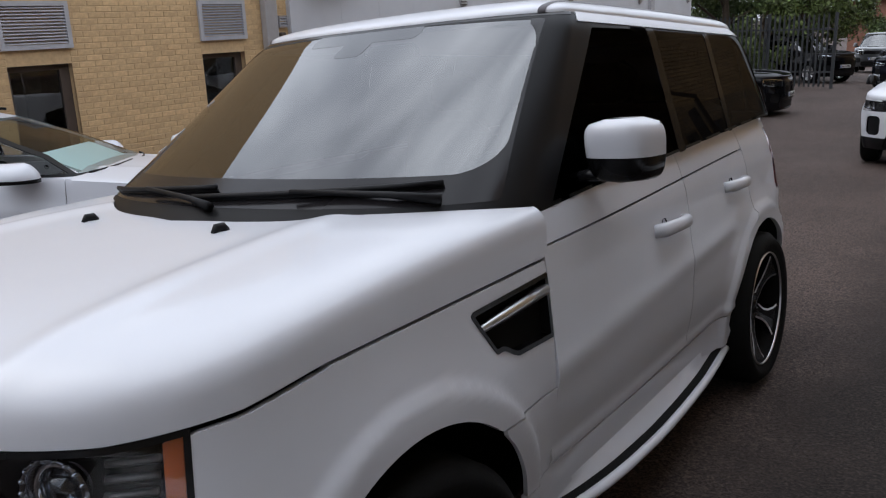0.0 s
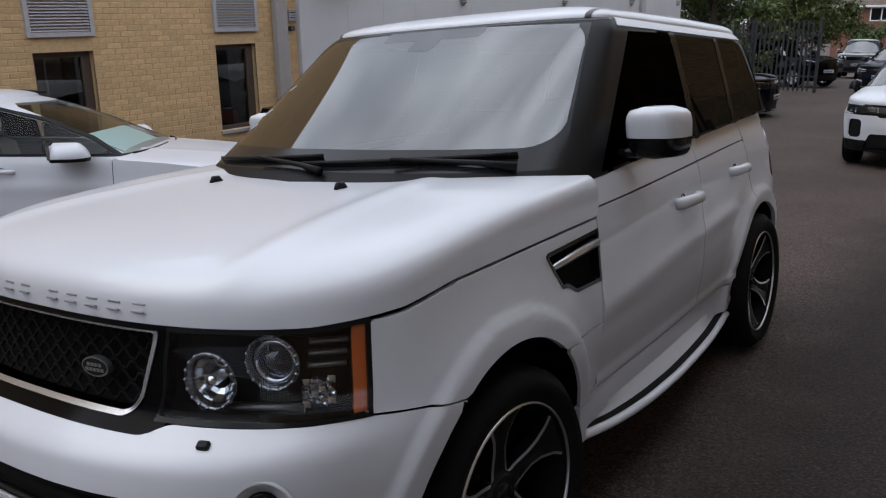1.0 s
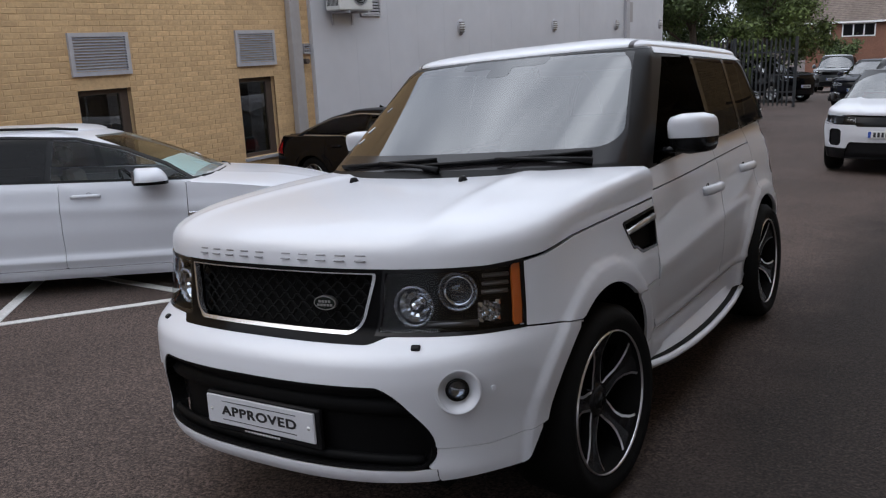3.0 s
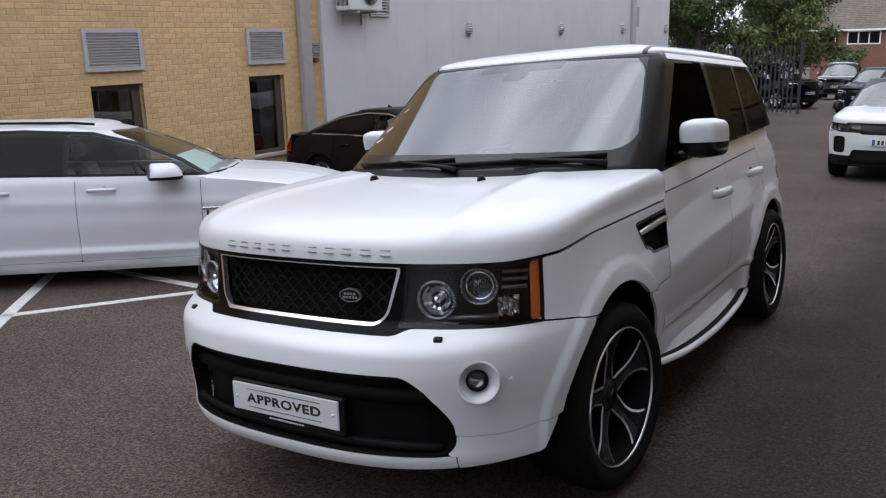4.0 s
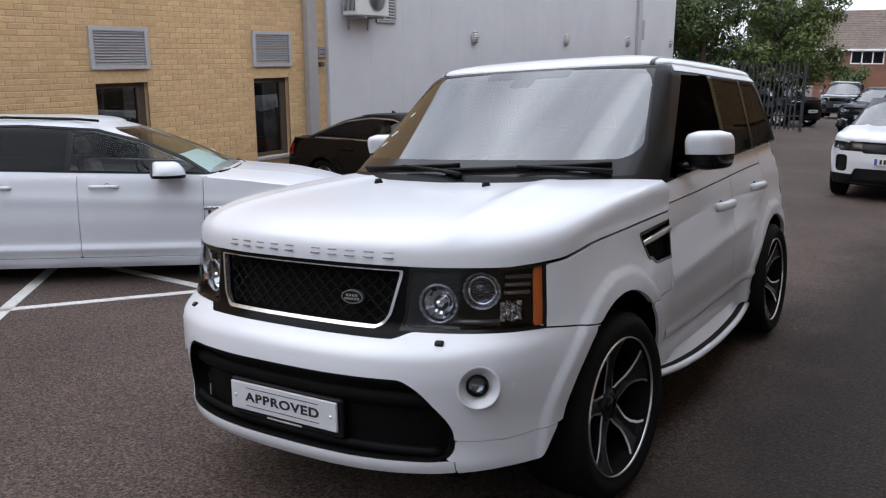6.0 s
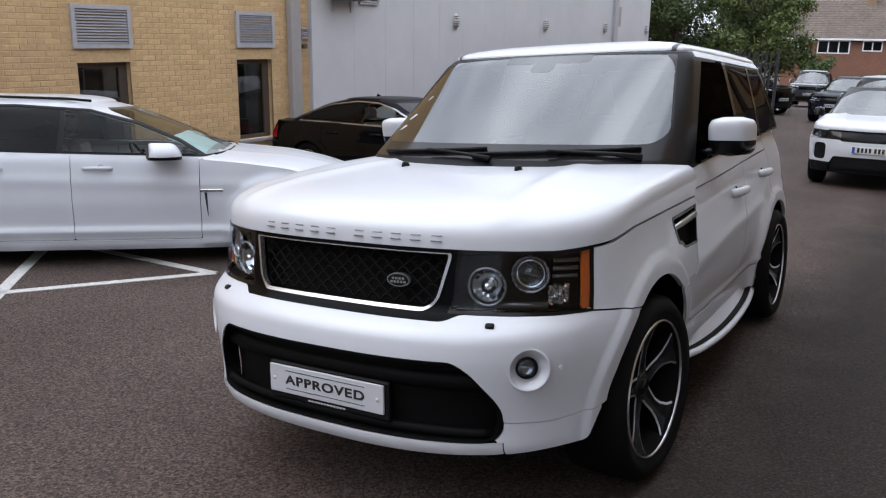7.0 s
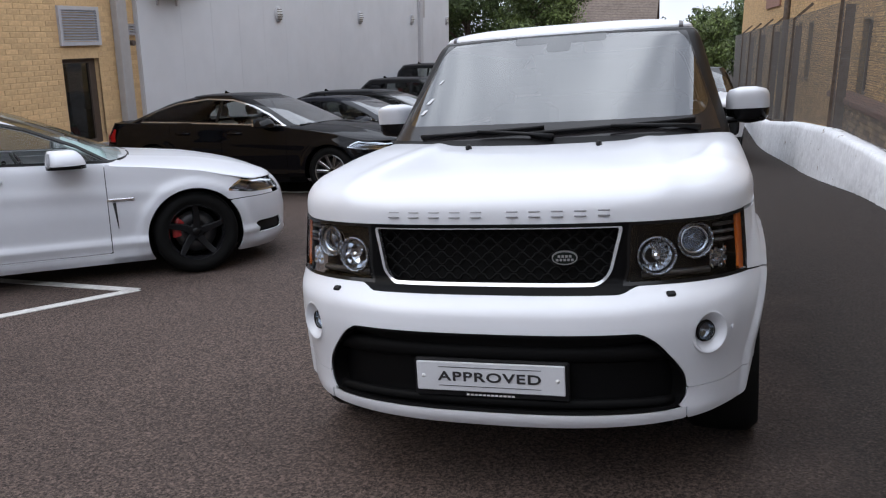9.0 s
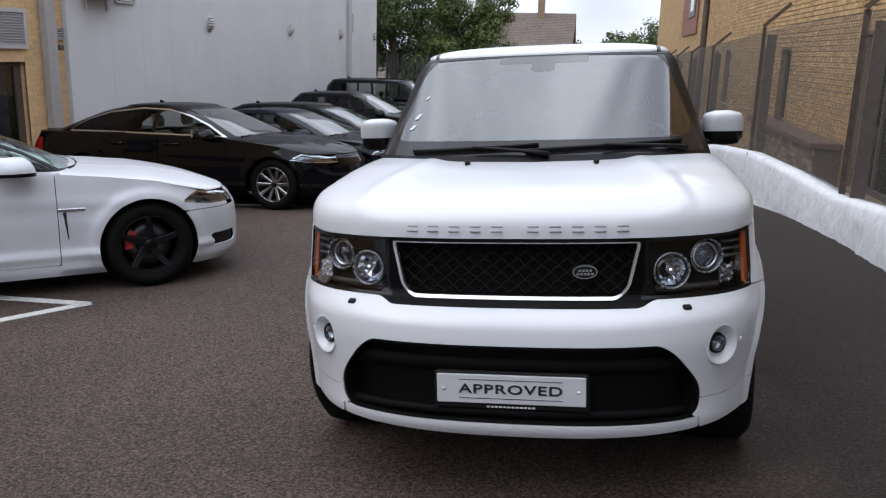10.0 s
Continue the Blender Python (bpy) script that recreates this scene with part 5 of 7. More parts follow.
    for side in (1, -1):
        shell("cant_rail", S.up, S.grid_up(0.3, 2.7, 1.64, zt, 60, 150, 12), lambda x, y, z: allof(z - 1.658, y - fr_y(z) + 0.099, 3.25 - 0.16 * (z - 1.26) - y), W_, car, "white cant rail above the windows", 0.006, -0.005, side, mid)
        shell("rear_pillar", S.up, S.grid_up(1.2, 3.0, 1.12, zt, 60, 150, 46), lambda x, y, z: allof(y - 3.25 + 0.16 * (z - 1.26), z - belt(y) - 0.003, np.maximum(both(x) - 0.55, 1.25 - z)), W_, car, "white rear pillar", 0.01, 0, side, mid)
    shell("rear_window", S.up, S.grid_up(2.2, 3.0, 1.2, zt), lambda x, y, z: allof(0.55 - both(x), z - 1.25), M_GLASS_T, car, "", 0, 0.0, 1, mid)
    shell("rear_window", S.up, S.grid_up(2.2, 3.0, 1.2, zt), lambda x, y, z: allof(0.55 - both(x), z - 1.25), M_GLASS_T, car, "", 0, 0.0, -1, mid)
    ws = shell("windscreen", S.up, fg, wsk, M_GLASS_W, car, "large windscreen reflecting grey clouds", 0, 0.001, 0, mid)
    shell("screen_border", S.up, fg, lambda x, y, z: allof(wsk(x, y, z), -inner(x, y, z)), M_FRIT, ws, "black screen border", 0, -0.0012, 0, mid)
    shell("sensor_window", S.up, S.grid_up(-0.6, 0.6, 1.58, zt, 90, 20, 40), lambda x, y, z: np.maximum(rr(x, z, 0, 1.66, 0.24, 0.022, 0.02), rr(x, z, 0, 1.64, 0.062, 0.048, 0.02)), M_GLASS_M, ws, "darker glass patch before the interior mirror", 0, -0.0014, 0, mid)
    for side in (1, -1):
        for a, b, gl in ((0.6, 1.745, M_GLASS_F), (1.82, 2.42, M_GLASS_T), (2.48, 3.2, M_GLASS_T)):
            shell("side_window", S.up, S.grid_up(0.5, 2.6, 1.12, zt, 50, 150, 36), lambda x, y, z, a=a, b=b: allof(wk(x, y, z), y - a, b - y), gl, car, "dark tinted side window", 0.003, 0.004, side, mid)
        for p, w in ((1.782, 0.036), (2.45, 0.03)):
            shell("window_pillar", S.up, S.grid_up(0.5, 2.6, 1.12, zt, 50, 200, 30), lambda x, y, z, p=p, w=w: allof(wk(x, y, z) + 0.008, w - np.abs(y - p)), M_SURROUND, car, "", 0, 0.001, side, mid)
        shell("roof_channel", S.roof, (np.linspace(0.45, 2.3, 150), np.linspace(0.4, 1.0, 60)), lambda x, y, z: 0.011 - np.abs(both(x) - 0.612 + 0.014 * (y - 1.0)), M_POSTGREY, car, "", 0, -0.004, side, mid)
    ur = np.concatenate([np.linspace(0, 1, 30)[:-1], np.linspace(1, 2, 40)[:-1], np.linspace(2, 3, 20)])
    ur = np.concatenate([-ur[:0:-1], ur])
    shell("roof_panel", S.roof, (ur, np.linspace(0, 1, 30)), None, W_, car, "", 0.014, 0, 0, mid)
    shell("windscreen_trim", S.up, S.grid_up(-0.98, 0.98, 1.66, 1.70, 70, 20, 12), lambda x, y, z: allof(0.005 - np.abs(z - 1.683), fr_y(z) - 0.10 - y), M_GLOSS, car, "", 0.004, -0.002, 0, mid)
    shell("cowl_panel", S.up, S.grid_up(-1.0, 1.0, 1.10, 1.185, 60, 20, 8), lambda x, y, z: 0.80 - both(x), M_PLASTIC, car, "", 0, 0.012, 0, mid)
    # wipers
    for (xa, za), (xb, zb2), (xp, zp) in (((-0.60, 1.195), (0.02, 1.222), (0.07, 1.178)), ((-0.04, 1.198), (0.68, 1.225), (0.70, 1.188))):
        out = 0.009
        P = [(x, on_up(x, z) - out, z + 0.012) for x, z in [(xa + (xb - xa) * k / 8, za + (zb2 - za) * k / 8) for k in range(9)]]
        bl = Soup().tube(P, 0.0065, 6, squash=1.3).tube([(q[0], q[1] + 0.004, q[2] - 0.010) for q in P], 0.004, 6).put("wiper", M_PLASTIC, car, "", True)
        mid_x = (xa + xb) / 2
        Soup().tube([(xp, on_up(xp, zp) - 0.012, zp + 0.012), (xp * 0.7 + mid_x * 0.3, on_up(xp * 0.7 + mid_x * 0.3, zp + 0.02) - 0.020, zp + 0.028), (mid_x, on_up(mid_x, (za + zb2) / 2) - 0.024, (za + zb2) / 2 + 0.018)], [0.015, 0.009, 0.006], 8).put("wiper_arm", M_PLASTIC, bl, "", True)
    for zz, hw_, hh_ in ((1.318, 0.013, 0.020), (1.372, 0.012, 0.024), (1.470, 0.006, 0.018)):
        xx = -0.655 + 0.30 * (zz - 1.30)
        tilt = math.atan2(on_up(xx, zz + 0.02) - on_up(xx, zz - 0.02), 0.04)
        turn_ = math.atan2(on_up(xx + 0.01, zz) - on_up(xx - 0.01, zz), 0.02)
        Soup().box(-hw_, hw_, -0.0006, 0.0006, -hh_, hh_).put("screen_sticker", M_PLATE, ws, "small white paper sticker", False, pose(xx, on_up(xx, zz) - 0.0025, zz) @ pose(0, 0, 0, 0, 0, math.degrees(turn_)) @ pose(0, 0, 0, -math.degrees(tilt)))
    # cabin inside
    Soup().box(-0.72, 0.72, 0.45, 0.95, 0.95, 1.13, bev=0.05).put("dashboard", M_PLASTIC, car)
    for sx in (0.40, -0.40):
        seat(car, sx, 1.35, 0.62, M_SEAT_ROOM)
    Soup().box(-0.66, 0.66, 2.25, 2.75, 0.62, 0.85, bev=0.06).put("rear_bench", M_SEAT_ROOM, car)
    Soup().box(-0.66, 0.66, -0.07, 0.07, 0.0, 0.62, bev=0.06).put("rear_backrest", M_SEAT_ROOM, car, "", False, pose(0, 2.75, 0.75, -14))
    Soup().tube([(0.40 + 0.185 * math.cos(a), 1.10 + 0.08 * math.sin(a), 1.08 + 0.165 * math.sin(a)) for a in np.linspace(0, 2 * math.pi, 25)], 0.017, 8).put("steering_wheel", M_PLASTIC, car, "", True)
    Soup().box(-0.11, 0.11, 0.0, 0.05, -0.035, 0.035, bev=0.015).put("interior_mirror", M_PLASTIC, car, "", False, pose(0, 1.10, 1.60, 10))
    Soup().box(-0.60, 0.60, -0.62, 3.7, 0.20, 0.30).box(-0.70, 0.70, 0.50, 2.28, 0.28, 0.62).put("underbody", M_DARK, car)
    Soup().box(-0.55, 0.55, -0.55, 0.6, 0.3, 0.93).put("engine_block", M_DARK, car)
    # display plate
    py = -0.873
    holder = Soup().box(-0.272, 0.272, py + 0.004, py + 0.028, 0.362, 0.50, bev=0.006).put("plate_holder", M_PLASTIC, car, "black plate holder")
    Soup().box(-0.26, 0.26, py - 0.008, py + 0.002, 0.387, 0.492, bev=0.003).put("display_plate", M_PLATE, holder, "silver display plate lettered APPROVED")
    cu = bpy.data.curves.new("plate_lettering", "FONT")
    cu.body, cu.size, cu.extrude, cu.align_x, cu.align_y = "APPROVED", 0.056, 0.001, "CENTER", "CENTER"
    cu.space_character, cu.offset = 1.12, 0.0012
    cu.materials.append(M_INK)
    tx = new("plate_lettering", cu)
    tx.parent = holder
    tx.matrix_basis = pose(0, py - 0.0095, 0.4395, 90, 0, 0) @ Matrix.Diagonal((1.20, 0.82, 1, 1))
    ln = Soup().box(-0.18, 0.18, py - 0.0095, py - 0.006, 0.4725, 0.4745).box(-0.18, 0.18, py - 0.0095, py - 0.006, 0.4055, 0.4075)
    ln.put("plate_rule", M_INK, holder)
    bars = Soup()
    for i in range(12):
        bars.box(-0.085 + i * 0.0145, -0.085 + i * 0.0145 + 0.0105, py + 0.0015, py + 0.005, 0.370, 0.376)
    bars.put("holder_marks", M_MARK, holder)
    for x in (-0.235, 0.235):
        Soup().lathe([(-0.0125, 0.0005), (-0.011, 0.006), (-0.007, 0.0075)], 14, "y", (x, py, 0.4395)).put("plate_stud", M_MARK, holder, "", True)
    return car


# ---- the yard ----
def gz(x, y):
    """Height of the sloping yard."""
    gutter = -0.16 * np.clip(x - 1.4, 0, 4) * sm(6.0, 14.0, y) - 0.42 * np.clip(x - 1.7, 0, 1.2) * sm(12.0, 21.0, y)
    near = np.where(x > 0, 0.057 * np.minimum(x, 6) * (1 - sm(5.0, 12.0, y)) + gutter, np.where(x > -1.2, 0.057 * x, -0.068 + 0.035 * (np.maximum(x, -10) + 1.2)))
    fade = np.where(x > 0, 1 - sm(30.0, 45.0, y), 1 - sm(13.0, 24.0, y))
    along = soft_table(y, [(-400, 1.4), (-30, 1.4), (-15, 0.9), (13.5, -0.648), (20, -0.86), (30, -1.05), (42, -1.40), (80, -3.7), (400, -4.2)], 1.2)
    along = np.where((y > -13) & (y < 12.5), np.where(y > 0, -0.048, -0.06) * y, along)
    return near * fade + along - 0.047


def gz1(x, y):
    return float(gz(np.array(float(x)), np.array(float(y))))


def parked(x, y, rz, lift=0.0):
    """The pose of a car that stands on the slope."""
    e = 0.8
    n = Vector((gz1(x - e, y) - gz1(x + e, y), gz1(x, y - e) - gz1(x, y + e), 2 * e)).normalized()
    tilt = Vector((0, 0, 1)).rotation_difference(n).to_matrix().to_4x4()
    return Matrix.Translation((x, y, gz1(x, y) + lift)) @ tilt @ pose(0, 0, 0, 0, 0, rz)


xs = np.concatenate([[-400, -150, -60, -25], np.arange(-12, 6.01, 0.3), [12, 30, 80, 200, 400]])
ys = np.concatenate([[-300, -80, -30], np.arange(-14, 30.01, 0.4), np.arange(32, 84, 4), [100, 150, 260, 400]])
GX, GY = np.meshgrid(xs, ys, indexing="ij")
GZ = gz(GX, GY)
ny = len(ys)
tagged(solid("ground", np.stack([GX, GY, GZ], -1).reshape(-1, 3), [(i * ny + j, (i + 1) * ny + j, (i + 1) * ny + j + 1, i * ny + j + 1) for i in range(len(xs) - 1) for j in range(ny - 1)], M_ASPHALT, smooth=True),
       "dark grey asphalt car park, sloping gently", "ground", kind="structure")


def painted_line(a, b, w=0.10):
    a, b = Vector(a), Vector(b)
    d = (b - a)
    n = max(2, int(d.length / 0.25))
    p = Vector((-d.y, d.x)).normalized() * w / 2
    V, F = [], []
    for i in range(n + 1):
        c = a + d * i / n
        for s in (1, -1):
            q = c + p * s
            V.append((q.x, q.y, gz1(q.x, q.y) + 0.005))
    V += [(v[0], v[1], v[2] - 0.012) for v in V]
    k = 2 * (n + 1)
    F = [(2 * i, 2 * i + 1, 2 * i + 3, 2 * i + 2) for i in range(n)] + [(2 * i, 2 * i + 2, k + 2 * i + 2, k + 2 * i) for i in range(n)] + [(2 * i + 1, k + 2 * i + 1, k + 2 * i + 3, 2 * i + 3) for i in range(n)]
    tagged(solid("bay_line", V, F, M_LINE), "worn white painted parking bay line on asphalt", "road marking", "parking bay lines", "structure")


painted_line((-3.42, 1.72), (-4.75, -0.55))
painted_line((-3.42, 1.70), (-6.6, 1.85))
painted_line((-3.75, -0.12), (-5.45, 1.42))
painted_line((-5.6, 7.05), (-3.85, 7.20))


# ---- brick office building ----
BX = -8.18
WINS = [(3.85, 4.67, 0.0, 1.29), (6.69, 7.48, 0.0, 1.29)]
VENTS = [(3.80, 4.71, 1.477, 2.04), (6.684, 7.54, 1.477, 2.04)]
WALL_Y0, WALL_Y1, WALL_TOP = -7.0, 8.42, 6.4
base = -2.0
s = Soup()
edges_y = [WALL_Y0, 3.85, 4.67, 6.69, 7.48, WALL_Y1]
for i in range(5):
    a, b = edges_y[i], edges_y[i + 1]
    if i in (1, 3):
        s.box(BX - 0.35, BX - 0.0035, a, b, base, 0.0).box(BX - 0.35, BX - 0.0035, a, b, 1.29, WALL_TOP)
    else:
        s.box(BX - 0.35, BX - 0.0035, a, b, base, WALL_TOP)
wall = tagged(s.put("wall_west", M_MORTAR), "buff brick office wall with flush pale mortar", "wall", kind="structure")


def lay_bricks(parent, face_x, out, y0, y1, z0, z1, holes, mat, first=300, special=None, step=0.075, length=0.225):
    """Stretcher bond on a wall in the plane x = face_x; the first ones inside special are objects of their own."""
    rnd = random.Random(4)
    joined = Soup()
    meshes = {}
    count = 0
    rows = int((z1 - z0) / step)
    for r in range(rows):
        za, zb = z0 + r * step + 0.005, z0 + (r + 1) * step - 0.005
        y = y0 - (length / 2 if r % 2 else 0)
        while y < y1:
            spans = [(max(y, y0) + 0.005, min(y + length, y1) - 0.005)]
            for h0, h1, k0, k1 in holes:
                if zb > k0 + 0.01 and za < k1 - 0.01:
                    spans = [q for a, b in spans for q in ((a, min(b, h0)), (max(a, h1), b)) if q[1] - q[0] > 0.03]
            for a, b in spans:
                if b - a < 0.03:
                    continue
                jut = rnd.uniform(-0.0015, 0.0025)
                n = out
                x0, x1 = face_x - n * 0.05, face_x + n * jut
                xa, xb = min(x0, x1), max(x0, x1)
                if special and count < first and special[0] < a and b < special[1] and special[2] < za and zb < special[3]:
                    key = round(b - a, 3)
                    if key not in meshes:
                        q = Soup().box(-0.05, 0.0, 0, b - a, 0, zb - za, bev=0.0035) if n > 0 else Soup().box(0.0, 0.05, 0, b - a, 0, zb - za, bev=0.0035)
                        meshes[key] = solid("brick", q.V, q.F, mat, parent)
                        ob = meshes[key]
                    else:
                        ob = new("brick", meshes[key].data)
                        ob.parent = parent
                    ob.matrix_basis = pose(face_x + n * jut, a, za)
                    count += 1
                else:
                    fx = face_x + n * jut
                    bx = face_x - n * 0.03
                    e = 0.004
                    V = [(bx, a, za), (bx, b, za), (bx, b, zb), (bx, a, zb), (fx - n * e, a, za), (fx - n * e, b, za), (fx - n * e, b, zb), (fx - n * e, a, zb), (fx, a + e, za + e), (fx, b - e, za + e), (fx, b - e, zb - e), (fx, a + e, zb - e)]
                    F = [(4, 5, 1, 0), (5, 6, 2, 1), (6, 7, 3, 2), (7, 4, 0, 3), (8, 9, 5, 4), (9, 10, 6, 5), (10, 11, 7, 6), (11, 8, 4, 7), (11, 10, 9, 8)]
                    if n < 0:
                        F = [f[::-1] for f in F]
                    joined.add(V, F)
            y += length
    o = joined.put("brickwork", mat, parent)
    o["kind"] = "stuff"


def office_window(name, y0, y1, z0, z1):
    x = BX - 0.09
    w = tagged(Soup().box(x - 0.06, x, y0, y0 + 0.06, z0, z1).box(x - 0.06, x, y1 - 0.13, y1, z0, z1).box(x - 0.06, x, y0 + 0.06, y1 - 0.13, z1 - 0.07, z1).box(x - 0.06, x, y0 + 0.06, y1 - 0.13, z0, z0 + 0.06).put(name, M_FRAME),
               "narrow brown-framed office window with dark glass", "window", "office windows", "structure")
    Soup().box(x - 0.035, x - 0.029, y0 + 0.06, y1 - 0.13, z0 + 0.06, z1 - 0.07).put("pane", M_WINGLASS, w)
    Soup().box(BX - 0.10, BX + 0.03, y0 - 0.03, y1 + 0.03, z0 - 0.05, z0 - 0.004).put("window_sill", M_METAL, w, "grey sill")
    # near-black sheet: the dark of the unlit room put into its colour
    Soup().box(x - 1.4, x - 1.38, y0 - 0.6, y1 + 0.6, z0 - 0.6, z1 + 0.3).put("room_wall", M_SEAT_ROOM, w)
    Soup().box(x - 0.40, x - 0.36, y1 - 0.42, y1 - 0.2, z0, z1 - 0.1).put("blind", M_METAL, w, "grey vertical blind")
    Soup().box(BX - 0.09, BX - 0.008, y0 - 0.005, y1 + 0.005, z1 + 0.004, z1 + 0.18).put("lintel", M_CREAM, w, "cream plaster lintel panel")
    Soup().box(x - 0.3, x - 0.2, y0 + 0.05, y1 - 0.3, z0 + 0.06, z0 + 0.30, bev=0.01).put("stored_box", M_PAPER, w, "pale boxes behind the glass")


def louvre(y0, y1, z0, z1, x, n=12, w=0.055):
    v = tagged(Soup().box(x, x + 0.05, y0, y1, z0, z0 + w).box(x, x + 0.05, y0, y1, z1 - w, z1).box(x, x + 0.05, y0, y0 + w, z0 + w, z1 - w).box(x, x + 0.05, y1 - w, y1, z0 + w, z1 - w).put("vent_grille", M_METAL),
               "grey metal louvred ventilation grille in wall", "vent", "wall vents")
    Soup().box(x - 0.01, x + 0.006, y0 + w, y1 - w, z0 + w, z1 - w).put("backing", M_DARK, v)
    h = (z1 - z0 - 2 * w) / n
    me = None
    for i in range(n):
        q = Soup().add([(x + 0.008, y0 + w, z0 + w + h * (i + 0.95)), (x + 0.045, y0 + w, z0 + w + h * (i + 0.38)), (x + 0.045, y0 + w, z0 + w + h * (i + 0.2)), (x + 0.008, y0 + w, z0 + w + h * (i + 0.75))] + [(x + 0.008, y1 - w, z0 + w + h * (i + 0.95)), (x + 0.045, y1 - w, z0 + w + h * (i + 0.38)), (x + 0.045, y1 - w, z0 + w + h * (i + 0.2)), (x + 0.008, y1 - w, z0 + w + h * (i + 0.75))],
                       [(0, 1, 5, 4), (1, 2, 6, 5), (2, 3, 7, 6), (3, 0, 4, 7)])
        q.put("slat", M_METAL, v)


for i, w in enumerate(WINS):
    office_window("window_%d" % (i + 1), *w)
for v in VENTS:
    louvre(*v, BX - 0.01)
pipe = tagged(Soup().box(BX + 0.004, BX + 0.13, 7.86, 8.10, gz1(BX, 8), WALL_TOP, bev=0.012).put("drainpipe", M_PIPE), "square grey metal downpipe fixed to brick wall", "drainpipe")
Soup().box(BX, BX + 0.035, 8.10, 8.19, gz1(BX, 8), WALL_TOP).put("pipe_flange", M_METAL, pipe, "pale side flange")
louvre(8.22, 8.40, 1.62, 1.80, BX - 0.008, 4, 0.012)
tagged(Soup().tube([(BX, 8.24, 1.50), (BX + 0.10, 8.24, 1.50)], 0.045, 12).put("outside_tap", M_POST), "small dark fitting on brick wall", "wall fitting")

# ---- grey clad hall ----
CX = -8.10
hall = tagged(Soup().box(CX - 0.4, CX - 0.02, 8.42, 26.68, -2.5, 8.0).box(CX - 12, CX - 0.4, 26.28, 26.68, -2.5, 8.0).put("wall_hall", M_CLAD), "long pale grey clad hall wall with vertical panel joints", "wall", kind="structure")
cuts = [8.422, 9.62] + [9.62 + 1.0 * k for k in range(1, 17)] + [26.68]
for a, b in zip(cuts, cuts[1:]):
    if b - a > 0.05:
        Soup().box(CX - 0.018, CX, a + 0.0014, b - 0.0014, -2.0, 8.0).put("cladding_panel", M_CLAD, hall)
for y in (13.26, 17.94, 22.32, 26.30):
    lamp = tagged(Soup().lathe([(0.0, 0.13), (0.03, 0.135), (0.05, 0.12), (0.055, 0.10)], 28, "x").put("bulkhead_lamp", M_METAL, None, "", True, pose(CX, y, 2.03) @ Matrix.Diagonal((1, 0.85, 1.25, 1))), "round grey bulkhead lamp with guard bars on wall", "wall lamp", "bulkhead lamps")
    Soup().lathe([(0.05, 0.105), (0.08, 0.085), (0.095, 0.05), (0.10, 0.0005)], 24, "x").put("diffuser", M_AC, lamp, "dusty glass diffuser", True)
    g_ = Soup()
    for k in range(-2, 3):
        g_.tube([(0.05, -0.115, 0.042 * k), (0.105 - 0.012 * abs(k), -0.05, 0.042 * k), (0.105 - 0.012 * abs(k), 0.05, 0.042 * k), (0.05, 0.115, 0.042 * k)], 0.008, 6)
    g_.put("guard", M_POST, lamp, "dark guard bars", True)
strip = tagged(Soup().box(CX, CX + 0.10, 23.00, 23.28, -1.6, 8.0, bev=0.01).put("hall_downpipe", M_METAL), "square grey downpipe on hall wall", "drainpipe")
tagged(Soup().box(CX, CX + 0.02, 23.45, 23.72, 2.1, 2.72, bev=0.004).put("wall_panel", M_PIPE), "small grey cover panel on hall wall", "panel")
ac = tagged(Soup().box(CX + 0.06, CX + 0.40, 8.75, 9.68, 2.34, 3.0, bev=0.02).put("air_conditioner", M_AC), "pale outdoor air conditioning unit on wall brackets", "air conditioner")
q = Soup().lathe([(0.40, 0.25), (0.415, 0.25), (0.415, 0.235), (0.40, 0.235)], 32, "x", (CX, 9.32, 2.67))
for k in range(6):
    q.lathe([(0.404, 0.03 + 0.036 * k), (0.412, 0.034 + 0.036 * k), (0.404, 0.038 + 0.036 * k)], 28, "x", (CX, 9.32, 2.67))
q.put("fan_guard", M_METAL, ac, "round fan guard", True)
Soup().lathe([(0.402, 0.0005), (0.402, 0.235)], 32, "x", (CX, 9.32, 2.67)).put("fan_opening", M_DARK, ac)
sl = Soup()
for k in range(9):
    sl.box(CX + 0.10 + k * 0.03, CX + 0.115 + k * 0.03, 8.745, 8.752, 2.42, 2.92)
sl.put("side_louvre", M_DARK, ac)
for y in (8.95, 9.5):
    Soup().box(CX, CX + 0.42, y, y + 0.04, 2.30, 2.338).box(CX, CX + 0.03, y, y + 0.04, 2.1, 2.30).put("bracket", M_METAL, ac)
louvre(9.76, 10.36, 2.26, 3.1, CX - 0.002, 14, 0.03)

# ---- whitewashed plinth, wire fence and brick building on the other side ----
PY = np.concatenate([np.arange(-9, 20.01, 0.07), np.arange(20.5, 40, 0.5)])
rnd = np.random.RandomState(3)


def plinth_top(y):
    return np.where(y < 5.45, table(y, [(-10, 1.15), (3.9, 0.385), (5.45, 0.255)]), table(y, [(5.45, 0.245), (7.5, 0.236), (10.3, 0.16), (11.4, 0.075), (14.0, -0.12), (16, -0.33), (20, -0.72), (24, -0.98), (32, -1.30), (46, -2.2)]))


def plinth_face(y):
    return np.where(y < 5.45, 2.665, 2.645 - 0.012 * np.clip(y - 5.45, 0, 12))


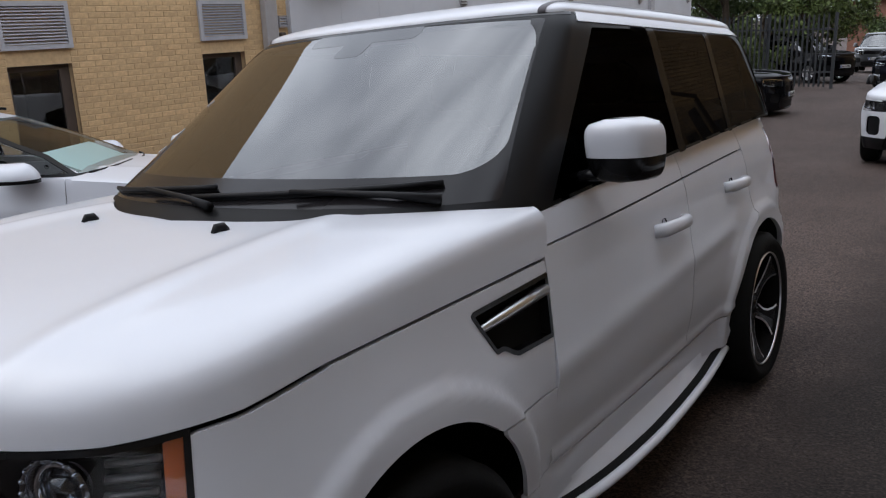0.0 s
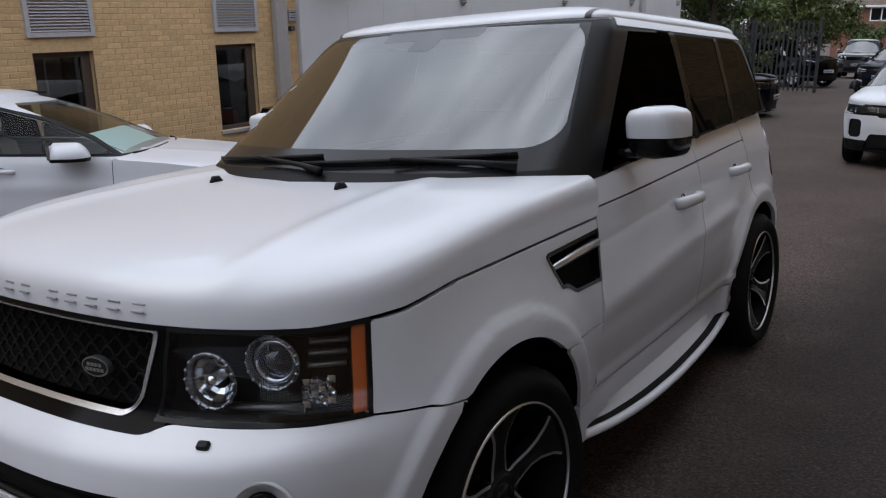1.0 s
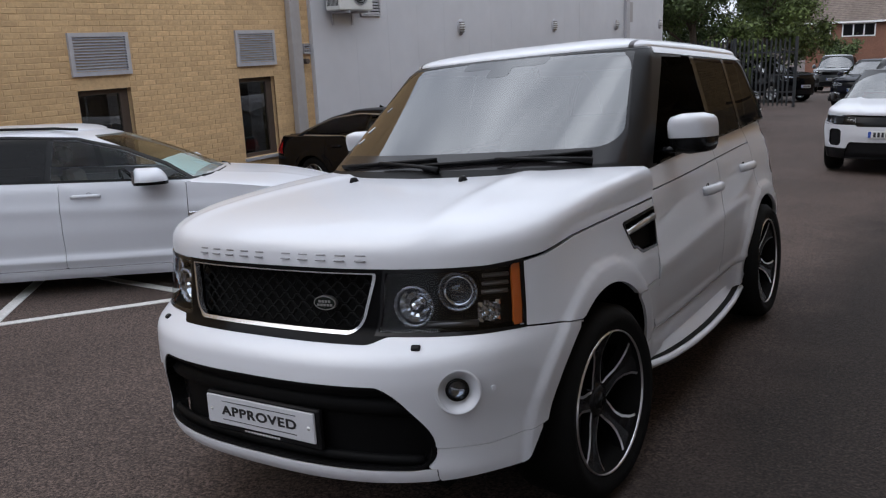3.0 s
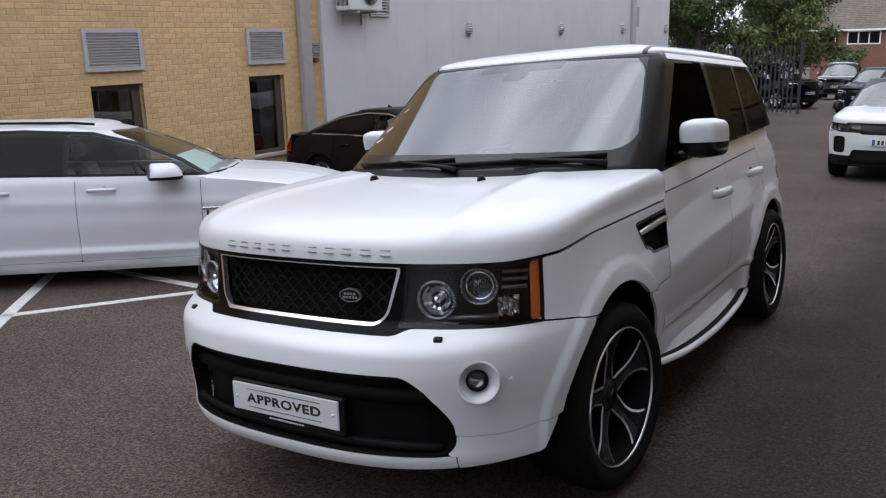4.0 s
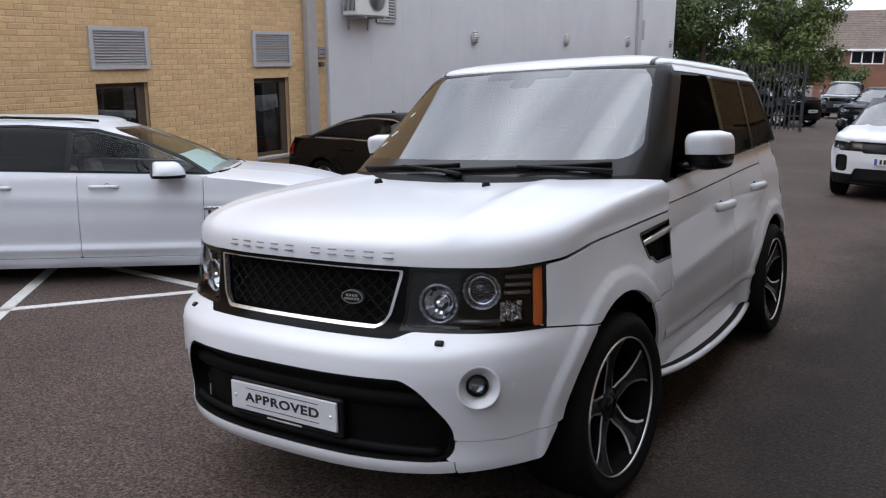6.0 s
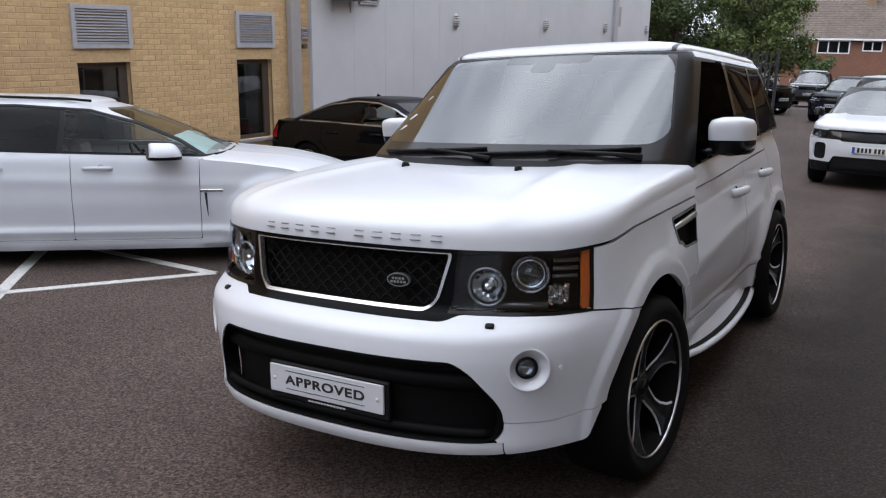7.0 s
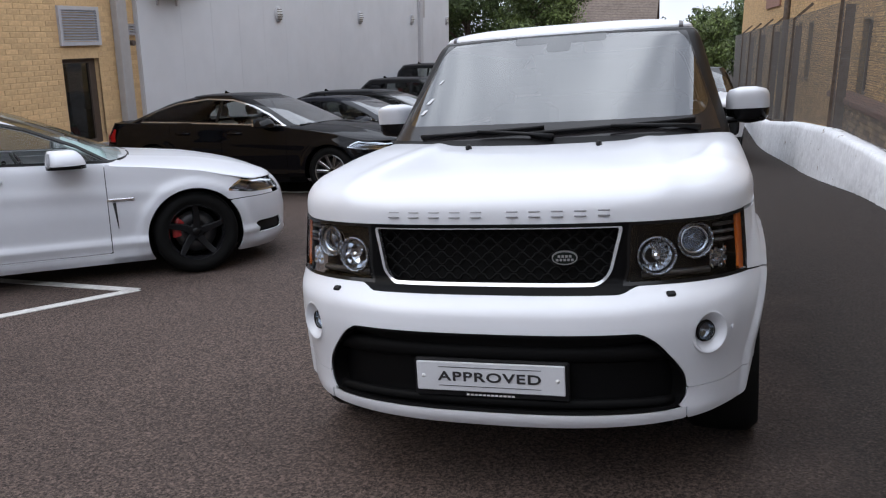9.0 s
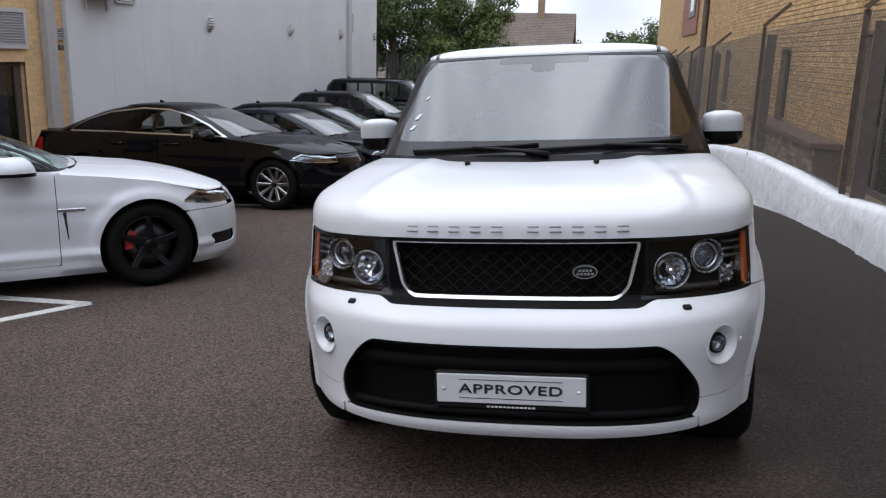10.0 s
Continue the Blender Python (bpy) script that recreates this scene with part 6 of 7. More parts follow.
NR = 12
lump = rnd.normal(0, 1, (len(PY), NR))
for _ in range(3):
    lump[1:-1] = (lump[:-2] + 2 * lump[1:-1] + lump[2:]) / 4
    lump[:, 1:-1] = (lump[:, :-2] + 2 * lump[:, 1:-1] + lump[:, 2:]) / 4
lump += rnd.normal(0, 0.22, lump.shape)
V, F = [], []
for i, y in enumerate(PY):
    x0, zt, zb = float(plinth_face(y)), float(plinth_top(y)), gz1(2.6, y) - 0.10
    for k in range(NR):
        f = k / (NR - 1)
        V.append((x0 - 0.018 * (1 - f) + 0.028 * f ** 6 + 0.022 * float(lump[i, k]) * (1.3 - 0.6 * f), y, zb + f * (zt - zb) + 0.012 * float(lump[i, (k + 5) % NR])))
    V += [(x0 + 0.10, y, zt + 0.014 + 0.012 * float(lump[i, 3])), (x0 + 0.22, y, zt + 0.008), (x0 + 0.30, y, zt - 0.02), (x0 + 0.30, y, zb)]
R_ = NR + 4
F = [(R_ * i + k, R_ * i + k + 1, R_ * i + R_ + 1 + k, R_ * i + R_ + k) for i in range(len(PY) - 1) for k in range(R_ - 1)]
tagged(solid("plinth_wall", V, F, M_PLINTH, smooth=True), "low lumpy whitewashed retaining wall along the asphalt", "wall", kind="structure")
RX = 3.30
EWINS = [(11.40, 12.22, 0.55, 1.79), (13.35, 14.05, 0.2, 1.83), (5.4, 7.45, 0.1, 1.95), (18.2, 19.1, 0.5, 1.8), (20.4, 21.2, 0.5, 1.8), (25.5, 26.3, 0.4, 1.7)]
s = Soup()
ed = sorted({-9.0, 48.0} | {y for w in EWINS for y in w[:2]})
for a, b in zip(ed, ed[1:]):
    h = [w for w in EWINS if w[0] <= a and b <= w[1]]
    if h:
        s.box(RX + 0.012, RX + 0.35, a, b, -2, h[0][2]).box(RX + 0.012, RX + 0.35, a, b, h[0][3], 7.0)
    else:
        s.box(RX + 0.012, RX + 0.35, a, b, -2, 7.0)
s.box(RX + 0.35, RX + 9, 47.65, 48.0, -2.5, 7.0)
east = tagged(s.put("wall_east", M_MORTARR), "yellow stock brick building wall behind wire fence", "wall", kind="structure")
for i, (y0, y1, z0, z1) in enumerate(EWINS):
    x = RX + 0.10
    n_ = 1 if y1 - y0 < 1.2 else 3
    q = Soup().box(x, x + 0.06, y0, y0 + 0.07, z0, z1).box(x, x + 0.06, y1 - 0.07, y1, z0, z1).box(x, x + 0.06, y0 + 0.07, y1 - 0.07, z1 - 0.07, z1).box(x, x + 0.06, y0 + 0.07, y1 - 0.07, z0, z0 + 0.07)
    for k in range(1, n_):
        q.box(x, x + 0.06, y0 + (y1 - y0) * k / n_ - 0.03, y0 + (y1 - y0) * k / n_ + 0.03, z0 + 0.07, z1 - 0.07)
    w = tagged(q.put("window_%d" % (i + 3), M_FRAME), "brown-framed window in yellow brick wall", "window", kind="structure")
    Soup().box(x + 0.03, x + 0.036, y0 + 0.07, y1 - 0.07, z0 + 0.07, z1 - 0.07).put("pane", M_WINGLASS, w)
    # flat sheet behind the pane, the room's shade painted as near-black
    Soup().box(x + 0.5, x + 0.52, y0 - 0.3, y1 + 0.3, z0 - 0.3, z1 + 0.3).put("room_wall", M_SEAT_ROOM, w)
    Soup().box(RX - 0.05, RX + 0.10, y0 - 0.04, y1 + 0.04, z0 - 0.07, z0 - 0.004).put("window_sill", M_BRICKD, w, "dark tiled sill")
bay = tagged(Soup().box(RX - 0.325, RX - 0.01, 7.75, 12.45, -1.2, 0.50).put("bay_wall", M_MORTARB), "projecting low brick bay with dark coping", "wall", kind="structure")
Soup().box(RX - 0.40, RX - 0.004, 7.7, 12.5, 0.504, 0.60, bev=0.015).put("coping", M_COPING, bay, "dark brown coping")
tile = tagged(Soup().box(RX - 0.06, RX + 0.008, 26.4, 31.8, 2.4, 5.5).put("tile_hanging", M_BRICKH), "red tile-hung strip on brick wall", "wall panel", kind="structure")
tw = tagged(Soup().box(RX - 0.09, RX - 0.064, 27.0, 29.2, 3.0, 4.3).put("small_window", M_FRAME), "small dark-framed window with white blind", "window", kind="structure")
Soup().box(RX - 0.10, RX - 0.092, 27.5, 28.5, 3.2, 4.1).put("blind", M_UPVC, tw, "white blind")
tagged(Soup().tube([(RX - 0.09, 23.6, -1.0), (RX - 0.09, 23.6, 5.6)], 0.09, 12).put("soil_pipe", M_POST), "dark brown vertical soil pipe on brick wall", "pipe")
post = None
for i, (y, zt) in enumerate(((5.68, 2.14), (11.12, 2.13), (17.4, 1.83), (22.3, 1.7), (27.0, 1.6), (32.0, 1.5), (37.0, 1.45), (0.3, 2.3), (-5.0, 2.5))):
    zb = float(plinth_top(np.array(y))) - 0.05
    q = Soup()
    for a, b in (((2.78, y, zb), (2.78, y, zt)), ((2.78, y, zt), (3.16, y - 0.02, zt + 0.36))):
        d = Vector(b) - Vector(a)
        m = Matrix.Translation(a) @ d.to_track_quat("Z", "Y").to_matrix().to_4x4()
        q.box(-0.028, 0.028, -0.003, 0.003, -0.01, d.length, m).box(-0.028, -0.022, 0.003, 0.055, -0.01, d.length, m)
    p = tagged(q.put("fence_post", M_POST), "rusty brown angle-iron fence post with cranked top", "fence post", "wire fence posts")
    Soup().box(2.79, 2.93, y - 0.30, y - 0.27, zb, zt - 0.12).put("brace_board", M_BOARD, p, "grey weathered infill board")
wire = Soup()
yw0, yw1 = -2.0, 44.0
step = 0.062
H = 1.85


def wire_z(y, h):
    return float(plinth_top(np.array(y))) * (1 - h / H) + 0.02 + h / H * (2.1 - 0.022 * max(0, y - 8))


n = int((yw1 - yw0) / step)
for k in range(-30, n):
    for sg in (1, -1):
        pts = []
        for h in (0, H / 2, H):
            y = yw0 + k * step + (h if sg > 0 else H - h)
            pts.append((y, h))
        if pts[0][0] < yw0 or pts[-1][0] < yw0 or pts[0][0] > yw1 or pts[-1][0] > yw1:
            continue
        P = [(2.80, y, wire_z(y, h)) for y, h in pts]
        r = 0.0024
        V = []
        for p in P:
            V += [(p[0] - r, p[1], p[2]), (p[0], p[1] + r * sg, p[2] - r), (p[0], p[1] - r * sg, p[2] + r)]
        wire.add(V, [(3 * i + a, 3 * i + (a + 1) % 3, 3 * i + 3 + (a + 1) % 3, 3 * i + 3 + a) for i in range(2) for a in range(3)])
for h in (0.03, H * 0.55, H):
    wire.tube([(2.80, y, wire_z(y, h)) for y in np.arange(yw0, yw1, 0.8)], 0.002, 4)
tagged(wire.put("wire_fence", M_WIRE), "grey chain-link wire mesh fence on low wall", "fence", kind="stuff")

# ---- palisade fence across the far end ----
fence = thing("palisade_fence", pose(0, 0, 0), "dark galvanised steel palisade fence with pointed pales", "fence")
FY = 29.0
pale = None
x = -8.3
while x < -4.2:
    zb, zt = gz1(x, FY) + 0.06, 1.37
    sh = [(-0.033, 0), (-0.012, 0.014), (0.012, 0.014), (0.033, 0)]
    V = [(x + a, FY - b, zb) for a, b in sh] + [(x + a, FY - b, zt - (0.0 if abs(a) < 0.02 else 0.10)) for a, b in sh] + [(x + a, FY - b + 0.004, zb) for a, b in sh] + [(x + a, FY - b + 0.004, zt - (0.0 if abs(a) < 0.02 else 0.10)) for a, b in sh]
    F = [(i, i + 1, 5 + i, 4 + i) for i in range(3)] + [(9 + i, 8 + i, 12 + i, 13 + i) for i in range(3)] + [(4 + i, 5 + i, 13 + i, 12 + i) for i in range(3)] + [(0, 4, 12, 8), (3, 11, 15, 7)]
    if pale is None:
        pale = solid("pale", [(a - x, b, c) for a, b, c in V], F, M_PALISADE, fence, "", False, pose(x, 0, 0))
    else:
        o = new("pale", pale.data)
        o.parent = fence
        o.matrix_basis = pose(x, 0, 0)
    x += 0.155
for z in (-0.55, 0.85):
    Soup().box(-8.35, -4.1, FY + 0.006, FY + 0.05, z, z + 0.05).put("rail", M_PALISADE, fence)
for x in (-8.3, -6.2, -4.05):
    Soup().box(x - 0.05, x + 0.05, FY + 0.052, FY + 0.14, gz1(x, FY) - 0.2, 1.40, bev=0.006).put("post", M_PALISADE, fence)

# ---- house, trees and distance ----
house = thing("brick_house", pose(0.3, 80, 0.7), "red brick house with brown tiled roof and white windows", "house")
q = Soup().box(-13.2, -3.4, 0, 0.3, -5, 1.45).box(-13.2, -12.9, 0.3, 8, -5, 1.45).box(-3.7, -3.4, 0.3, 8, -5, 1.45).box(-13.2, -3.4, 8, 8.3, -5, 1.45)
q.add([(-13.2, 0, 1.45), (-13.2, 8.3, 1.45), (-13.2, 4.15, 4.55), (-12.9, 0, 1.45), (-12.9, 8.3, 1.45), (-12.9, 4.15, 4.55)], [(0, 2, 1), (3, 4, 5)])
q.add([(-3.4, 0, 1.45), (-3.4, 8.3, 1.45), (-3.4, 4.15, 4.55)], [(0, 1, 2)])
q.put("house_wall", M_BRICKH, house)
q = Soup().add([(-13.5, -0.45, 1.35), (-3.1, -0.45, 1.35), (-3.1, 4.15, 4.85), (-13.5, 4.15, 4.85), (-13.5, 8.75, 1.35), (-3.1, 8.75, 1.35), (-13.5, -0.45, 1.2), (-3.1, -0.45, 1.2), (-3.1, 4.15, 4.67), (-13.5, 4.15, 4.67), (-13.5, 8.75, 1.2), (-3.1, 8.75, 1.2)],
               [(0, 1, 2, 3), (3, 2, 5, 4), (6, 9, 8, 7), (9, 10, 11, 8), (0, 6, 7, 1), (1, 7, 8, 2), (2, 8, 11, 5), (0, 3, 9, 6), (3, 4, 10, 9), (4, 5, 11, 10)])
roof = q.put("roof", M_ROOF, house)
rt = Soup()
for k in range(22):
    f = k / 22
    y, z = -0.45 + 4.6 * f, 1.35 + 3.5 * f
    rt.box(-13.5, -3.1, y, y + 0.20, z + 0.0, z + 0.035, None)
rt.put("tile_course", M_ROOF, roof)
Soup().box(-7.0, -6.3, 3.4, 4.1, 3.2, 6.3, bev=0.03).put("chimney", M_BRICKD, roof)
Soup().box(-7.15, -6.15, 3.2, 3.39, 3.5, 4.1).put("flashing", M_UPVC, roof, "pale lead flashing")
Soup().box(-13.5, -3.1, -0.55, -0.455, 1.18, 1.34).put("gutter", M_UPVC, house, "white gutter board")
for x0, x1, z0, n_ in ((-12.6, -11.2, 0.0, 2), (-10.3, -7.6, 0.0, 3), (-6.6, -5.0, 0.25, 2)):
    w = Soup().box(x0, x1, -0.06, 0.0, z0, z0 + 0.1).box(x0, x1, -0.06, 0.0, 1.08, 1.18)
    for k in range(n_ + 1):
        xx = x0 + (x1 - x0 - 0.1) * k / n_
        w.box(xx, xx + 0.1, -0.06, 0.0, z0 + 0.1, 1.08)
    w = w.put("window", M_UPVC, house, "white-framed window")
    Soup().box(x0 + 0.05, x1 - 0.05, -0.03, -0.02, z0 + 0.05, 1.1).put("pane", M_GLOSS, w)


def tree(name, x, y, zb, height, spread, seed, leaves, mat, label, low=0.25, size=0.22):
    r = random.Random(seed)
    t = thing(name, pose(x, y, zb), label, "tree")
    trunk = Soup()
    top = Vector((r.uniform(-0.4, 0.4), r.uniform(-0.4, 0.4), height * 0.72))
    trunk.tube([(0, 0, -0.3), tuple(top * 0.35 + Vector((0.1, 0, 0))), tuple(top * 0.7), tuple(top)], [0.22, 0.16, 0.1, 0.03], 8)
    tips = []
    for k in range(18):
        f = r.uniform(low, 0.95)
        a = r.uniform(0, 2 * math.pi)
        p0 = top * (f * 0.9)
        ln = spread * r.uniform(0.5, 1.0) * (1.1 - 0.55 * abs(f - 0.45))
        p2 = p0 + Vector((math.cos(a) * ln, math.sin(a) * ln, height * r.uniform(0.02, 0.22)))
        p1 = (p0 + p2) / 2 + Vector((0, 0, 0.25))
        trunk.tube([tuple(p0), tuple(p1), tuple(p2)], [0.07, 0.045, 0.012], 5)
        tips += [p1, p2, (p1 + p2) / 2, p2 + Vector((0, 0, height * 0.08))]
    trunk.put("trunk", M_BARK, t, "", True)
    crown = Soup()
    clumps = []
    for p in tips:
        clumps.append((p, r.uniform(0.35, 0.75) * spread * 0.36))
    for _ in range(leaves):
        c, rad = r.choice(clumps)
        v = Vector((r.gauss(0, 1), r.gauss(0, 1), r.gauss(0, 0.8))).normalized() * rad * r.uniform(0.35, 1.45)
        p = c + v
        n = (v.normalized() + Vector((r.uniform(-0.7, 0.7), r.uniform(-0.7, 0.7), r.uniform(-0.3, 0.9)))).normalized()
        a = n.orthogonal().normalized()
        b = n.cross(a)
        th = r.uniform(0, 6.28)
        a, b = a * math.cos(th) + b * math.sin(th), b * math.cos(th) - a * math.sin(th)
        sz = size * r.uniform(0.6, 1.3)
        crown.add([tuple(p - a * sz), tuple(p + b * sz * 0.45 + n * sz * 0.12), tuple(p + a * sz), tuple(p - b * sz * 0.45 + n * sz * 0.12)], [(0, 1, 2, 3)])
    crown.put("crown", mat, t, "")
    return t


tree("broadleaf_tree", -9.4, 34.5, -1.2, 9.0, 2.8, 1, 26000, M_LEAF2, "tall dark green broadleaf tree behind fence", 0.12, 0.085)
tree("broadleaf_tree", -6.9, 35.5, -1.2, 7.5, 2.5, 2, 24000, M_LEAF, "bushy green tree behind palisade fence", 0.1, 0.08)
tree("broadleaf_tree", -12.5, 36.5, -1.2, 9.5, 3.0, 3, 20000, M_LEAF, "tall green tree beside grey hall", 0.12, 0.09)
tree("shrub", -7.6, 33.0, -1.2, 3.6, 1.5, 5, 8000, M_LEAF, "low green shrub behind palisade fence", 0.08, 0.09)
tree("shrub", -9.6, 76.0, -3.6, 5.0, 1.9, 6, 6000, M_LEAF2, "dark shrub in front of brick house", 0.1, 0.15)
tree("hedge_tree", 1.2, 58.0, -2.6, 6.2, 2.6, 7, 16000, M_LEAF, "green tree beside the lane", 0.1, 0.14)
tree("hedge_tree", 4.5, 62.0, -2.6, 7.5, 3.0, 8, 12000, M_LEAF2, "green tree beside the lane", 0.1, 0.16)
tree("hedge_tree", -1.6, 66.0, -3.0, 5.0, 2.4, 9, 9000, M_LEAF2, "dark green tree beyond the yard", 0.1, 0.16)
for i, (x, y, h) in enumerate(((-2.5, 110, 8.5), (2.5, 112, 9.5), (7, 115, 8.6), (-16, 105, 12), (-22, 100, 13), (14, 110, 12), (-30, 95, 12), (24, 100, 13), (-11, 116, 10.5))):
    tree("distant_tree", x, y, -4.2, h, 3.6, 20 + i, 5000, M_LEAF2, "distant dark green tree", 0.15, 0.28)
# unseen wall added behind the camera to cut low light from the south
tagged(Soup().box(-30, 30, -14.3, -14, -2, 5.4).put("wall_south", M_CLAD), "unseen pale wall added to hold back light from the south", "wall", kind="structure")


# ---- the cars ----
hero_car()


def saloon_shape(**k):
    d = dict(
        yc=-0.05, yr=3.35, n=2.35, nr=3.2, z0=0.19, fl=0.13,
        wide=[(0.15, 0.86), (0.32, 0.905), (0.55, 0.925), (0.72, 0.920), (0.86, 0.908), (0.95, 0.895), (1.02, 0.85)],
        arches=[(0.0, 0.335, 0.385), (2.909, 0.335, 0.385)], flare=0.025,
        creases=[(lambda y: 0.315 + 0 * y, 0.022, 0.02), (lambda y: 0.70 + 0.03 * y, 0.05, 0.008)],
        front=[(0.15, -0.82), (0.22, -0.89), (0.45, -0.90), (0.60, -0.88), (0.70, -0.82), (0.76, -0.74), (0.85, -0.6)],
        back=[(0.15, 3.92), (0.5, 4.05), (0.8, 4.02), (0.98, 3.90)],
        hood_m=2.05, hood_mix=0.5, hood_edge_u=[(0, 0.725), (0.6, 0.745), (0.85, 0.81), (1.0, 0.855), (1.5, 0.900), (2.0, 0.932)], cowl=0.62,
        hood_top=[(-0.9, 0.86), (-0.5, 0.90), (0.0, 0.955), (0.62, 1.01)], hood_ridge=(0.50, 0.34, 0.006), nose_top=0.715,
        bumper_top=0.60, lamp=(0.48, 0.635, 0.755, -0.27), teardrop=0.42, lamp_mat=M_FOG, grille=(0.30, 0.50, 0.705, 0.05), intake=(0.42, 0.24, 0.36, 0.04), fog=(0.68, 0.33, 0.13, 0.05),
        gaps=(0.66, 1.72, 2.62), belt=[(0.4, 0.940), (1.5, 0.965), (2.6, 0.995), (4.0, 1.02)], belt_top=1.03, sill=0.30, tail=(0.74, 0.93, 3.62), handle_z=0.86,
        n_up=2.3, bow=0.34, bow_b=0.45, up_z=(0.93, 1.375), pillar=(0.80, 0.52), ws_y=(0.68, 1.58), rs_y=(3.2, 2.3), cowl_up=0.02,
        wide_up=[(0.90, 0.875), (1.0, 0.84), (1.2, 0.72), (1.34, 0.63), (1.42, 0.54)],
        front_up=[(0.90, 0.28), (1.0, 0.50), (1.2, 0.94), (1.34, 1.30), (1.42, 1.62)],
        back_up=[(0.90, 3.95), (1.0, 3.72), (1.15, 3.35), (1.3, 2.95), (1.42, 2.35)], deck=(0.985, 1.045),
        dlo=dict(y0=0.70, y1=3.16, rise=0.030, posts=[1.84], top=[(0.66, 0.94), (1.0, 1.115), (1.3, 1.235), (1.65, 1.32), (2.1, 1.34), (2.6, 1.285), (2.95, 1.18), (3.1, 1.10), (3.16, 1.03)]), dlo_trim=M_CHROME,
        roof_z=1.370, roof_top=[(1.2, 1.395), (1.9, 1.425), (2.3, 1.418), (2.8, 1.385)], roof_mid=(1.85, 2.1),
        seat_y=1.35, mirror=(0.87, 1.15, 0.88, 0.950, 0.966, 1.080), wheel_x=0.80, tyre=0.345, rim=0.24, plate_z=0.40,
    )
    d.update(k)
    return CarShape(**d)


def suv_shape(**k):
    d = dict(
        yc=-0.15, yr=2.55, n=2.5, nr=2.5, z0=0.26, fl=0.14,
        wide=[(0.2, 0.88), (0.4, 0.92), (0.7, 0.94), (0.95, 0.93), (1.05, 0.90), (1.15, 0.85), (1.25, 0.80)],
        arches=[(0.0, 0.37, 0.42), (2.66, 0.37, 0.42)], flare=0.03,
        front=[(0.2, -0.76), (0.32, -0.84), (0.6, -0.86), (0.80, -0.84), (0.92, -0.78), (0.98, -0.70), (1.06, -0.55)],
        back=[(0.2, 3.4), (0.6, 3.48), (1.0, 3.45), (1.25, 3.36)],
        hood_m=3.0, hood_edge_u=[(0, 0.90), (0.6, 0.91), (0.9, 0.94), (1.0, 0.96), (2.0, 1.05)], cowl=0.66,
        hood_top=[(-0.9, 1.02), (-0.4, 1.06), (0.2, 1.10), (0.66, 1.14)], hood_ridge=(0.55, 0.42, 0.012), nose_top=0.905,
        bumper_top=0.76, lamp=(0.47, 0.775, 0.845, -0.40), lamp_rise=0.03, grille=(0.44, 0.735, 0.875, 0.025), intake=(0.58, 0.30, 0.50, 0.07), fog=(0.70, 0.56, 0.115, 0.115),
        gaps=(0.72, 1.70, 2.45), belt=[(0.4, 1.06), (1.5, 1.12), (2.6, 1.18), (3.5, 1.22)], belt_top=1.24, sill=0.42, tail=(0.95, 1.15, 3.05), handle_z=0.95,
        n_up=2.4, bow=0.30, bow_b=0.28, up_z=(1.04, 1.56), pillar=(0.82, 0.60), ws_y=(0.72, 1.30), rs_y=(3.0, 2.9), cowl_up=0.02,
        wide_up=[(1.0, 0.875), (1.15, 0.82), (1.4, 0.72), (1.58, 0.62)],
        front_up=[(1.0, 0.30), (1.15, 0.55), (1.4, 0.98), (1.58, 1.34)],
        back_up=[(1.0, 3.42), (1.2, 3.35), (1.4, 3.2), (1.58, 3.0)],
        dlo=dict(y0=0.80, y1=3.0, rise=0.01, posts=[1.72, 2.40], top=[(0.6, 1.02), (1.0, 1.33), (1.3, 1.48), (1.7, 1.515), (2.6, 1.49), (3.0, 1.46)]),
        roof_z=1.555, roof_top=[(1.0, 1.58), (1.6, 1.625), (2.4, 1.625), (3.1, 1.59)], roof_mid=(1.7, 2.6), pillar_mat=M_GLOSS, rear_up=0.15,
        seat_y=1.30, mirror=(0.90, 1.08, 0.66, 1.07, 1.09, 1.22), wheel_x=0.81, tyre=0.37, rim=0.265, plate_z=0.62,
    )
    d.update(k)
    return CarShape(**d)


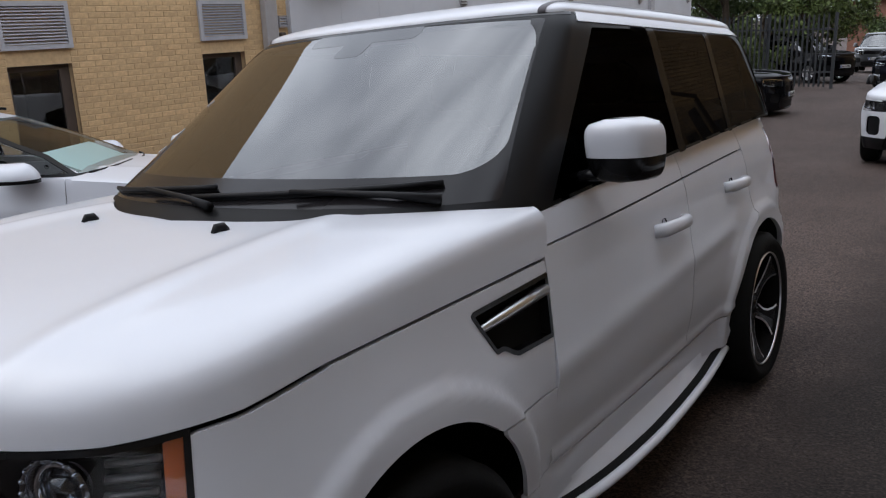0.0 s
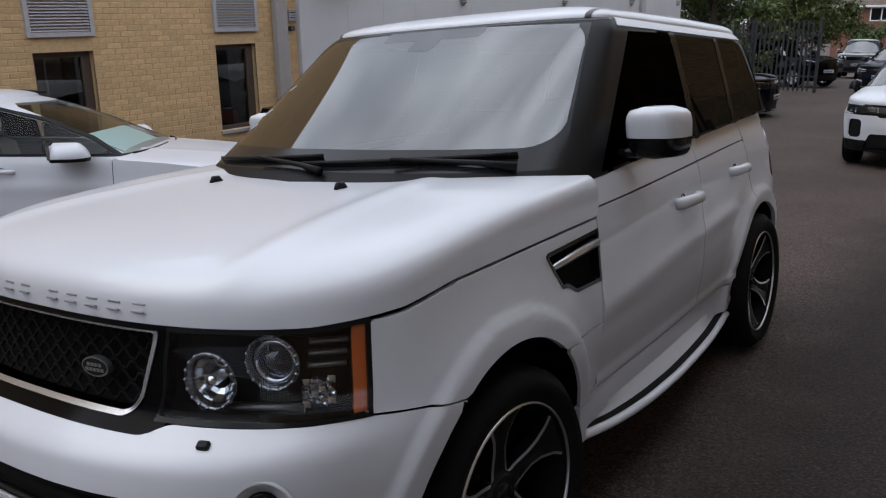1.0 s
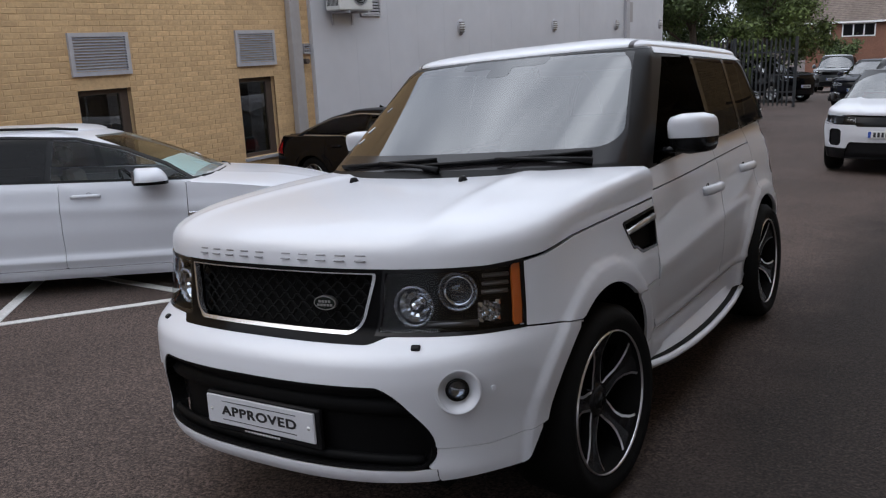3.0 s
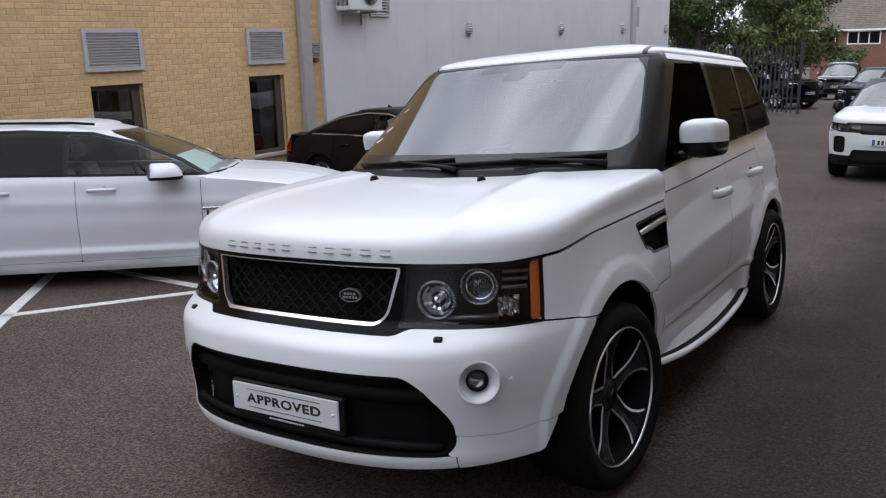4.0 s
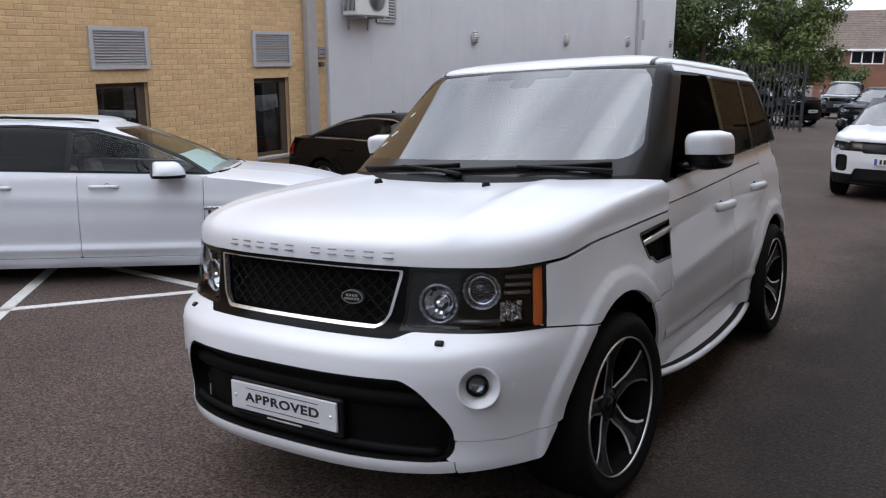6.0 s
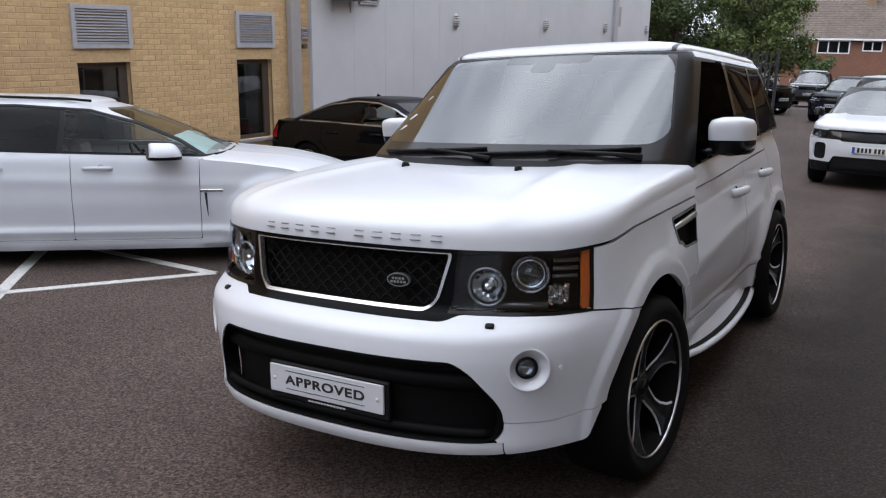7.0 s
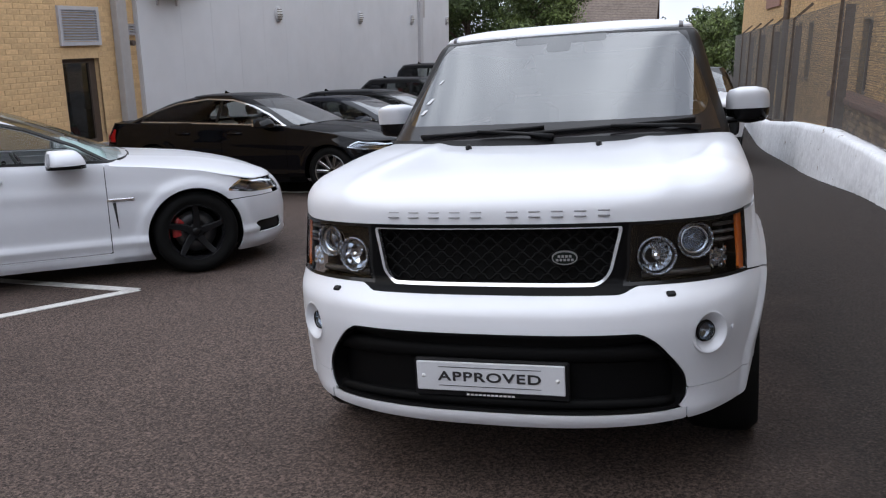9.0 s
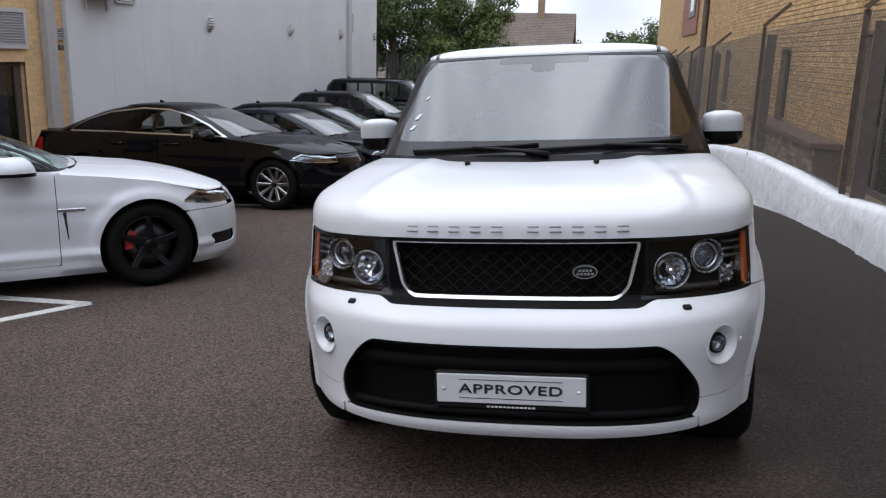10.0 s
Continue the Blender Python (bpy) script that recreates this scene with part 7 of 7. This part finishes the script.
big = dict(
    arches=[(0.0, 0.38, 0.43), (2.85, 0.38, 0.43)], yr=2.8, tyre=0.38,
    front=[(0.2, -0.74), (0.32, -0.82), (0.6, -0.84), (0.95, -0.83), (1.04, -0.78), (1.10, -0.68), (1.2, -0.5)],
    back=[(0.2, 3.70), (0.6, 3.80), (1.0, 3.78), (1.3, 3.70)],
    wide=[(0.2, 0.88), (0.4, 0.93), (0.7, 0.95), (1.0, 0.94), (1.12, 0.92), (1.2, 0.88), (1.32, 0.82)],
    hood_edge_u=[(0, 1.03), (0.6, 1.04), (0.9, 1.05), (1.0, 1.07), (2.0, 1.12)], hood_top=[(-0.9, 1.13), (-0.4, 1.16), (0.2, 1.18), (0.66, 1.20)], nose_top=1.035,
    bumper_top=0.80, lamp=(0.52, 0.84, 0.99, -0.40), grille=(0.47, 0.83, 1.0, 0.03), tail=(0.95, 1.2, 3.4), gaps=(0.72, 1.75, 2.60),
    belt=[(0.4, 1.16), (1.5, 1.20), (2.6, 1.22), (3.8, 1.25)], belt_top=1.27, handle_z=1.02,
    up_z=(1.13, 1.76), wide_up=[(1.1, 0.86), (1.25, 0.83), (1.5, 0.77), (1.78, 0.66)], front_up=[(1.1, 0.35), (1.25, 0.55), (1.5, 0.85), (1.78, 1.20)], back_up=[(1.1, 3.75), (1.3, 3.72), (1.6, 3.66), (1.78, 3.5)],
    dlo=dict(y0=0.82, y1=3.4, rise=0.01, posts=[1.75, 2.60], top=[(0.6, 1.1), (0.9, 1.40), (1.15, 1.66), (1.5, 1.70), (3.4, 1.70)]), ws_y=(0.72, 1.16), rs_y=(3.3, 3.2),
    roof_z=1.755, roof_top=[(0.9, 1.79), (1.6, 1.83), (2.8, 1.83), (3.5, 1.80)], roof_mid=(1.6, 3.0), mirror=(0.92, 1.10, 0.72, 1.16, 1.18, 1.36),
)
wagon = saloon_shape(
    z0=0.150, sill=0.240, wide=[(0.12, 0.85), (0.20, 0.905), (0.32, 0.900), (0.55, 0.925), (0.72, 0.920), (0.86, 0.908), (0.95, 0.895), (1.02, 0.85)],
    creases=[(lambda y: 0.315 + 0 * y, 0.030, 0.030), (lambda y: 0.70 + 0.03 * y, 0.05, 0.008)], mirror=(0.88, 1.14, 0.88, 0.945, 0.972, 1.085), mirror_depth=0.25,
    back_up=[(0.90, 4.02), (1.1, 3.98), (1.3, 3.80), (1.42, 3.45)], bow_b=0.35, yr=3.2, screen=M_GLASS_C,
    up_z=(0.93, 1.405), roof_z=1.400, trim_w=0.010,
    dlo=dict(y0=0.62, y1=3.75, rise=0.024, posts=[1.82, 2.95], top=[(0.58, 0.94), (0.85, 1.09), (1.2, 1.235), (1.6, 1.34), (2.2, 1.375), (3.2, 1.365), (3.75, 1.28)]), dlo_trim=M_PILLAR,
    roof_top=[(1.2, 1.43), (1.9, 1.47), (2.8, 1.475), (3.5, 1.44)], roof_mid=(1.85, 3.1), rs_y=(3.9, 3.5), pillar_mat=M_WHITE, lamp_mat=M_LAMPRING,
)
del wagon.d["deck"]
wj = plain_car("estate_car", parked(-3.84, 3.0, 131), "white low estate car with black wheels and red brake calipers", wagon, M_WHITE, seats=M_SEATP, tint=[M_GLASS_S, M_GLASS_T, M_GLASS_T], style="five", wheel_mats=(M_RIMBLK, M_RIMBLK), caliper=M_CALIPER, bars=False)
# wing vent, screen papers and roof rails of the white estate
for side in (1, -1):
    Soup().box(0.925 * side - 0.006, 0.925 * side + 0.006, 0.46, 0.66, 0.655, 0.68, bev=0.005).put("wing_vent", M_CHROME, wj, "chrome wing vent blade")
    Soup().add([(0.928 * side, 0.60, 0.65), (0.928 * side, 0.625, 0.65), (0.926 * side, 0.60, 0.44), (0.926 * side, 0.595, 0.44)], [(0, 1, 2, 3)]).put("vent_slot", M_INK, wj)
    Soup().tube([(0.545 * side, y, z) for y, z in ((1.6, 1.420), (1.8, 1.438), (2.4, 1.452), (3.2, 1.440), (3.5, 1.415))], 0.012, 8).put("roof_rail", M_GLOSS, wj, "", True)
Soup().box(-0.60, 0.60, -0.24, 0.24, 0, 0.015).put("screen_papers", M_PAPER, wj, "pale papers on the dashboard", False, pose(0, 0.74, 1.00, 23))
plain_car("saloon_car", parked(-3.95, 7.6, 86, 0.0), "black four-door saloon with chrome window trim and silver wheels", saloon_shape(trim_w=0.009, dlo_trim=M_SATIN), M_BLACK, seats=M_SEATP, wheel_mats=(M_RIMGREY, M_ALLOY), group="black cars along the hall")
plain_car("saloon_car", parked(-3.65, 10.5, 86, -0.12), "dark navy saloon parked against the grey hall", saloon_shape(dlo_trim=M_GLOSS), M_NAVY, wheel_mats=(M_RIMGREY, M_ALLOY), group="black cars along the hall")
plain_car("estate_car", parked(-3.9, 13.3, 87, -0.10), "black estate car parked against the grey hall", saloon_shape(**{k: wagon.d[k] for k in ("back_up", "bow_b", "yr", "dlo", "dlo_trim", "up_z", "roof_z", "roof_top", "roof_mid", "rs_y")}), M_BLACK, group="black cars along the hall")
plain_car("off_road_car", parked(-4.2, 16.6, 88, -0.10), "black sports utility car parked against the grey hall", suv_shape(), M_BLACK, group="black cars along the hall")
plain_car("off_road_car", parked(-4.1, 20.4, 90, -0.10), "tall black four-wheel-drive car with roof rails", suv_shape(**big), M_BLACK, group="black cars along the hall")
plain_car("compact_off_road_car", parked(0.62, 12.5, 1, 0.0) @ Matrix.Diagonal((1, 1, 1.035, 1)), "white compact off-road car with black grille facing forwards", suv_shape(mirror_mat=M_GLOSS, lamp_mat=M_GLOSS, lamp_edge=M_GLOSS, lamp=(0.44, 0.775, 0.865, -0.30), intake=(0.54, 0.26, 0.50, 0.05), intake_flare=0.55, fog=(0.755, 0.565, 0.10, 0.13), low_black=0.40, roof_top=[(1.0, 1.566), (1.6, 1.585), (2.4, 1.585), (3.1, 1.570)]), M_WHITE, roof_paint=M_BLACK, style="five", wheel_mats=(M_RIMBLK, M_ALLOY), tint=[M_GLASS_T] * 3)
plain_car("off_road_car", parked(0.05, 20.2, -3), "dark grey four-wheel-drive car parked in the lane", suv_shape(**big), M_GREY, tint=[M_GLASS_T] * 3)
plain_car("off_road_car", parked(-1.9, 29.5, -8), "dark saloon-height car parked in the lane", suv_shape(), M_NAVY, tint=[M_GLASS_T] * 3)
plain_car("off_road_car", parked(-4.75, 42.2, 4), "boxy dark green four-wheel-drive car at the yard's end", suv_shape(**big), M_GREY, tint=[M_GLASS_T] * 3)
plain_car("off_road_car", parked(-4.95, 32.6, 60), "black four-wheel-drive car behind palisade fence", suv_shape(**big), M_BLACK, tint=[M_GLASS_T] * 3)

# ---- brick faces of the two buildings ----
lay_bricks(wall, BX, 1, 0.6, WALL_Y1, -0.95, 3.55, [(a, b, c - 0.06, d + 0.19) for a, b, c, d in WINS] + [(a, b, c, d) for a, b, c, d in VENTS], M_BRICK, 300, (4.75, 6.65, 0.2, 3.0))
lay_bricks(east, RX, -1, 2.0, 47.9, -0.8, 6.95, [(a, b, c - 0.08, d) for a, b, c, d in EWINS], M_BRICKR, 300, (7.5, 11.3, 0.6, 1.8))
lay_bricks(bay, RX - 0.34, -1, 7.75, 12.45, -1.0, 0.50, [], M_BRICKD, 0, None)
